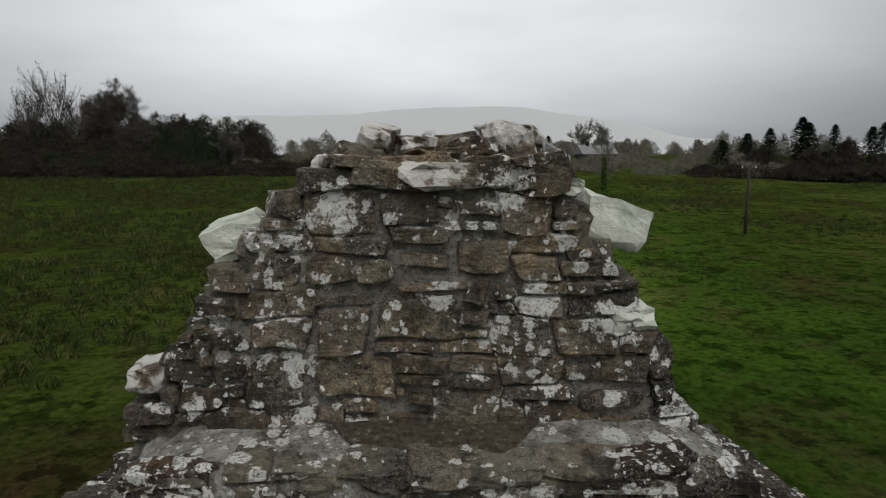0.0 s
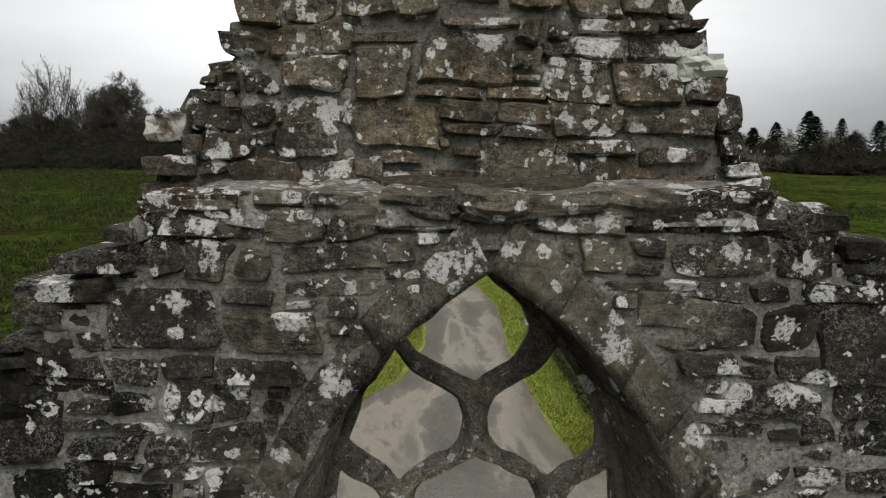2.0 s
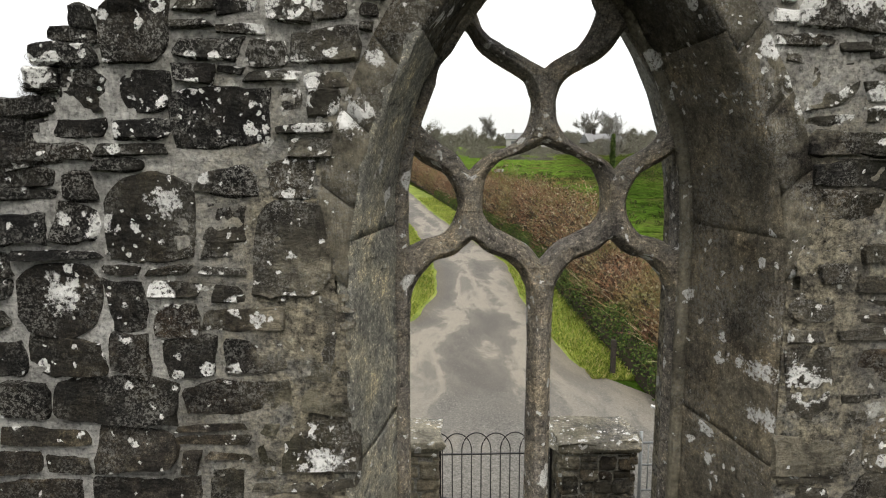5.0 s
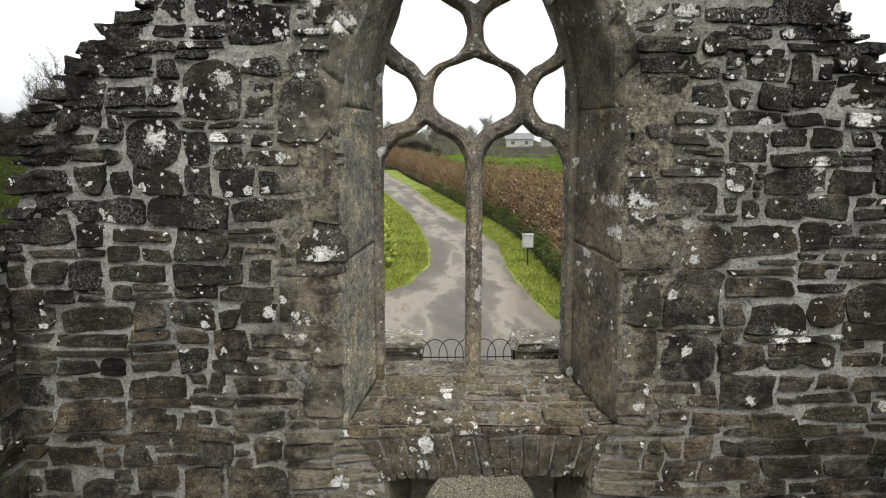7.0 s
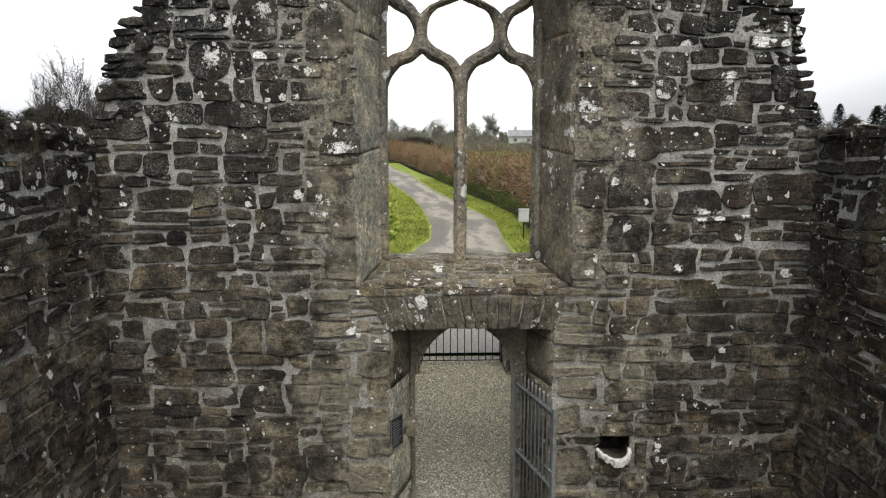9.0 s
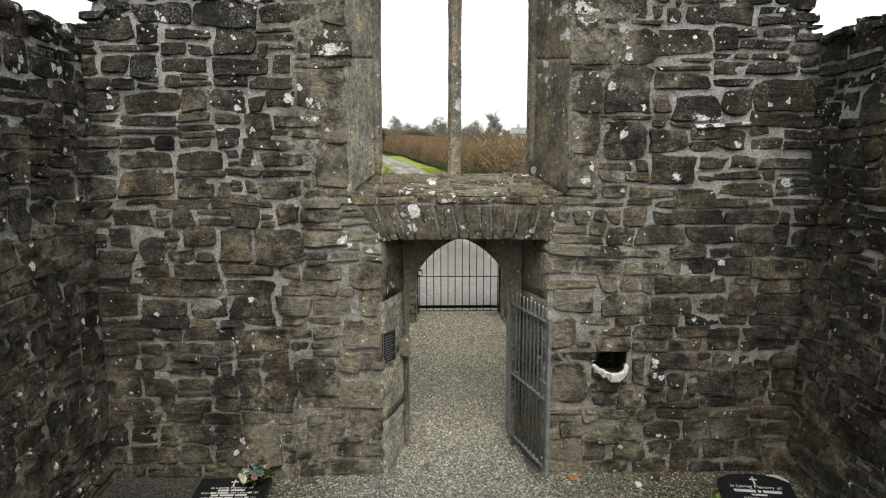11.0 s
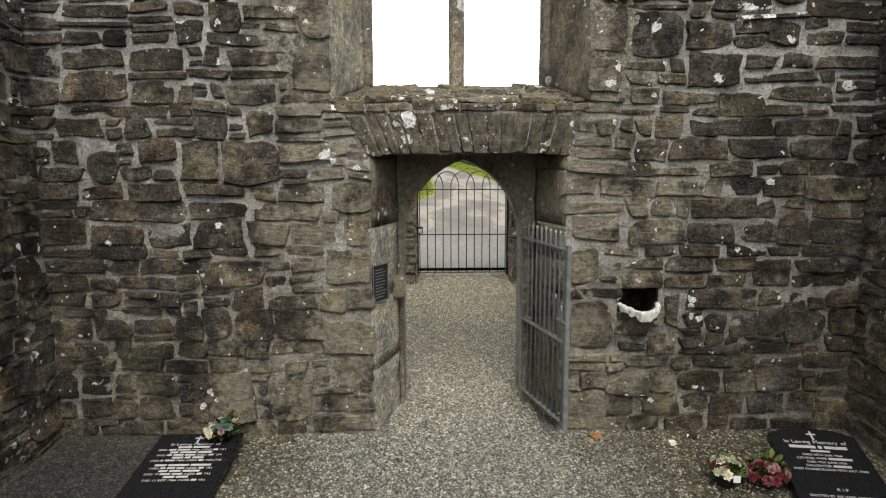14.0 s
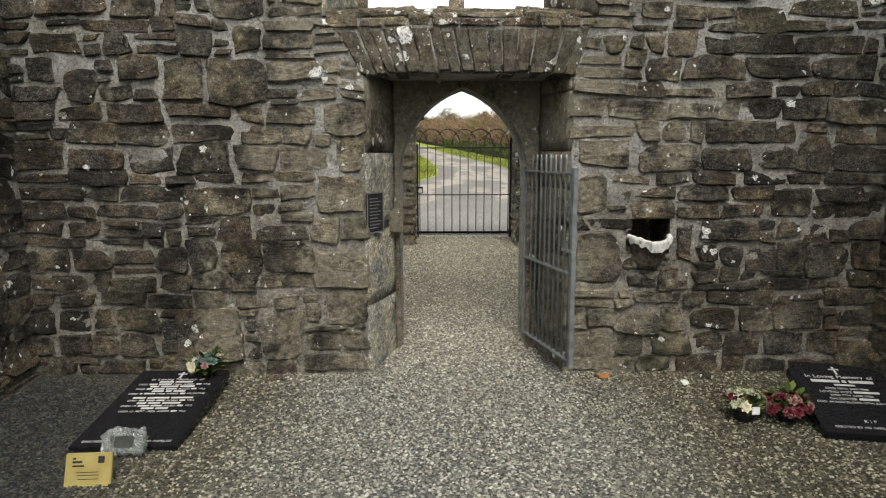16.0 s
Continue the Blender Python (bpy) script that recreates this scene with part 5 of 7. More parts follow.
window_1 = empty("window_1", (0, 0, 0), "pointed gothic window with reticulated stone tracery, unglazed", "window")
tagged(window_1, kind="structure")
rng_win = random.Random(8)
for side in (-1, 1):
    inner, outer_ = half_line(W_IN, W_IN[3], side), half_line(W_OUT, W_OUT[3], side)
    band = half_line(W_IN, W_IN[3], side, 0.15)
    cuts = [0.0, 0.29, 0.55, 0.78, 1.0]
    for s0, s1 in zip(cuts[:-1], cuts[1:]):
        rows = []
        for j in range(25):
            s = s0 + (s1 - s0) * j / 24
            (ix, iz), (ox, oz) = lerp_line(inner, s), lerp_line(outer_, s)
            rows.append([(ix + (ox - ix) * f, -0.012 + (Y_TR + 0.006) * f, iz + (oz - iz) * f) for f in (0.0, 0.15, 0.35, 0.55, 0.75, 0.9, 1.0)])
        if side > 0:
            rows = [r[::-1] for r in rows]
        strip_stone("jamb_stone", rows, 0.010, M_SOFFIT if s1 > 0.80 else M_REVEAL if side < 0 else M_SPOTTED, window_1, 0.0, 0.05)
    arch_from = 0.50
    s = arch_from
    while s < 0.995:
        e = min(1.0, s + rng_win.uniform(0.07, 0.13))
        if 1.0 - e < 0.04:
            e = 1.0
        rows = []
        for j in range(6):
            q = s + 0.0006 + (e - s - 0.0012) * j / 5
            (ix, iz), (bx, bz) = lerp_line(inner, q), lerp_line(band, q)
            rows.append([(bx + (ix - bx) * f, 0.0, bz + (iz - bz) * f) for f in (-0.05, 0.2, 0.4, 0.6, 0.8, 1.0)])
        if side > 0:
            rows = [r[::-1] for r in rows]
        strip_stone("arch_stone", rows, rng_win.uniform(0.010, 0.016), M_DRESSED, window_1, 0.0, 0.06)
        s = e


def smooth_loop(runs, n=5):
    """A closed outline of (x, z): each run is rounded inside and meets the next in a sharp cusp."""
    out = []
    for run in runs:
        p = [2 * Vector(run[0]) - Vector(run[1])] + [Vector(q) for q in run] + [2 * Vector(run[-1]) - Vector(run[-2])]
        for a, b, c, d in zip(p[:-3], p[1:-2], p[2:-1], p[3:]):
            for k in range(n):
                t = k / n
                out.append(0.5 * ((2 * b) + (c - a) * t + (2 * a - 5 * b + 4 * c - d) * t * t + (3 * b - a - 3 * c + d) * t ** 3))
    return out


def wider(loop, by):
    """The same outline moved outwards."""
    n, out = len(loop), []
    area = sum(loop[k].x * loop[(k + 1) % n].y - loop[(k + 1) % n].x * loop[k].y for k in range(n))
    for k in range(n):
        d = (loop[(k + 1) % n] - loop[k - 1]).normalized()
        out.append(loop[k] + Vector((d.y, -d.x)) * (by if area > 0 else -by))
    return out


def carved_plate(name, outer, openings, y0, y1, chamfer, material, parent):
    """A stone plate pierced by openings whose edges are chamfered on both faces."""
    bm = bmesh.new()
    faces_at = {y0: [], y1: []}
    for loop in openings:
        rings = []
        for y, by in ((y0, chamfer), (y0 + 0.03, chamfer * 0.6), (y0 + 0.075, 0.0), (y1 - 0.075, 0.0), (y1 - 0.03, chamfer * 0.6), (y1, chamfer)):
            ring = []
            for q in wider(loop, by):
                k = 0.006 * noise.noise((q.x * 16, y * 9, q.y * 16))
                ring.append(bm.verts.new((q.x + k, y, q.y + 0.006 * noise.noise((q.x * 16, y * 9 + 5, q.y * 16)))))
            rings.append(ring)
        m = len(loop)
        for a, b in zip(rings[:-1], rings[1:]):
            for k in range(m):
                bm.faces.new((a[k], a[(k + 1) % m], b[(k + 1) % m], b[k])).smooth = True
        for y, ring in ((y0, rings[0]), (y1, rings[-1])):
            faces_at[y] += [bm.edges.get((ring[k], ring[(k + 1) % m])) for k in range(m)]
    for y in (y0, y1):
        vs = [bm.verts.new((x, y, z)) for x, z in outer]
        edges = faces_at[y] + [bm.edges.new((vs[k], vs[(k + 1) % len(vs)])) for k in range(len(vs))]
        bmesh.ops.triangle_fill(bm, use_beauty=True, edges=edges)
    return part(name, bm, material, parent)


def tracery():
    at = lambda run: [(WX + x, z) for x, z in run]
    flip = lambda run: [(-x, z) for x, z in reversed(run)]
    ogee = [(0.0, 5.00), (0.08, 4.963), (0.18, 4.93), (0.265, 4.86), (0.30, 4.73), (0.275, 4.62), (0.16, 4.545), (0.07, 4.50), (0.0, 4.42)]
    inner = [(0.36, 4.87), (0.29, 4.935), (0.15, 5.00), (0.075, 5.09), (0.062, 5.20), (0.10, 5.30), (0.20, 5.365), (0.30, 5.43), (0.39, 5.55)]
    light = [(0.665, 2.60), (0.665, 3.4), (0.662, 4.05), (0.645, 4.27), (0.55, 4.405), (0.44, 4.45), (0.35, 4.525)], [(0.35, 4.525), (0.27, 4.46), (0.16, 4.415), (0.085, 4.31), (0.062, 4.14), (0.060, 3.4), (0.060, 2.60)], [(0.060, 2.60), (0.665, 2.60)]
    half = [(0.662, 4.49), (0.60, 4.525), (0.48, 4.565), (0.42, 4.70), (0.475, 4.84), (0.58, 4.905), (0.660, 4.96)], [(0.660, 4.96), (0.662, 4.49)]
    openings = [
        [at(ogee), at(flip(ogee))],
        [at(r) for r in light], [at(flip(r)) for r in reversed(light)],
        [at(r) for r in half], [at(flip(r)) for r in reversed(half)],
        [at(inner), at([(0.39, 5.55), (0.53, 5.33), (0.60, 5.19), (0.585, 5.05), (0.50, 4.965), (0.42, 4.93), (0.36, 4.87)])],
        [at(flip(inner)), at([(-0.36, 4.87), (-0.42, 4.94), (-0.54, 5.03), (-0.625, 5.11)]), at([(-0.625, 5.11), (-0.56, 5.27), (-0.50, 5.40), (-0.39, 5.55)])],
        [at([(0.0, 5.36), (0.07, 5.41), (0.16, 5.465), (0.22, 5.54), (0.25, 5.63)]), at([(0.25, 5.63), (0.20, 5.74), (0.10, 5.83), (-0.01, 5.915)]), at([(-0.01, 5.915), (-0.12, 5.85), (-0.21, 5.80), (-0.34, 5.63)]), at([(-0.34, 5.63), (-0.29, 5.53), (-0.21, 5.47), (-0.09, 5.41), (0.0, 5.36)])],
    ]
    outer = arch_line(WX, W_OUT[0] + 0.03, W_OUT[1], W_OUT[2] + 0.13, 2.56)
    carved_plate("tracery", outer, [smooth_loop(o) for o in openings], Y_TR - 0.035, Y_TR + 0.16, 0.036, M_TRACERY, window_1)


tracery()
# round shafts that frame the tracery
for side in (-1, 1):
    line = half_line((W_OUT[0] - 0.020, *W_OUT[1:3]), W_OUT[3] - 0.06, side)
    tube("jamb_shaft", [(x + 0.004 * noise.noise((z * 3, side, 0)), Y_TR - 0.030, z) for x, z in line[:-3]], 0.034, M_TRACERY if side < 0 else M_DRESSED, window_1, 10)

# sloping sill of worn rubble set in mortar
SILL_Y, SILL_Z, SILL_UP = 0.0, 2.50, radians(15.5)


def on_sill(a, out, v):
    return (a, SILL_Y + v * math.cos(SILL_UP) - out * math.sin(SILL_UP), SILL_Z + v * math.sin(SILL_UP) + out * math.cos(SILL_UP))


def in_sill(a, v):
    return 0.0 <= v < 0.60 and abs(a - WX) < 0.93 - 0.30 * v


part("sill_bed", box_bm(WX - 0.9, 0.05, 2.3, WX + 0.9, 0.75, 2.48), M_MORTAR, window_1)
for a, v, w, h in pack(WX - 0.94, WX + 0.94, 0.0, 0.60, in_sill, lambda a, v: ((3, 4, 5, 6), (3, 4, 5, 6, 8, 10)), rng_win):
    g = rng_win.uniform(0.004, 0.014)
    cs = [(pa + rng_win.uniform(-0.018, 0.018), pv + rng_win.uniform(-0.014, 0.014)) for pa, pv in ((a + g, v + g), (a + w - g, v + g), (a + w - g, v + h - g), (a + g, v + h - g))]
    verts, faces = stone_data(cs, 0.08, rng_win.uniform(0.0, 0.022) + (0.012 if v < 0.1 else 0.0), rng_win, 0.034, 0.012)
    mesh_ob("sill_stone", [on_sill(*q) for q in verts], faces, M_CRUSTED if v < 0.1 and rng_win.random() < 0.4 else M_SILL, window_1)
mortar_sheet(WX - 0.94, WX + 0.94, 0.0, 0.60, in_sill, on_sill, window_1, 9.0, 0.018, 0.002)

# ---- doorway ----
door_1 = empty("door_1", (0, 0, 0), "stone doorway with a flat relieving arch inside and a pointed outer arch", "doorway")
tagged(door_1, kind="structure")
edges = [0.0]
while edges[-1] < 1.0:
    edges.append(edges[-1] + rng_win.uniform(0.042, 0.078))
edges = [e / edges[-1] for e in edges]
for f0, f1 in zip(edges[:-1], edges[1:]):
    foot = lambda f: DOOR_IN[0] - 0.02 + (DOOR_IN[1] - DOOR_IN[0] + 0.035) * f
    head = lambda f: -0.90 + 1.69 * f + 0.02 * math.sin(9.0 * f)
    mid = (f0 + f1) / 2
    crown = 0.020 * math.sin(math.pi * mid) + rng_win.uniform(-0.008, 0.006)
    tall = 2.425 + rng_win.uniform(-0.022, 0.014)
    verts, faces = stone_data([(foot(f0) + 0.001, 2.120 + crown), (foot(f1) - 0.001, 2.120 + crown + rng_win.uniform(-0.006, 0.006)), (head(f1) - 0.001, tall), (head(f0) + 0.001, tall)], 0.30, rng_win.uniform(0.006, 0.030), rng_win, 0.034, 0.013, True)
    mesh_ob("voussoir", [(a, -o, z) for a, o, z in verts], faces, M_DARKSTONE, door_1)
x = -0.98
while x < 0.80:
    w = min(rng_win.uniform(0.10, 0.34), 0.84 - x)
    low, tall = 2.432 + rng_win.uniform(-0.008, 0.01), 2.505 + rng_win.uniform(-0.022, 0.02)
    verts, faces = stone_data([(x + 0.004, low), (x + w - 0.004, low + rng_win.uniform(-0.01, 0.01)), (x + w - 0.008, tall + rng_win.uniform(-0.015, 0.015)), (x + 0.008, tall)], 0.2, rng_win.uniform(0.012, 0.036), rng_win)
    mesh_ob("sill_stone", [(a, -o, z) for a, o, z in verts], faces, M_CRUSTED if rng_win.random() < 0.4 else M_SILL, door_1)
    x += w
# splayed reveals of the doorway, in courses
for side in (-1, 1):
    x_in = DOOR_IN[0] if side < 0 else DOOR_IN[1]
    x_out = DX + side * (DOOR_ARCH[0] + (0.045 if side < 0 else 0.09))
    z = -0.05
    while z < DOOR_IN[2] - 0.02:
        h = min(rng_win.uniform(0.20, 0.42) + (0.30 if side < 0 else 0.0), DOOR_IN[2] - z)
        if DOOR_IN[2] - z - h < 0.1:
            h = DOOR_IN[2] - z
        rows = [[(x_in + (x_out - x_in) * f, 0.0 + (Y_TR - 0.09) * f, z + 0.004 + (h - 0.008) * j / 5) for f in (0, 0.14, 0.3, 0.5, 0.7, 0.86, 1.0)] for j in range(6)]
        if side > 0:
            rows = [r[::-1] for r in rows]
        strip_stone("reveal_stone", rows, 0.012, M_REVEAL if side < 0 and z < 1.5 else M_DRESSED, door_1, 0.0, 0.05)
        z += h
# arch panel that frames the outer opening, with a chamfered edge
panel = [(DOOR_IN[0], -0.2), (DOOR_IN[0], DOOR_IN[2] + 0.05), (DOOR_IN[1], DOOR_IN[2] + 0.05), (DOOR_IN[1], -0.2)] + door_loop[::-1]
slab_with_holes("arch_panel", panel, [], Y_TR - 0.10, Y_TR - 0.025, M_DRESSED, door_1)
part("corbel", box_bm(-0.60, 0.33, 1.00, -0.495, 0.53, 1.17, 0.016), M_DRESSED, door_1)

nx0, nz0, nx1, nz1 = NICHE
for x0, y0, z0, x1, y1, z1 in ((nx0 - 0.03, 0.02, nz0 - 0.03, nx0 + 0.004, 0.40, nz1 + 0.03), (nx1 - 0.004, 0.02, nz0 - 0.03, nx1 + 0.03, 0.40, nz1 + 0.03), (nx0 + 0.004, 0.02, nz0 - 0.03, nx1 - 0.004, 0.40, nz0 + 0.004), (nx0 + 0.004, 0.02, nz1 - 0.004, nx1 - 0.004, 0.40, nz1 + 0.03), (nx0 - 0.03, 0.40, nz0 - 0.03, nx1 + 0.03, 0.44, nz1 + 0.03)):
    part("niche_lining", box_bm(x0, y0, z0, x1, y1, z1), M_STONE, wall_west)

# ---- outer faces ----


def outer_face():
    """The weathered outside of the gable."""
    rng = random.Random(91)
    half, spring, apex, base = W_OUT

    def inside(x, z):
        if x < -3.9 or x > 3.7 or z < 0 or z > max(top_at(LOWER_TOP, x), top_at(UPPER, x)) - 0.02:
            return False
        if base - 0.05 < z < apex + 0.15 and abs(x - WX) < (half + 0.04 if z < spring else arch_x(half + 0.04, apex + 0.15 - spring, z - spring)):
            return False
        return not (abs(x - DX) < DOOR_ARCH[0] + 0.03 and z < 1.9) and not (abs(x - DX) < 0.3 and z < 2.16)

    rects = pack(-3.4, 3.2, 0.0, 7.5, inside, lambda a, z: ((3, 4, 5, 6), (5, 6, 8, 10, 12)), rng)
    build_stones(rects, lambda a, out, z: (a, Y_BACK + out, z), wall_west, rng, 3.0, lambda a, z: False, proud=(0.004, 0.028))


outer_face()

# ---- side walls ----


def side_wall(name, x_face, sign, seed, label):
    """sign: the side on which the wall's body lies."""
    top = lambda y: 3.80 + 0.07 * noise.noise((y * 1.3, seed, 0.0)) + 0.03 * noise.noise((y * 4, seed, 2.0))
    ys = [0.55] + [0.3 - 0.45 * k for k in range(22)]
    bm = bmesh.new()
    loops = []
    for y in ys:
        t = top(y) - 0.06
        loops.append([bm.verts.new(p) for p in ((x_face + sign * 0.03, y, -0.3), (x_face + sign * 0.03, y, t), (x_face + sign * 0.85, y, t), (x_face + sign * 0.85, y, -0.3))])
    for a, b in zip(loops[:-1], loops[1:]):
        for k in range(4):
            bm.faces.new((a[k], a[(k + 1) % 4], b[(k + 1) % 4], b[k]))
    bm.faces.new(loops[0])
    bm.faces.new(loops[-1][::-1])
    core = part(name, bm, M_MORTAR, None)
    tagged(core, label=label, category="wall", kind="structure")
    rng = random.Random(seed)
    rects = pack(0.0, 9.1, 0.0, 3.86, lambda a, z: z < top(-a), lambda a, z: ((3, 4, 4, 5, 6), (4, 6, 7, 9, 11)), rng)
    build_stones(rects, lambda a, out, z: (x_face - sign * out, -a, z), core, rng, seed, lambda a, z: a < 1.3, depth_of=lambda a, z, r: r.uniform(0.25, 0.4) if top(-a) - z < 0.15 else 0.07)
    outside = pack(-0.9, 9.1, 0.0, 3.8, lambda a, z: z < top(-a), lambda a, z: ((3, 4, 5, 6), (5, 7, 9, 12)), rng)
    build_stones(outside, lambda a, out, z: (x_face + sign * (0.85 + out), -a, z), core, rng, seed + 1, lambda a, z: False)
    mortar_sheet(0.0, 2.9, 0.0, 3.8, lambda a, z: z < top(-a) - 0.02, lambda a, out, z: (x_face - sign * out, -a, z), core, seed, 0.03)
    y = 0.0
    while y > -9.0:
        x = 0.08
        d = rng.uniform(0.2, 0.36)
        while x < 0.85:
            w = rng.uniform(0.2, 0.34)
            boulder("capping_stone", (w, d, rng.uniform(0.08, 0.13)), rng.uniform(0, 60), M_STONE, core, (x_face + sign * (x + w / 2 - 0.1), y - d / 2, top(y) - 0.02), (rng.uniform(-6, 6), rng.uniform(-6, 6), rng.uniform(-15, 15)))
            x += w
        y -= d
    return core


side_wall("wall_south", X_L, -1, 31, "dark rubble side wall of the nave with a level broken top")
side_wall("wall_north", X_R, 1, 47, "dark damp rubble side wall of the nave with lichen dots")


# ---- things inside the nave and doorway ----


def slab_text(words, size, material, parent, m):
    curve = bpy.data.curves.new("lettering", "FONT")
    curve.body, curve.size, curve.align_x, curve.extrude = words, size, "LEFT", 0.0006
    temp = new("lettering", curve)
    me = bpy.data.meshes.new_from_object(temp.evaluated_get(bpy.context.evaluated_depsgraph_get()))
    bpy.data.objects.remove(temp)
    me.materials.clear()
    me.materials.append(material)
    ob = new("lettering", me)
    ob.parent = parent
    ob.matrix_basis = m
    return ob


def written_line(thing, y, size, words, widest):
    """One centred line: each run of # becomes a plain bar of that many letters, the rest is lettered."""
    made, x = [], 0.0
    for word in words.split():
        if word.strip("#") == "":
            wide = 0.62 * size * len(word)
            ob = part("writing_bar", box_bm(0, 0, 0.001, wide, 0.70 * size, 0.0022), M_LETTER, thing)
        else:
            ob = slab_text(word, size, M_LETTER, thing, Matrix())
            low = min(v.co.x for v in ob.data.vertices)
            wide = max(v.co.x for v in ob.data.vertices) - low
            ob.data.transform(Matrix.Translation((-low, 0, 0.001)))
        made.append((ob, x))
        x += wide + 0.42 * size
    total = x - 0.42 * size
    squeeze = min(1.0, widest / total)
    for ob, at in made:
        ob.matrix_basis = Matrix.Translation(((at - total / 2) * squeeze, y, 0)) @ Matrix.Diagonal((squeeze, 1, 1, 1))


def grave_slab(foot, head, width, label, lines, arched):
    """A polished slab lying on the gravel, raised at the head. foot, head: middle of the near and far edge."""
    foot, head = Vector(foot), Vector(head)
    length = (head - foot).length
    up = (head - foot).normalized()
    across = up.cross(Vector((0, 0, 1))).normalized()
    nrm = across.cross(up)
    m = Matrix((across, up, nrm)).transposed().to_4x4()
    m.translation = foot
    thing = new("grave_slab")
    thing.empty_display_size = 0.1
    thing.matrix_basis = m
    tagged(thing, label=label, category="grave slab", group="grave slabs on the gravel")
    outline = [(-width / 2, 0), (width / 2, 0)]
    if arched:
        outline += [(width / 2, length - 0.07), (width * 0.30, length - 0.012), (0, length + 0.012), (-width * 0.30, length - 0.012), (-width / 2, length - 0.07)]
    else:
        outline += [(width / 2, length), (-width / 2, length)]
    bm = bmesh.new()
    f = bm.faces.new([bm.verts.new((x, y, -0.055)) for x, y in outline])
    got = bmesh.ops.extrude_face_region(bm, geom=[f])
    bmesh.ops.translate(bm, verts=[g for g in got["geom"] if isinstance(g, bmesh.types.BMVert)], vec=(0, 0, 0.055))
    bmesh.ops.bevel(bm, geom=bm.edges[:], offset=0.004, segments=2, affect="EDGES")
    part("slab", bm, M_BLACK, thing)
    part("plinth", box_bm(-width / 2 + 0.04, length * 0.55, -0.20, width / 2 - 0.04, length - 0.10, -0.055, 0.006), M_MORTAR, thing)
    cy = length - 0.075
    part("cross", box_bm(-0.006, cy - 0.05, 0.001, 0.006, cy + 0.04, 0.003), M_LETTER, thing, "white incised cross")
    part("cross", box_bm(-0.03, cy + 0.004, 0.001, 0.03, cy + 0.016, 0.003), M_LETTER, thing)
    for y, size, words in lines:
        written_line(thing, y, size, words, width * 0.94)
    return thing


LINES_OLD = [(0.80, 0.040, "In Loving Memory of"), (0.765, 0.030, "##### ######"), (0.733, 0.027, "DIED ### ##### 19## AGED ## YRS"), (0.700, 0.030, "### ###### #####"), (0.668, 0.027, "DIED ## #### #### AGED ## YRS"), (0.635, 0.030, "#### ## ####"), (0.603, 0.027, "DIED # #### 19## AGED ## MONTHS"), (0.545, 0.031, "#### ####### #######"), (0.512, 0.027, "DIED ## ### ### AGED ## YRS"), (0.478, 0.030, "### #### ######"), (0.445, 0.027, "DIED 19 #### #### AGED ## YRS"), (0.412, 0.030, "#### ####"), (0.378, 0.027, "DIED 12 SEPT 19## AGED ## YRS"), (0.085, 0.031, "REST IN PEACE"), (0.045, 0.027, "ERECTED BY ### ##### AND FAMILIES")]
LINES_NEW = [(0.545, 0.046, "In Loving Memory of"), (0.496, 0.038, "####### # ######"), (0.462, 0.024, "########"), (0.424, 0.027, "DIED 10TH JAN 19##"), (0.388, 0.029, "LOVING WIFE ########"), (0.354, 0.026, "DIED 7TH JUNE 1956"), (0.318, 0.029, "DAUGHTER ######"), (0.285, 0.026, "DIED IN BARCELONA 13TH JULY 19##"), (0.105, 0.034, "R I P"), (0.05, 0.026, "ERECTED BY HIS WIFE AND FAMILY")]
grave_slab((-1.945, -1.17, 0.03), (-1.955, -0.22, 0.13), 0.585, "black granite slab with rows of white lettering, lying on gravel", LINES_OLD, False)
grave_slab((2.22, -1.13, 0.05), (2.325, -0.455, 0.23), 0.56, "black granite slab with a curved head and white lettering", LINES_NEW, True)


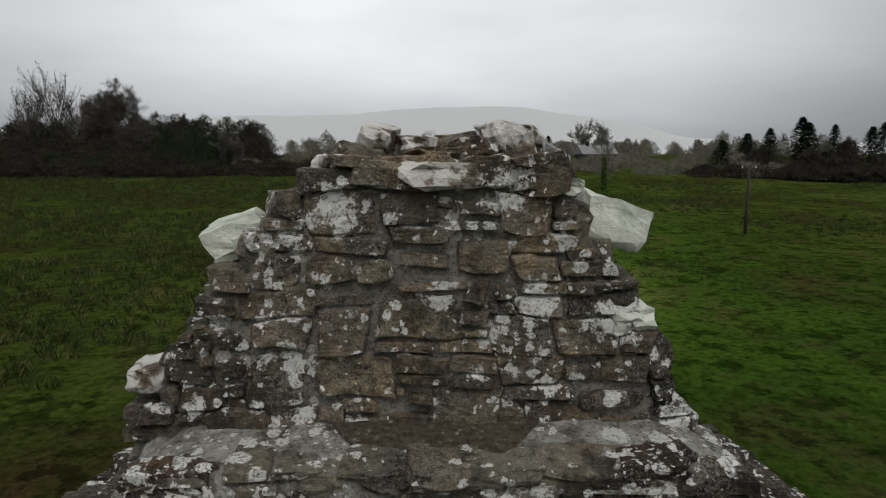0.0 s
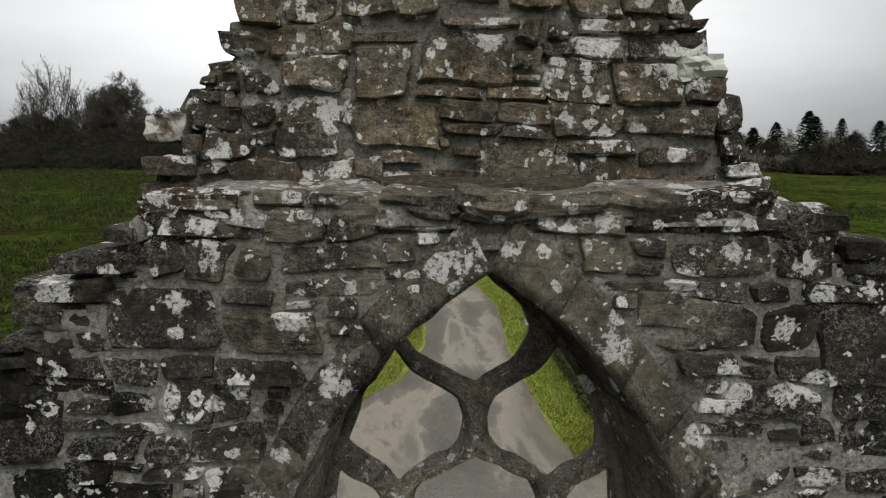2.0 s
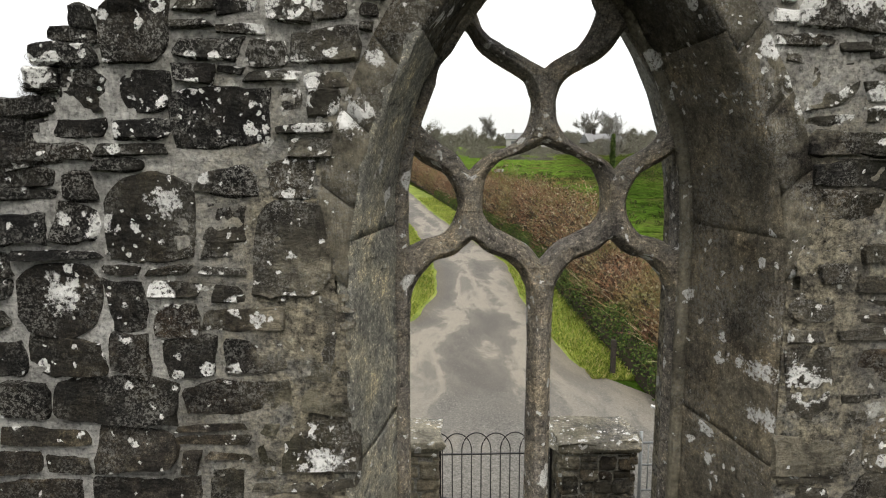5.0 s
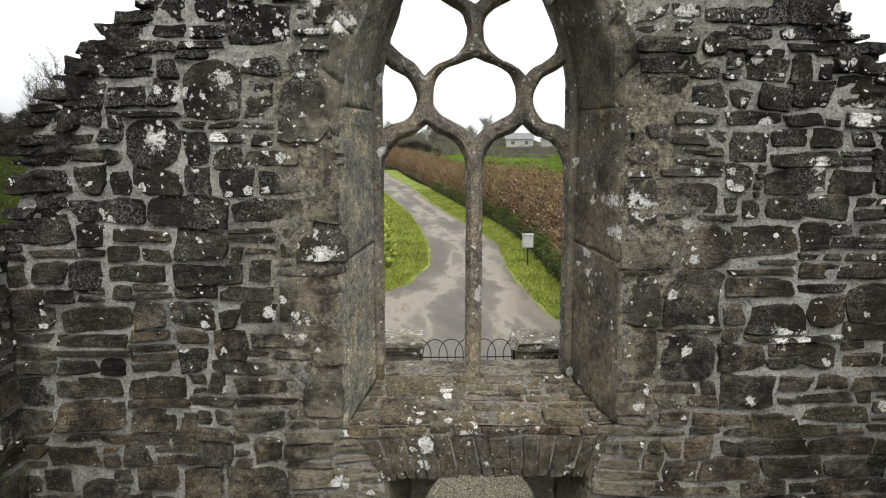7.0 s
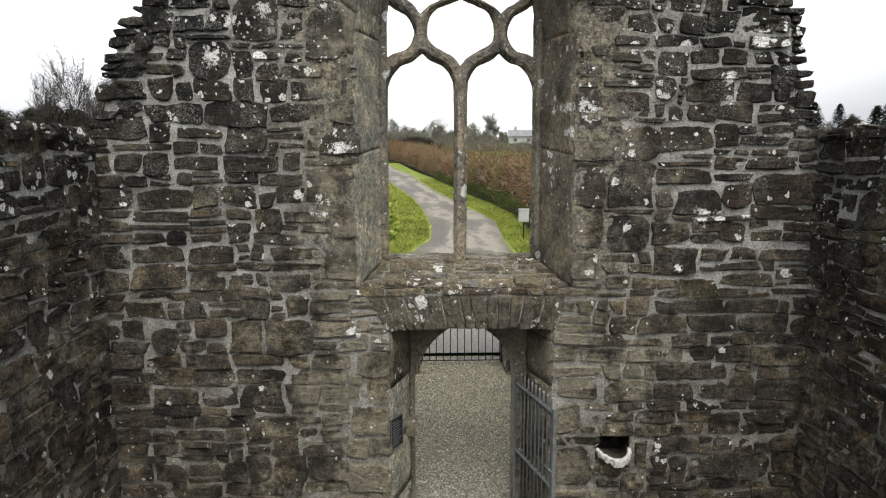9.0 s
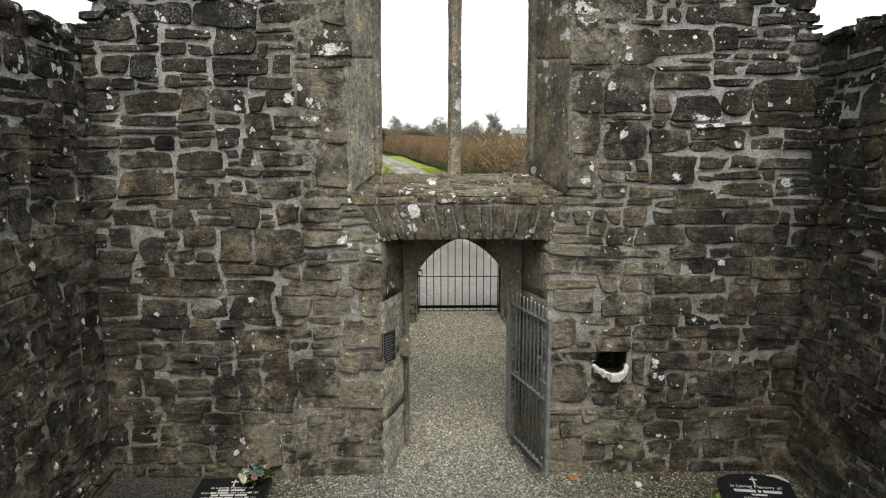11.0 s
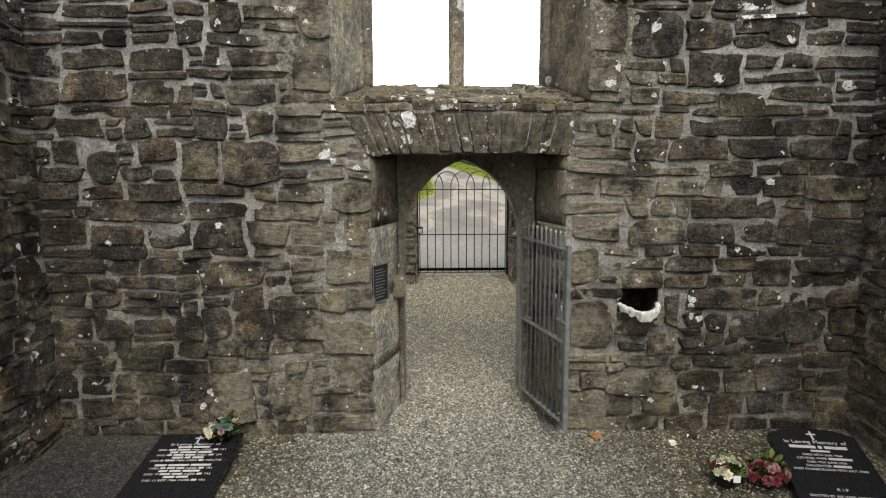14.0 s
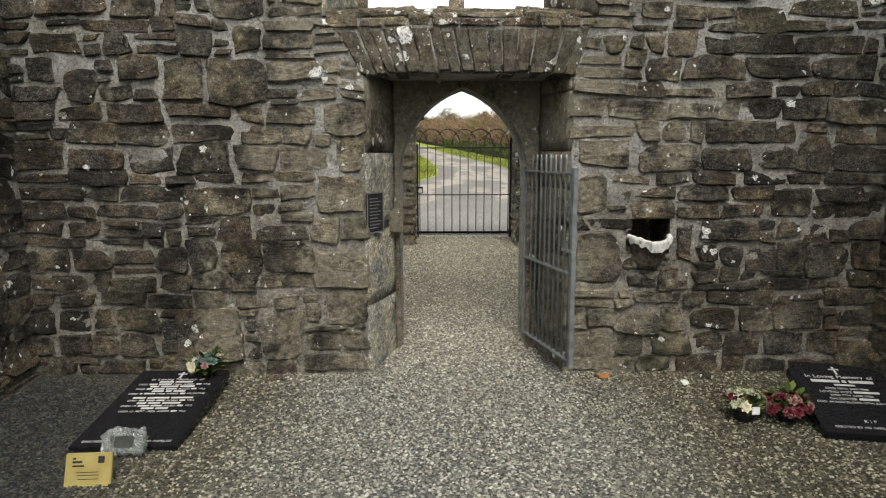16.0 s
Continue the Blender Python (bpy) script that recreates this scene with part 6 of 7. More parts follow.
def bouquet(name, at, label, colours, rng, spread, high, pot):
    """Silk flowers: a pot, stems, leaves and petalled heads."""
    thing = empty(name, at, label, "flowers", "grave flowers")
    if pot:
        v, f = [], []
        for k, (r, z) in enumerate(((0.045, 0.0), (0.065, 0.03), (0.075, 0.075), (0.066, 0.075), (0.05, 0.06))):
            for i in range(14):
                w = 2 * math.pi * i / 14
                v.append((r * math.cos(w), r * math.sin(w), z))
        for k in range(4):
            for i in range(14):
                f.append((k * 14 + i, k * 14 + (i + 1) % 14, (k + 1) * 14 + (i + 1) % 14, (k + 1) * 14 + i))
        mesh_ob("pot", v, f, M_IRON, thing, smooth=True)
    leaves = Soup()
    for k in range(90):
        w, e = rng.uniform(0, 6.28), rng.uniform(0.1, 1.2)
        d = Vector((math.cos(w) * math.cos(e), math.sin(w) * math.cos(e), math.sin(e)))
        r0, ln = rng.uniform(0.2, 0.8) * spread, rng.uniform(0.04, 0.075)
        c = d * r0 + Vector((0, 0, high * 0.4))
        s = d.cross(Vector((0, 0, 1))).normalized() * ln * 0.28
        tip = c + d * ln + Vector((0, 0, rng.uniform(-0.02, 0.01)))
        leaves.add([c, c + d * ln * 0.5 + s + Vector((0, 0, 0.006)), tip, c + d * ln * 0.5 - s + Vector((0, 0, 0.006))], [(0, 1, 2, 3)])
    leaves.ob("leaves", M_IVY, thing)
    for k, (mat, n) in enumerate(colours):
        for j in range(n):
            w, e = rng.uniform(0, 6.28), rng.uniform(0.35, 1.4)
            c = Vector((math.cos(w) * math.cos(e) * spread, math.sin(w) * math.cos(e) * spread, high * 0.45 + math.sin(e) * high * 0.6))
            fl = Soup()
            r = rng.uniform(0.022, 0.036)
            out = Vector((c.x, c.y, c.z - high * 0.3)).normalized()
            a = out.orthogonal().normalized()
            b2 = out.cross(a)
            for ring, (rr, lift, m) in enumerate(((1.0, 0.2, 7), (0.65, 0.55, 6), (0.3, 0.75, 5))):
                for i in range(m):
                    w1 = 2 * math.pi * (i + 0.3 * ring) / m
                    w0, w2 = w1 - 0.55, w1 + 0.55
                    f3 = lambda ww, q, lf: c + (a * math.cos(ww) + b2 * math.sin(ww)) * r * q * rr + out * r * lf
                    fl.add([c, f3(w0, 0.75, lift), f3(w1, 1.1, lift * 1.1), f3(w2, 0.75, lift)], [(0, 1, 2, 3)])
            fl.ob("flower", mat, thing)
            tube("stem", [(c.x * 0.15, c.y * 0.15, 0.015), (c.x * 0.55, c.y * 0.55, c.z * 0.6), tuple(c)], 0.0025, M_IVY, thing, 5)
    return thing


def tint(name, a, b):
    return simple(name, [(0.3, a), (0.7, b)], 30.0, 0.7, bump_d=0.0)


M_CREAM = tint("cream_petals", (0.55, 0.50, 0.36), (0.70, 0.66, 0.52))
M_PINK = tint("faded_pink_petals", (0.20, 0.095, 0.095), (0.33, 0.19, 0.175))
M_RED = tint("dark_red_petals", (0.085, 0.010, 0.016), (0.17, 0.025, 0.035))
M_TEAL = tint("teal_leaves", (0.06, 0.11, 0.09), (0.12, 0.19, 0.16))
M_SAGE = tint("pale_sage_petals", (0.22, 0.25, 0.15), (0.42, 0.44, 0.30))
rng_fl = random.Random(3)
bouquet("bouquet", (-1.775, -0.29, 0.10), "faded bouquet of cream and pink flowers on a black slab", [(M_CREAM, 9), (M_PINK, 5), (M_TEAL, 26)], rng_fl, 0.135, 0.14, False)
bouquet("potted_flowers", (1.62, -0.80, 0.0), "pot of cream and dark red silk flowers with green leaves", [(M_SAGE, 20), (M_CREAM, 6), (M_RED, 5)], rng_fl, 0.125, 0.17, True)
bouquet("potted_flowers", (1.88, -0.82, 0.0), "pot of dark red and faded pink silk flowers", [(M_RED, 18), (M_PINK, 16)], rng_fl, 0.165, 0.15, True)
card = empty("gift_card", (1.62, -0.93, 0.09), "small white card tucked among silk flowers", "card")
part("card", box_bm(-0.022, -0.002, 0.0, 0.022, 0.002, 0.045), M_WHITE, card)


def gold_plaque():
    thing = new("memorial_plaque")
    thing.matrix_basis = pose(-1.945, -1.53, -0.01, -22, 0, 4)
    tagged(thing, label="small gilt memorial plaque propped on the gravel", category="plaque")
    part("plate", box_bm(-0.11, -0.012, 0.0, 0.11, 0.012, 0.165, 0.004), M_GOLD, thing)
    for z, x0, x1, h in ((0.135, -0.075, -0.06, 0.008), (0.118, -0.075, -0.03, 0.010), (0.10, -0.075, -0.02, 0.008), (0.072, -0.055, 0.05, 0.003), (0.058, -0.05, 0.055, 0.003), (0.04, -0.045, 0.05, 0.003)):
        part("writing_bar", box_bm(x0, -0.0145, z, x1, -0.0125, z + h), M_IRON, thing)
    part("emblem", box_bm(0.045, -0.0145, 0.115, 0.075, -0.0125, 0.148), M_IRON, thing, "small dark emblem")
    return thing


gold_plaque()


def glass_material():
    m, t, b = mat_new("cut_glass", 0.08)
    b.inputs["Base Color"].default_value = (0.50, 0.55, 0.53, 1)
    b.inputs["Transmission Weight"].default_value = 0.75
    b.inputs["IOR"].default_value = 1.45
    return m


M_GLASS = glass_material()
M_PICTURE = simple("dark_green_print", [(0.35, (0.010, 0.014, 0.011)), (0.7, (0.030, 0.036, 0.028))], 40.0, 0.5, bump_d=0.0)
ornament = new("glass_frame")
ornament.matrix_basis = pose(-1.905, -1.235, 0.050, -34, 0, 3)
tagged(ornament, label="thick cut-glass photo frame leaning on a black slab", category="ornament")
rng_glass = random.Random(14)
for k in range(16):
    w = 2 * math.pi * k / 16
    cx, cz = 0.088 * max(-1, min(1, 1.3 * math.cos(w))), 0.034 + 0.050 * max(-1, min(1, 1.3 * math.sin(w)))
    boulder("glass_lump", (rng_glass.uniform(0.034, 0.058), 0.042, rng_glass.uniform(0.030, 0.050)), k * 2.3, M_GLASS, ornament, (cx, 0, cz), (rng_glass.uniform(-20, 20), rng_glass.uniform(0, 90), 0), 0.24, 0.75)
part("glass_back", box_bm(-0.085, -0.008, -0.01, 0.085, 0.010, 0.080, 0.004), M_GLASS, ornament)
part("picture", box_bm(-0.050, -0.014, 0.004, 0.050, -0.009, 0.064), M_PICTURE, ornament, "dark blank picture panel")


def stoup():
    """A half-round stone bowl that projects from a niche."""
    thing = empty("holy_water_stoup", (1.255, 0.0, 0.80), "worn stone water stoup with a whitened rim in a wall niche", "stoup")
    rows = ((-0.02, 0.035), (-0.012, 0.062), (0.03, 0.088), (0.09, 0.112), (0.15, 0.134), (0.195, 0.149), (0.222, 0.150), (0.226, 0.128), (0.19, 0.105), (0.14, 0.07))
    v, f, n = [], [], 18
    for z, r in rows:
        for i in range(n + 1):
            w = math.pi * i / n
            rr = r * (1 + 0.05 * noise.noise((math.cos(w) * 3, z * 18, 3.0)))
            zz = z + (0.016 * noise.noise((w * 3, z * 5, 8.0)) - 0.035 * math.sin(w) ** 2 if z > 0.15 else 0)
            v.append((-rr * math.cos(w), -rr * math.sin(w) * 1.12, zz))
    for k in range(len(rows) - 1):
        for i in range(n):
            f.append((k * (n + 1) + i, k * (n + 1) + i + 1, (k + 1) * (n + 1) + i + 1, (k + 1) * (n + 1) + i))
    f.append(tuple(range(n, -1, -1)))
    mesh_ob("bowl", v, f, M_DRESSED, thing, smooth=True)
    v, f = [], []
    for k, (z, r) in enumerate(((0.200, 0.154), (0.212, 0.157), (0.226, 0.155), (0.234, 0.146), (0.232, 0.126), (0.205, 0.118))):
        for i in range(n * 2 + 1):
            w = math.pi * i / (n * 2)
            rr = r * (1 + 0.05 * noise.noise((math.cos(w) * 3, z * 18, 3.0)))
            drip = 0.045 * noise.noise((w * 4, 1.0, 4.0)) - 0.010 if k == 0 else 0.0
            zz = z + 0.016 * noise.noise((w * 3, z * 5, 8.0)) - 0.035 * math.sin(w) ** 2 + drip - (0.03 * math.sin(w) ** 6 if k == 0 else 0.0)
            v.append((-rr * math.cos(w), -rr * math.sin(w) * 1.12, zz))
    m = n * 2 + 1
    for k in range(5):
        for i in range(m - 1):
            f.append((k * m + i, k * m + i + 1, (k + 1) * m + i + 1, (k + 1) * m + i))
    mesh_ob("rim", v, f, M_LICHEN, thing, "white crusted rim", True)
    return thing


stoup()


def wall_sign():
    """A small black notice on the splayed reveal."""
    m = Matrix.Translation((-0.695, 0.075, 1.04)) @ Euler((0, 0, radians(58))).to_matrix().to_4x4()
    thing = new("notice_plate")
    thing.matrix_basis = m
    tagged(thing, label="small black notice plate with pale border on stone", category="sign")
    part("plate", box_bm(-0.095, -0.030, 0.0, 0.095, -0.018, 0.285, 0.005), M_IRON, thing)
    for x0, z0, x1, z1 in ((-0.095, 0.0, -0.087, 0.285), (0.087, 0.0, 0.095, 0.285), (-0.087, 0.0, 0.087, 0.008), (-0.087, 0.277, 0.087, 0.285)):
        part("border", box_bm(x0, -0.034, z0, x1, -0.0305, z1), M_GALV, thing)
    for k in range(10):
        part("writing_bar", box_bm(-0.065, -0.0325, 0.032 + 0.023 * k, 0.03 + 0.035 * ((k * 7) % 3) / 2, -0.0305, 0.039 + 0.023 * k), M_GALV, thing)


wall_sign()


def leaf_gate():
    """The galvanised gate leaf that stands open in the doorway."""
    hinge, free = Vector((0.455, 0.53, 0.16)), Vector((0.672, -0.26, 0.13))
    d = free - hinge
    length = math.hypot(d.x, d.y)
    thing = new("metal_gate")
    thing.matrix_basis = Matrix.Translation(hinge) @ Euler((0, 0, math.atan2(d.y, d.x))).to_matrix().to_4x4()
    tagged(thing, label="open galvanised steel bar gate in the doorway", category="gate")
    part("hinge_stile", box_bm(-0.012, -0.014, 0.0, 0.016, 0.014, 1.33, 0.002), M_GALV, thing)
    part("free_stile", box_bm(length - 0.026, -0.016, -0.02, length + 0.008, 0.016, 1.34, 0.002), M_GALV, thing)
    for z in (0.02, 0.625, 1.295):
        part("rail", box_bm(0.016, -0.018, z, length - 0.026, 0.018, z + 0.014, 0.002), M_GALV, thing)
    n = 10
    for k in range(n):
        x = 0.05 + (length - 0.11) * k / (n - 1)
        v, f = tube_data([(x, 0, -0.012), (x, 0, 1.40), (x, 0, 1.425)], 0.0085, 8)
        mesh_ob("bar", v, f, M_GALV, thing, smooth=True)
    part("latch", box_bm(length - 0.12, -0.032, 0.78, length + 0.02, -0.018, 0.80, 0.003), M_GALV, thing)
    part("latch_plate", box_bm(length - 0.075, -0.030, 0.76, length - 0.045, -0.018, 0.86, 0.003), M_GALV, thing)
    tube("hinge_pin", [(-0.02, 0, 0.25), (-0.02, 0, 0.33)], 0.014, M_GALV, thing)
    tube("hinge_pin", [(-0.02, 0, 1.05), (-0.02, 0, 1.13)], 0.014, M_GALV, thing)


leaf_gate()
boulder_spots = [(-1.37, -0.12, 0.10, 0.05, M_SILL, "tan loose stone"), (-1.28, -0.10, 0.07, 0.04, M_CAP, "pale loose stone"), (1.66, -0.13, 0.09, 0.06, M_STONE, "dark loose stone"), (1.48, -0.22, 0.07, 0.04, M_PALE, "pale loose stone"), (2.66, -0.25, 0.16, 0.10, M_PALE, "pale loose stone")]
for k, (x, y, w, h, mt, words) in enumerate(boulder_spots):
    ob = boulder("loose_stone", (w, w * 0.7, h), 2.0 + 3 * k, mt, None, (x, y, h * 0.35), (0, 0, 30 * k), 0.16, 0.55)
    tagged(ob, label=words + " lying on gravel at the wall foot", category="stone", group="loose stones on the gravel")
M_LEAF = tint("dead_leaf", (0.22, 0.09, 0.03), (0.32, 0.15, 0.05))
leaf_v = [(0.055 * math.cos(w) * (1 + 0.2 * math.sin(5 * w)), 0.035 * math.sin(w), 0.012 + 0.012 * math.cos(2 * w)) for w in [2 * math.pi * k / 16 for k in range(16)]] + [(0, 0, 0.006)]
leaf = mesh_ob("fallen_leaf", leaf_v + [(x, y, z - 0.002) for x, y, z in leaf_v], [(k, (k + 1) % 16, 16) for k in range(16)] + [((k + 1) % 16 + 17, k + 17, 33) for k in range(16)], M_LEAF)
leaf.matrix_basis = pose(0.93, -0.12, 0.035, 8, 0, 20)
tagged(leaf, label="curled orange-brown dead leaf on gravel", category="leaf")

# ---- outside the doorway ----


def bow_gate():
    """The black iron entrance gate with bow tops."""
    x0, x1, y = -0.49, 0.755, 4.18
    thing = empty("iron_gate", (0, y, 0.0), "closed black iron gate with interlaced bow tops", "gate")
    n = 12
    xs = [x0 + 0.03 + (x1 - x0 - 0.06) * k / (n - 1) for k in range(n)]
    for x in xs:
        tube("bar", [(x, 0, 0.49), (x, 0, 1.70)], 0.0065, M_IRON, thing, 6)
    gap = xs[1] - xs[0]
    for k in range(-2, n, 2):
        mid, r = xs[0] + (k + 1.5) * gap, 1.5 * gap
        lift = 0.007 * (1 if k % 4 else -1)
        pts = [(mid - r * math.cos(w), lift, 1.69 + 0.205 * math.sin(w)) for w in [math.pi * i / 20 for i in range(21)]]
        tube("bow", [p for p in pts if x0 <= p[0] <= x1], 0.0065, M_IRON, thing, 6)
    for z in (0.50, 1.03, 1.65):
        part("rail", box_bm(x0, -0.012, z - 0.006, x1, 0.012, z + 0.006), M_IRON, thing)
    part("hinge_stile", box_bm(x1 - 0.018, -0.016, 0.46, x1 + 0.012, 0.016, 1.78, 0.003), M_IRON, thing)
    part("free_stile", box_bm(x0 - 0.008, -0.014, 0.46, x0 + 0.014, 0.014, 1.70, 0.003), M_IRON, thing)
    part("latch_box", box_bm(x0 - 0.02, -0.03, 1.05, x0 + 0.075, 0.02, 1.14, 0.004), M_IRON, thing)
    part("latch_face", box_bm(x0 + 0.015, -0.034, 1.06, x0 + 0.065, -0.031, 1.115), M_WHITE, thing, "pale latch plate")


bow_gate()


def gate_pier(x0, x1, y0, y1, seed, label):
    base, top = ground_z(0, y0) - 0.15, 1.86
    thing = empty("gate_pier", ((x0 + x1) / 2, (y0 + y1) / 2, 0), label, "pier", "gate piers")
    cx, cy = (x0 + x1) / 2, (y0 + y1) / 2
    part("core", box_bm(x0 - cx + 0.015, y0 - cy + 0.015, base, x1 - cx - 0.015, y1 - cy - 0.015, top), M_MORTAR, thing)
    rng = random.Random(seed)
    sizes = lambda a, z: ((3, 4, 5, 6), (4, 5, 6, 8))
    for face in range(4):
        wide = x1 - x0 if face % 2 == 0 else y1 - y0
        put = (lambda a, o, z: (a - cx + x0, y0 - cy - o + 0.012, z), lambda a, o, z: (x1 - cx + o - 0.012, a + y0 - cy, z), lambda a, o, z: (x1 - cx - a, y1 - cy + o - 0.012, z), lambda a, o, z: (x0 - cx - o + 0.012, y1 - cy - a, z))[face]
        rects = pack(0, wide, base, top, lambda a, z: True, sizes, rng)
        for a, z, w, h in rects:
            verts, faces = stone_data([(a + 0.008, z + 0.008), (a + w - 0.008, z + 0.008), (a + w - 0.008, z + h - 0.008), (a + 0.008, z + h - 0.008)], 0.05, rng.uniform(0.012, 0.03), rng)
            mesh_ob("stone", [put(*v) for v in verts], faces, M_STONE, thing, smooth=True)
    boulder("capstone", (x1 - x0 + 0.10, y1 - y0 + 0.10, 0.12), seed, M_CAP, thing, (0, 0, top + 0.035), (0, 0, 0), 0.10, 0.86)


gate_pier(-1.12, -0.515, 3.86, 4.42, 13, "square rubble gate pier with a pale lichened cap")
gate_pier(0.785, 1.58, 3.80, 4.40, 17, "broad rubble gate pier with a pale lichened cap")


def kissing_gate():
    thing = empty("kissing_gate", (2.44, 5.45, ground_z(2.4, 5.45)), "galvanised steel kissing gate with white top rails", "gate")
    for x, y, h in ((-0.32, -0.30, 0.95), (0.30, -0.30, 0.95), (0.35, 0.45, 1.0), (0.02, 0.05, 0.95)):
        tube("post", [(x, y, -0.2), (x, y, h)], 0.024, M_GALV, thing)
    for z in (0.15, 0.5, 0.80):
        tube("rail", [(-0.32, -0.30, z), (0.30, -0.30, z)], 0.014, M_GALV, thing)
        tube("rail", [(0.30, -0.30, z), (0.35, 0.45, z)], 0.014, M_GALV, thing)
    for k in range(5):
        x = -0.22 + 0.105 * k
        tube("bar", [(x, -0.30, 0.15), (x, -0.30, 0.80)], 0.008, M_GALV, thing, 6)
    tube("top_rail", [(0.02, 0.05, 0.96), (0.32, -0.28, 0.92)], 0.022, M_WHITE, thing, label="white painted top rail")
    tube("top_rail", [(0.06, 0.42, 1.0), (0.36, 0.10, 0.96)], 0.022, M_WHITE, thing, label="white painted top rail")


kissing_gate()
marker = empty("marker_post", (3.09, 9.58, ground_z(3, 9.6)), "short black timber marker post on the verge", "post")
part("post", box_bm(-0.045, -0.045, -0.2, 0.045, 0.045, 0.74, 0.006), M_TIMBER, marker)
meter = empty("meter_cabinet", (2.96, 16.5, ground_z(3, 16.5)), "pale grey meter cabinet on a post beside the lane", "cabinet")
part("post", box_bm(-0.025, -0.025, -0.2, 0.025, 0.025, 0.62, 0.005), M_TIMBER, meter)
part("body", box_bm(-0.17, -0.10, 0.58, 0.17, 0.10, 1.02, 0.02), M_BOXGREY, meter)
part("door", box_bm(-0.145, -0.112, 0.605, 0.145, -0.102, 0.985, 0.006), M_BOXGREY, meter)
part("hood", box_bm(-0.185, -0.13, 1.0, 0.185, 0.11, 1.03, 0.008), M_BOXGREY, meter)


def utility_pole(x, y, h):
    z = ground_z(x, y) - 0.3
    thing = empty("utility_pole", (x, y, z), "slim dark timber electricity pole in a field", "pole")
    tube("shaft", [(0, 0, 0), (0, 0, h * 0.5), (0, 0, h + 0.3)], 0.13, M_TIMBER, thing, 8, 0.09)
    part("crossarm", box_bm(-0.55, -0.04, h - 0.02, 0.55, 0.04, h + 0.06), M_TIMBER, thing)
    for k in (-0.48, 0.0, 0.48):
        tube("insulator", [(k, 0, h + 0.06), (k, 0, h + 0.13), (k, 0, h + 0.22)], 0.05, M_BOXGREY, thing, 8, 0.035, "pale insulator")


utility_pole(23.5, 43.0, 5.1)


def house(name, x, y, length, depth, eaves, ridge, turn, wall_mat, label):
    z = ground_z(x, y) - 0.2
    thing = empty(name, (x, y, z), label, "house", "far houses", turn)
    a, b = length / 2, depth / 2
    part("wall", box_bm(-a, -b, -0.5, a, b, eaves), wall_mat, thing)
    v = [(-a - 0.3, -b - 0.35, eaves - 0.1), (a + 0.3, -b - 0.35, eaves - 0.1), (a + 0.3, b + 0.35, eaves - 0.1), (-a - 0.3, b + 0.35, eaves - 0.1), (-a - 0.3, 0, ridge), (a + 0.3, 0, ridge)]
    mesh_ob("roof", v, [(0, 1, 5, 4), (2, 3, 4, 5), (1, 2, 5), (3, 0, 4), (0, 3, 2, 1)], M_HAZEROOF, thing)
    part("chimney", box_bm(-a * 0.5 - 0.4, -0.4, ridge - 0.5, -a * 0.5 + 0.4, 0.4, ridge + 1.1), wall_mat, thing)
    n = max(2, int(length / 3))
    for k in range(n):
        c = -a + length * (k + 0.5) / n
        w = part("window", box_bm(c - 0.55, -b - 0.02, 0.9, c + 0.55, -b + 0.05, 2.0), M_SLATE, thing)
        part("window_frame", box_bm(c - 0.62, -b - 0.04, 0.82, c + 0.62, -b - 0.021, 0.9), M_WHITE, w)


house("house", 31.0, 205.0, 8.5, 6.0, 2.7, 4.7, -8, M_DULLWHITE, "low white farmhouse with a slate roof among trees")
house("farm_shed", 40.5, 200.0, 4.5, 6.0, 2.8, 4.8, 62, M_DULLWHITE, "small white gabled shed beside a farmhouse")
house("barn", 47.0, 168.0, 9.0, 7.0, 2.2, 4.4, 5, M_TIMBER, "long low dark-roofed barn beyond a hedge")
trough = empty("feed_trough", (8.4, 72.5, ground_z(8, 72.5)), "low pale stone feed trough standing in a field", "trough")
part("basin", box_bm(-0.52, -0.25, 0.1, 0.52, 0.25, 0.42, 0.04), M_MORTAR, trough)
for k in (-0.36, 0.36):
    part("foot", box_bm(k - 0.10, -0.2, -0.2, k + 0.10, 0.2, 0.1), M_STONE, trough)

# ---- plants ----


def limb_tree(rng, height, spread, levels=4, lean=0.0, trunk_r=None):
    """Branches as (start, end, r0, r1, level), grown from the foot."""
    out = []

    def grow(p, d, length, r, level):
        steps = 3
        for k in range(steps):
            nd_ = (d + Vector((rng.uniform(-1, 1), rng.uniform(-1, 1), rng.uniform(-0.3, 0.9))) * 0.13).normalized()
            q = p + nd_ * (length / steps)
            r2 = r * 0.82
            out.append((p, q, r, r2, level))
            if level < levels:
                for _ in range(2 if level < 2 else (2 if rng.random() < 0.55 else 1)):
                    w = rng.uniform(0, 6.28)
                    side = nd_.orthogonal().normalized()
                    side = Matrix.Rotation(w, 3, nd_) @ side
                    cd = (nd_ * (1 - spread) + side * spread + Vector((0, 0, 0.18))).normalized()
                    grow(q, cd, length * rng.uniform(0.55, 0.78), r2 * 0.62, level + 1)
            p, d, r = q, nd_, r2

    grow(Vector((0, 0, 0)), Vector((lean, 0, 1)).normalized(), height * 0.5, trunk_r or height * 0.016, 0)
    return out


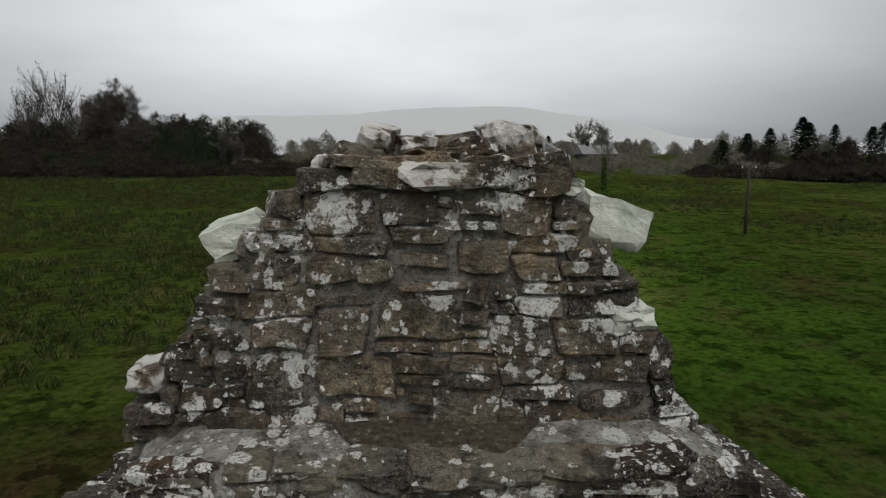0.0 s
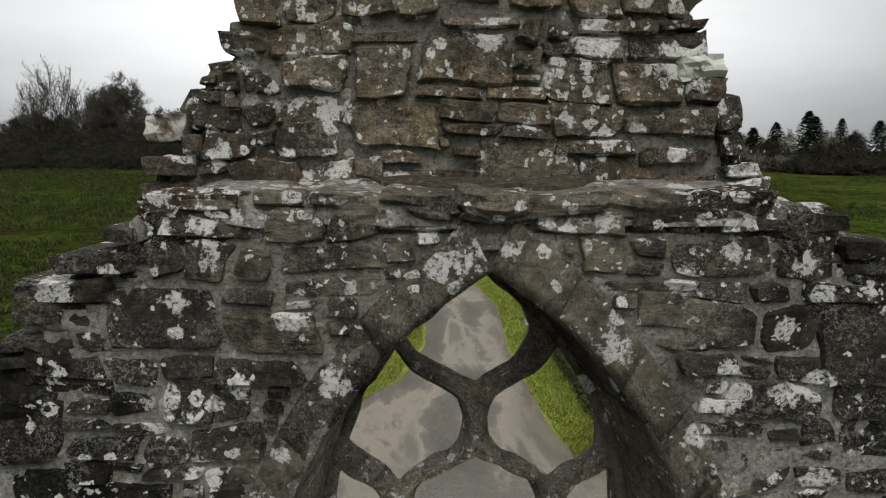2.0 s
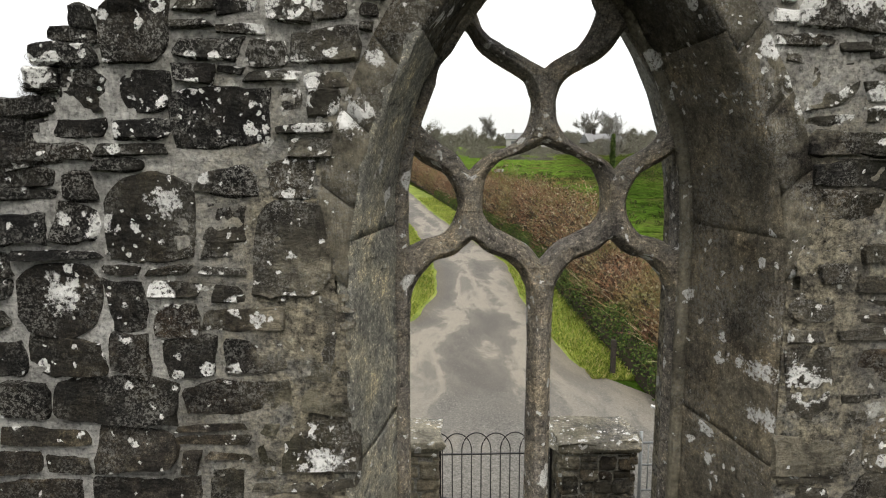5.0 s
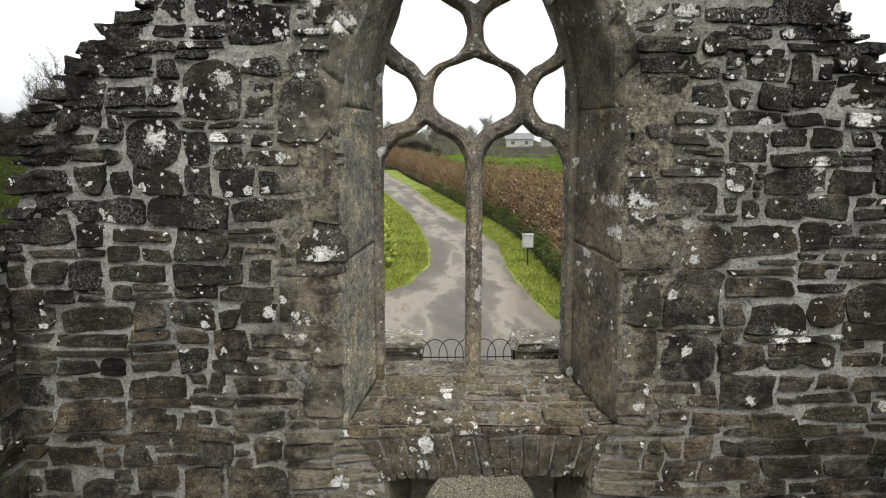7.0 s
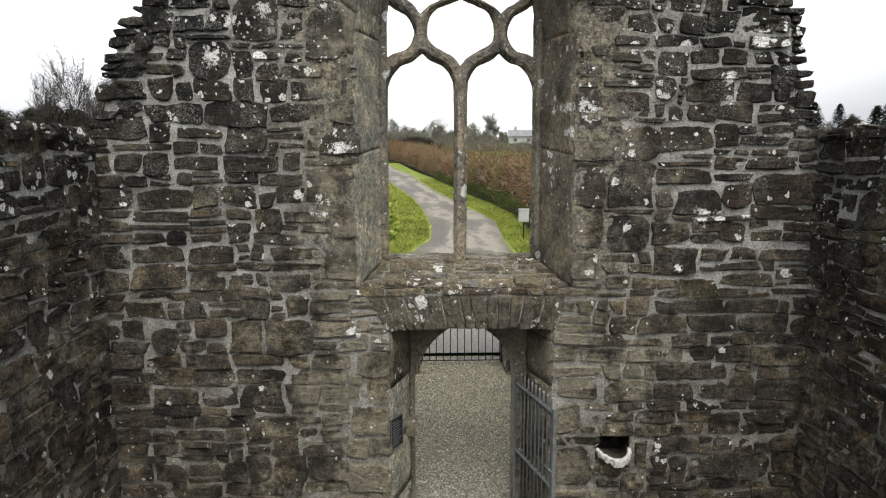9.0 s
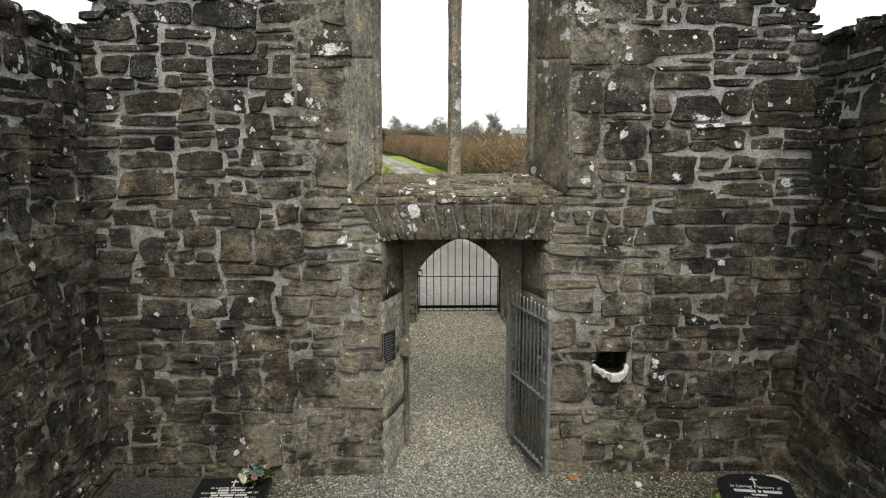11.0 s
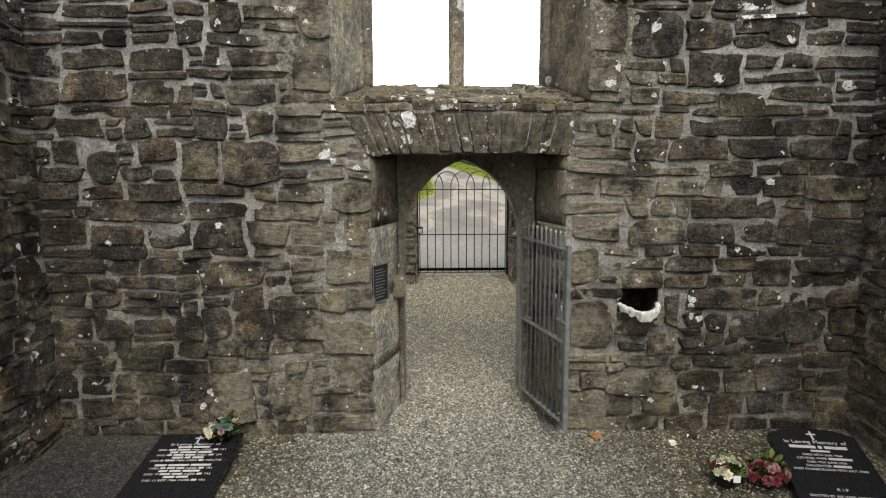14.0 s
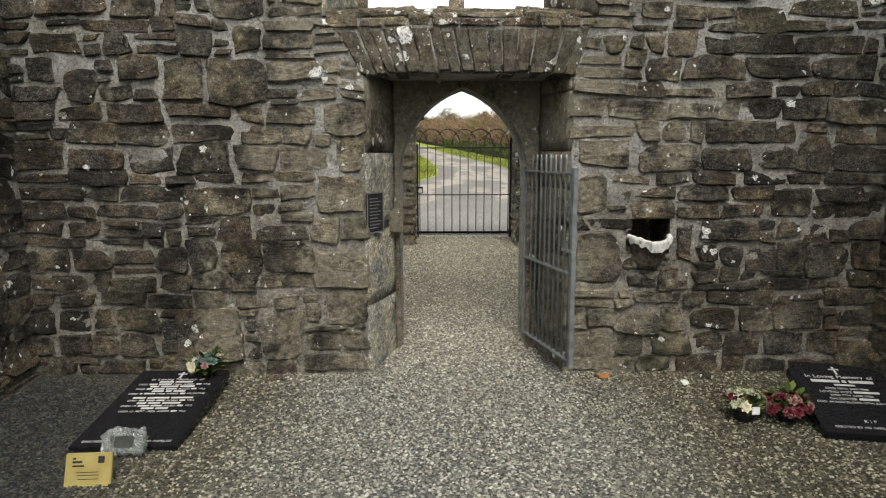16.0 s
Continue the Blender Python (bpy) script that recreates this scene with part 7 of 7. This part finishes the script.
def bare_tree(name, at, height, spread, seed, label, ivy=0.0, group="", levels=4, grey=False):
    rng = random.Random(seed)
    limbs = limb_tree(rng, height, spread, levels)
    top = max(q.z for _, q, *_ in limbs)
    s = height / top
    thing = empty(name, at, label, "tree", group)
    # grey: distant tree, trunk and twigs take the colour with haze put in
    fine = 0.024 if grey else (0.036 if levels < 4 else 0.022)
    trunk, twigs = Soup(), Soup()
    for p, q, r0, r1, level in limbs:
        v, f = tube_data([p * s, q * s], max(r0 * s, fine), 6 if level < 2 else 3, max(r1 * s, fine * 0.8))
        (trunk if level < 2 else twigs).add(v, f)
        if level >= 3:
            for _ in range(3):
                e = q * s
                d = Vector((rng.uniform(-1, 1), rng.uniform(-1, 1), rng.uniform(-0.2, 1.2))).normalized() * height * rng.uniform(0.03, 0.07)
                sd = d.orthogonal().normalized() * fine
                twigs.add([e - sd, e + sd, e + d], [(0, 1, 2)])
    trunk.ob("trunk", M_HAZETWIG if grey else M_BARK, thing)
    twigs.ob("crown", M_HAZETWIG if grey else M_TWIG, thing, "bare winter twigs")
    if ivy:
        iv = Soup()
        for _ in range(1400):
            z = rng.random() ** 0.8 * height * ivy
            r = (0.05 * height) * (1 - 0.6 * z / (height * ivy)) * rng.uniform(0.3, 1.0)
            w = rng.uniform(0, 6.28)
            c = Vector((r * math.cos(w), r * math.sin(w), z))
            a = Vector((rng.uniform(-1, 1), rng.uniform(-1, 1), rng.uniform(-1, 1))).normalized() * 0.22
            b = a.orthogonal().normalized() * 0.16
            iv.add([c - a, c + b, c + a, c - b], [(0, 1, 2, 3)])
        iv.ob("ivy", M_IVY if grey else M_CONIFER, thing, "dark ivy round the trunk")
    return thing


def conifer(at, height, width, seed, label, group):
    rng = random.Random(seed)
    thing = empty("conifer", at, label, "tree", group)
    tube("trunk", [(0, 0, -0.5), (0, 0, height * 0.9)], height * 0.018, M_BARK, thing, 6, 0.03)
    sp = Soup()
    for _ in range(1900):
        u = rng.random()
        z = height * (0.12 + 0.88 * u)
        lump = 0.75 + 0.45 * noise.noise((z * 0.55, seed, 0.0))
        r = width * (1 - u) ** 0.8 * (0.8 + 0.2 * lump) * math.sqrt(rng.random())
        w = rng.uniform(0, 6.28)
        c = Vector((r * math.cos(w), r * math.sin(w), z))
        d = Vector((math.cos(w), math.sin(w), rng.uniform(-0.5, 0.35))).normalized() * rng.uniform(0.5, 1.0) * width * 0.20
        b = d.cross(Vector((0, 0, 1))).normalized() * width * 0.07
        sp.add([c - b, c + b, c + d], [(0, 1, 2)])
    sp.ob("crown", M_CONIFER, thing, "dense dark needles")
    return thing


def lump_wood(name, spots, material, label, seed, n_each, leaf, squash=1.0):
    """Far scrub and woods: clouds of small leaf and twig clumps on the ground. spots: x, y, radius, height."""
    rng = random.Random(seed)
    sp = Soup()
    for x, y, r, h in spots:
        z0 = ground_z(x, y)
        for _ in range(n_each):
            w, q = rng.uniform(0, 6.28), rng.random() ** 0.5
            zz = rng.random()
            edge = math.sqrt(max(0.0, 1 - zz ** 2.2)) * (0.78 + 0.75 * noise.noise((x + 1.6 * math.cos(w), y + 1.6 * math.sin(w), zz * 3.5 + seed)))
            c = Vector((x + r * q * edge * math.cos(w), y + r * q * edge * math.sin(w) * squash, z0 + h * zz * (0.9 + 0.35 * noise.noise((x * 1.3 + 1.1 * math.cos(w), y + 1.1 * math.sin(w), seed)))))
            a = Vector((rng.uniform(-1, 1), rng.uniform(-0.5, 0.5), rng.uniform(-0.3, 1.3))).normalized() * leaf * rng.uniform(0.4, 1.3)
            b = a.cross(Vector((rng.uniform(-1, 1), 1, rng.uniform(-1, 1)))).normalized() * leaf * 0.15
            sp.add([c - a * 0.5 - b * 0.4, c - a * 0.5 + b * 0.4, c + a], [(0, 1, 2)])
    ob = sp.ob(name, material, kind="stuff")
    return tagged(ob, label=label, category="trees")


rng_pl = random.Random(77)
FAR = "bare trees along the field edge"
bare_tree("tree", (-87.0, 150.0, 5.6), 19.0, 0.36, 1, "tall bare ash with ivy on its trunk", 0.42, group=FAR, levels=3)
bare_tree("tree", (-81.5, 147.0, 5.5), 22.0, 0.32, 2, "tall slender bare tree with ivy on its trunk", 0.40, group=FAR, levels=3)
bare_tree("tree", (-76.5, 150.0, 5.6), 18.0, 0.36, 3, "bare tree with ivy on its trunk", 0.45, group=FAR, levels=3)
bare_tree("tree", (-64.0, 140.0, 5.3), 18.5, 0.60, 4, "broad spreading bare oak dense with twigs", 0.15, group=FAR, levels=5)
bare_tree("tree", (-35.0, 120.0, 4.6), 8.0, 0.45, 5, "small ivy-clad tree in a hedge", 0.7, group=FAR)
bare_tree("tree", (-92.0, 158.0, 5.8), 18.0, 0.4, 9, "bare field-edge tree with fine twigs", 0.3, group=FAR, levels=3)
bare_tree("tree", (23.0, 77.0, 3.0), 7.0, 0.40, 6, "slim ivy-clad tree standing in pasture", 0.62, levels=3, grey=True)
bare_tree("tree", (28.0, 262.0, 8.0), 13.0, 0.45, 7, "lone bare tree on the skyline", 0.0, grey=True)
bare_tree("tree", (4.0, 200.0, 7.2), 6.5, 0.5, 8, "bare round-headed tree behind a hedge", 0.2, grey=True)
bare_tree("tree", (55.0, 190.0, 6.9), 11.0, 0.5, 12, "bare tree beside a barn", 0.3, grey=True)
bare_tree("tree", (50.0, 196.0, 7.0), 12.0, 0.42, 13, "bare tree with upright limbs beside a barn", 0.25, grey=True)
for k, (x, y, h, w) in enumerate(((73.5, 120.0, 10.2, 3.3), (75.5, 121.0, 9.2, 3.0), (80.0, 120.0, 8.8, 2.3), (86.0, 118.0, 8.4, 2.8), (89.0, 119.0, 9.2, 2.8), (66.0, 126.0, 7.2, 2.8), (69.5, 124.0, 8.2, 2.6), (93.0, 117.0, 10.6, 3.0), (97.0, 116.0, 9.8, 3.0), (62.0, 128.0, 5.8, 2.6), (46.0, 225.0, 7.0, 2.6))):
    conifer((x, y, ground_z(x, y)), h, w * 1.35, 60 + k, "dark evergreen conifer at the edge of a wood", "conifers at the wood edge")
lump_wood("dark_thicket", [(-95, 140, 10, 8), (-80, 135, 10, 7), (-70, 130, 9, 7), (-60, 126, 8, 6.5), (-52, 122, 7, 5.5), (-108, 142, 10, 9), (-120, 150, 12, 10), (-88, 132, 8, 6)] + [(-150 + 5.5 * k, 150 - 0.35 * k + rng_pl.uniform(-4, 4), 6, rng_pl.uniform(5.0, 7.5)) for k in range(22)] + [(-82 + 3.6 * k, 108 + rng_pl.uniform(-2, 3), 4, rng_pl.uniform(2.0, 3.6)) for k in range(14)], M_FARWOOD, "dark leafless thicket along the field edge", 41, 2400, 0.9)
lump_wood("evergreen_bushes", [(-47.5, 124, 4.2, 8.4), (-42.0, 123, 4.2, 9.0), (-38.0, 123, 3.2, 7.4), (-66, 118, 5, 4.0), (-56, 116, 5, 3.6)], M_CONIFER, "dark evergreen bushes at the field edge", 48, 1800, 0.7)
lump_wood("winter_scrub", [(-128 + 3.4 * k + rng_pl.uniform(-2, 2), 168 + rng_pl.uniform(-12, 25), rng_pl.uniform(6.0, 9.0), rng_pl.uniform(9.5, 12.5)) for k in range(26)] + [(-30 + 7 * k, 100 + rng_pl.uniform(0, 14), 5.0, rng_pl.uniform(2.0, 3.6)) for k in range(5)], M_FARWOOD, "grey-brown leafless scrub and woodland", 42, 2600, 1.1)
lump_wood("winter_scrub", [(-46 + 5.0 * k, 150 + rng_pl.uniform(-20, 30), 7, rng_pl.uniform(2.5, 4.2)) for k in range(9)] + [(-8 + 8 * k + rng_pl.uniform(-3, 3), (205 if k not in (4, 5) else 240) + rng_pl.uniform(-8, 60), 9, rng_pl.uniform(3.0, 6.0)) for k in range(20)] + [(12 + 7.5 * k, 118 + rng_pl.uniform(-4, 14), 6, rng_pl.uniform(1.6, 3.6) if k > 2 else 1.2) for k in range(11)], M_HAZEWOOD, "grey-brown hedges and scrub beyond the pasture", 43, 1500, 0.8)
lump_wood("mixed_wood", [(58 + 3.4 * k, 110 - 0.8 * k + rng_pl.uniform(-3, 3), rng_pl.uniform(3.0, 5.0), rng_pl.uniform(3.2, 7.6) - max(0.0, 2.5 - 0.6 * k)) for k in range(17)] + [(48 + 4 * k, 104 - 1.2 * k, 3.5, 1.8) for k in range(9)], M_FARWOOD, "dark mixed wood at the edge of the pasture", 44, 2400, 0.9)


def far_spots(rng):
    """A ragged belt of small trees beyond the pasture, open round the farmhouse."""
    out = []
    for k in range(64):
        x = -42 + 2.9 * k + rng.uniform(-1.5, 1.5)
        y = rng.uniform(232, 275) if 20 < x < 56 else rng.uniform(196, 262)
        out.append((x, y, rng.uniform(3.5, 6.5), rng.uniform(3.5, 8.0) * (0.75 if 20 < x < 56 else 1.0)))
    return out


lump_wood("tree_belt", far_spots(rng_pl), M_HAZEWOOD, "hazy grey-green belt of winter trees beyond the pasture", 45, 850, 1.0)


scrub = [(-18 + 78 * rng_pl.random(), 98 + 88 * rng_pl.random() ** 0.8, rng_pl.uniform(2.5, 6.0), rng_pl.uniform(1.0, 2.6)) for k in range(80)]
lump_wood("low_scrub", [(x, y, r, 0.5 if 0.10 < x / y < 0.215 else h) for x, y, r, h in scrub], M_HAZEWOOD, "low grey-green scrub scattered over rough ground", 46, 420, 0.7)


def hedge(name, rows, material, label, seed, per_m, leaf, core=True, twig=0.0):
    """A hedge along rows of (x, y, half width, height): a near-black core painted as inner shade, under many leaves and
    twigs.
    """
    rng = random.Random(seed)
    thing = empty(name, (0, 0, 0), label, "hedge")
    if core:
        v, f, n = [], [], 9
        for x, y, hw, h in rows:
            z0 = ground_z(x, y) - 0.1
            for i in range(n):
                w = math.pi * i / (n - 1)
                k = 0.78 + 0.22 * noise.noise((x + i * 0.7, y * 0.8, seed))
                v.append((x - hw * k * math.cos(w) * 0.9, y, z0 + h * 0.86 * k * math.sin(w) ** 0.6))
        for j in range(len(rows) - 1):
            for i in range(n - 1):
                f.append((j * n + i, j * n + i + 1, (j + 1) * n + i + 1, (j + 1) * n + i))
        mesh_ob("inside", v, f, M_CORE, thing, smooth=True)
    sp = Soup()
    for (x0, y0, w0, h0), (x1, y1, w1, h1) in zip(rows[:-1], rows[1:]):
        m = int(per_m * math.hypot(x1 - x0, y1 - y0))
        for _ in range(m):
            f_ = rng.random()
            x, y, hw, h = x0 + (x1 - x0) * f_, y0 + (y1 - y0) * f_, w0 + (w1 - w0) * f_, h0 + (h1 - h0) * f_
            lump = 0.86 + 0.30 * noise.noise((x * 0.9, y * 0.9, seed)) + 0.22 * noise.noise((x * 2.6, y * 2.6, seed + 4.0))
            w = rng.uniform(0, math.pi)
            q = rng.uniform(0.72, 1.05) * lump
            c = Vector((x - hw * q * math.cos(w), y, ground_z(x, y) + h * q * max(0.02, math.sin(w)) ** 0.6))
            if rng.random() < twig:
                d = Vector((rng.uniform(-0.7, 0.7) - 0.5 * math.cos(w), rng.uniform(-0.6, 0.6), rng.uniform(0.1, 1.0))).normalized() * rng.uniform(0.2, 0.65)
                s = d.orthogonal().normalized() * 0.010
                sp.add([c - s, c + s, c + d], [(0, 1, 2)])
            else:
                a = Vector((rng.uniform(-1, 1), rng.uniform(-1, 1), rng.uniform(-0.6, 1))).normalized() * leaf * rng.uniform(0.6, 1.4)
                b = a.orthogonal().normalized() * leaf * 0.45
                sp.add([c, c + a * 0.5 + b, c + a, c + a * 0.5 - b], [(0, 1, 2, 3)])
    sp.ob("foliage", material, thing, kind="stuff")
    return thing


hedge("bramble_hedge", [(4.6, 6.0, 0.7, 0.9), (4.4, 7.6, 0.8, 1.1), (4.6, 9.0, 0.9, 1.3), (4.6, 11.0, 1.0, 1.4), (4.6, 13.5, 1.2, 1.7), (4.7, 16.0, 1.4, 2.3), (4.9, 19.0, 1.5, 2.75), (5.0, 22.5, 1.5, 2.8), (4.4, 28.6, 1.5, 2.7), (3.2, 35.0, 1.5, 2.4), (1.6, 44.5, 1.4, 2.3), (0.4, 53.0, 1.3, 2.3), (-2.2, 69.5, 1.3, 2.4), (-5.5, 85.0, 1.3, 2.5)], M_BRAMBLE, "tall brown winter bramble hedge beside the lane", 51, 1100, 0.085, twig=0.48)
hedge("ivy_edge", [(4.0, 6.0, 0.4, 0.6), (3.8, 7.2, 0.4, 0.75), (3.75, 8.3, 0.35, 0.8), (3.75, 10.5, 0.4, 0.9), (3.70, 14.3, 0.4, 0.9), (3.75, 18.0, 0.35, 0.8), (3.75, 22.5, 0.35, 0.8), (3.2, 28.6, 0.35, 0.8), (1.9, 35.0, 0.3, 0.7), (0.5, 44.5, 0.3, 0.7)], M_IVY, "green ivy and ferns at the foot of a hedge", 52, 900, 0.052)
hedge("bank_scrub", [(-3.6, 12.6, 0.8, 0.5), (-2.9, 14.2, 1.0, 0.9), (-2.4, 16.5, 1.0, 1.1), (-2.3, 19.5, 0.9, 1.1), (-2.6, 24.0, 0.9, 1.2), (-3.6, 32.0, 0.9, 1.2), (-6.0, 44.0, 1.0, 1.4), (-9.0, 60.0, 1.0, 1.6)], M_BLADE, "yellow-green grassy bank with bramble beside the lane", 53, 520, 0.16, True, 0.3)


def blade_field(name, areas, material, label, seed, count, high, wide, clump=1):
    """Grass: many bent blades on the ground; areas of (x0, x1, y0, y1) or a test for what lies on the verge."""
    rng = random.Random(seed)
    sp = Soup()
    for _ in range(count):
        x, y = areas(rng)
        z = ground_z(x, y)
        for _ in range(clump):
            w = rng.uniform(0, 6.28)
            h = high * rng.uniform(0.5, 1.3)
            d = Vector((math.cos(w), math.sin(w), 0))
            s = Vector((-d.y, d.x, 0)) * wide
            p = Vector((x + rng.uniform(-1, 1) * wide * clump, y + rng.uniform(-1, 1) * wide * clump, z - 0.02))
            sp.add([p - s, p + s, p + d * h * 0.25 + Vector((0, 0, h * 0.75)) + s * 0.5, p + d * h * 0.6 + Vector((0, 0, h))], [(0, 1, 2), (0, 2, 3)])
    return tagged(sp.ob(name, material, kind="stuff"), label=label, category="grass")


R_Y = (9.4, 12.5, 16.2, 20.8, 24.5, 30.0, 36.0, 44.5)
R_A = (2.65, 2.35, 2.3, 2.45, 1.95, 1.0, 0.1, -0.9)
L_Y = (12.4, 13.6, 14.7, 16.5, 19.2, 21.0, 24.5, 30.0, 42.0)
L_B = (-1.7, -1.0, -0.75, -0.3, -0.28, -0.32, -0.6, -1.15, -3.2)


def verge_right(rng):
    y = 9.4 + 35 * rng.random() ** 1.6
    return float(np.interp(y, R_Y, R_A)) + rng.random() * 1.35, y


def verge_left(rng):
    y = 12.4 + 29 * rng.random() ** 1.5
    return float(np.interp(y, L_Y, L_B)) - rng.random() ** 1.3 * 2.0, y


blade_field("verge_grass", verge_right, M_BLADE, "bright green tufted grass along the lane", 61, 26000, 0.10, 0.010)
blade_field("verge_grass", verge_left, M_BLADE, "bright green tufted grass inside the bend", 62, 22000, 0.11, 0.010)


def field_left(rng):
    while True:
        y, x = 16 + 95 * rng.random() ** 1.1, -6 - 90 * rng.random()
        if x > -0.9 * y - 4 and noise.noise((x * 0.09, y * 0.09, 4.0)) > -0.35:
            return x, y


def field_right(rng):
    while True:
        y, x = 16 + 80 * rng.random() ** 1.2, 7.5 + 70 * rng.random()
        if x < 0.9 * y + 5 and noise.noise((x * 0.07, y * 0.07, 9.0)) > 0.0:
            return x, y


blade_field("rushes", field_left, M_RUSH, "dark rush tufts scattered over wet pasture", 63, 6500, 0.30, 0.022, 12)
blade_field("rushes", field_right, M_RUSH, "rough grass and rush tufts in pasture", 64, 1500, 0.26, 0.022, 12)

# ---- far hills ----


def hill():
    xs = [-2600 + 130 * k for k in range(48)]
    crest = lambda x: float(np.interp(x, (-2600, -1500, -1005, -400, -130, 100, 420, 620, 900, 1250, 1600, 2130, 3600), (150, 232, 246, 254, 280, 293, 304, 301, 262, 213, 122, 98, 80)))
    v, f = [], []
    for j, (y, k) in enumerate(((3300, -0.1), (3500, 0.45), (3700, 0.8), (3900, 1.0), (4200, 0.9))):
        for x in xs:
            v.append((x, y, crest(x) * k + 7 * fbm(x * 0.004, y * 0.004) * (1 if k > 0 else 0)))
    n = len(xs)
    for j in range(4):
        for i in range(n - 1):
            f.append((j * n + i, j * n + i + 1, (j + 1) * n + i + 1, (j + 1) * n + i))
    # the hill's mist is done with emission: the surface itself glows pale grey
    m, t, b = mat_new("hill_haze_glow", 1.0)
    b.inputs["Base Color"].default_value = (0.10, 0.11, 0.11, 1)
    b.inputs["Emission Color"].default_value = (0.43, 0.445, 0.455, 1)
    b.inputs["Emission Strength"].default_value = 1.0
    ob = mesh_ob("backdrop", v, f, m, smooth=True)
    tagged(ob, label="long misty grey hill under low cloud", category="hill", kind="structure")


hill()

# ---- gravel stones ----


def gravel():
    rng = np.random.default_rng(9)
    zones = ((-3.05, 2.85, -2.0, -0.02, 76000), (-0.62, 0.55, -0.02, 0.95, 8000), (-1.4, 1.4, 0.95, 4.3, 44000))
    v_all, f_all, first = [], [], 0
    face = np.array([(0, 1, 4), (1, 2, 4), (2, 3, 4), (3, 0, 4), (1, 0, 5), (2, 1, 5), (3, 2, 5), (0, 3, 5)])
    for x0, x1, y0, y1, n in zones:
        x, y = rng.uniform(x0, x1, n), rng.uniform(y0, y1, n)
        z = np.interp(y, GY, GZ)
        r = 0.0042 + 0.0088 * rng.random(n) ** 1.7
        w = rng.uniform(0, 6.28, n)
        ring = []
        for k in range(4):
            rr = r * rng.uniform(0.7, 1.35, n)
            ring.append(np.stack([x + rr * np.cos(w + k * 1.571), y + rr * np.sin(w + k * 1.571), z + r * rng.uniform(0.0, 0.6, n)], 1))
        top = np.stack([x + r * rng.uniform(-0.4, 0.4, n), y + r * rng.uniform(-0.4, 0.4, n), z + r * rng.uniform(0.7, 1.15, n)], 1)
        low = np.stack([x, y, z - r * 0.5], 1)
        v_all.append(np.stack([*ring, top, low], 1).reshape(-1, 3))
        f_all.append((face[None] + (first + 6 * np.arange(n))[:, None, None]).reshape(-1, 3))
        first += 6 * n
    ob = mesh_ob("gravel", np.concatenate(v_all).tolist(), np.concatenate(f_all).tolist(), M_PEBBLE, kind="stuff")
    tagged(ob, label="loose pale limestone gravel", category="gravel")


gravel()
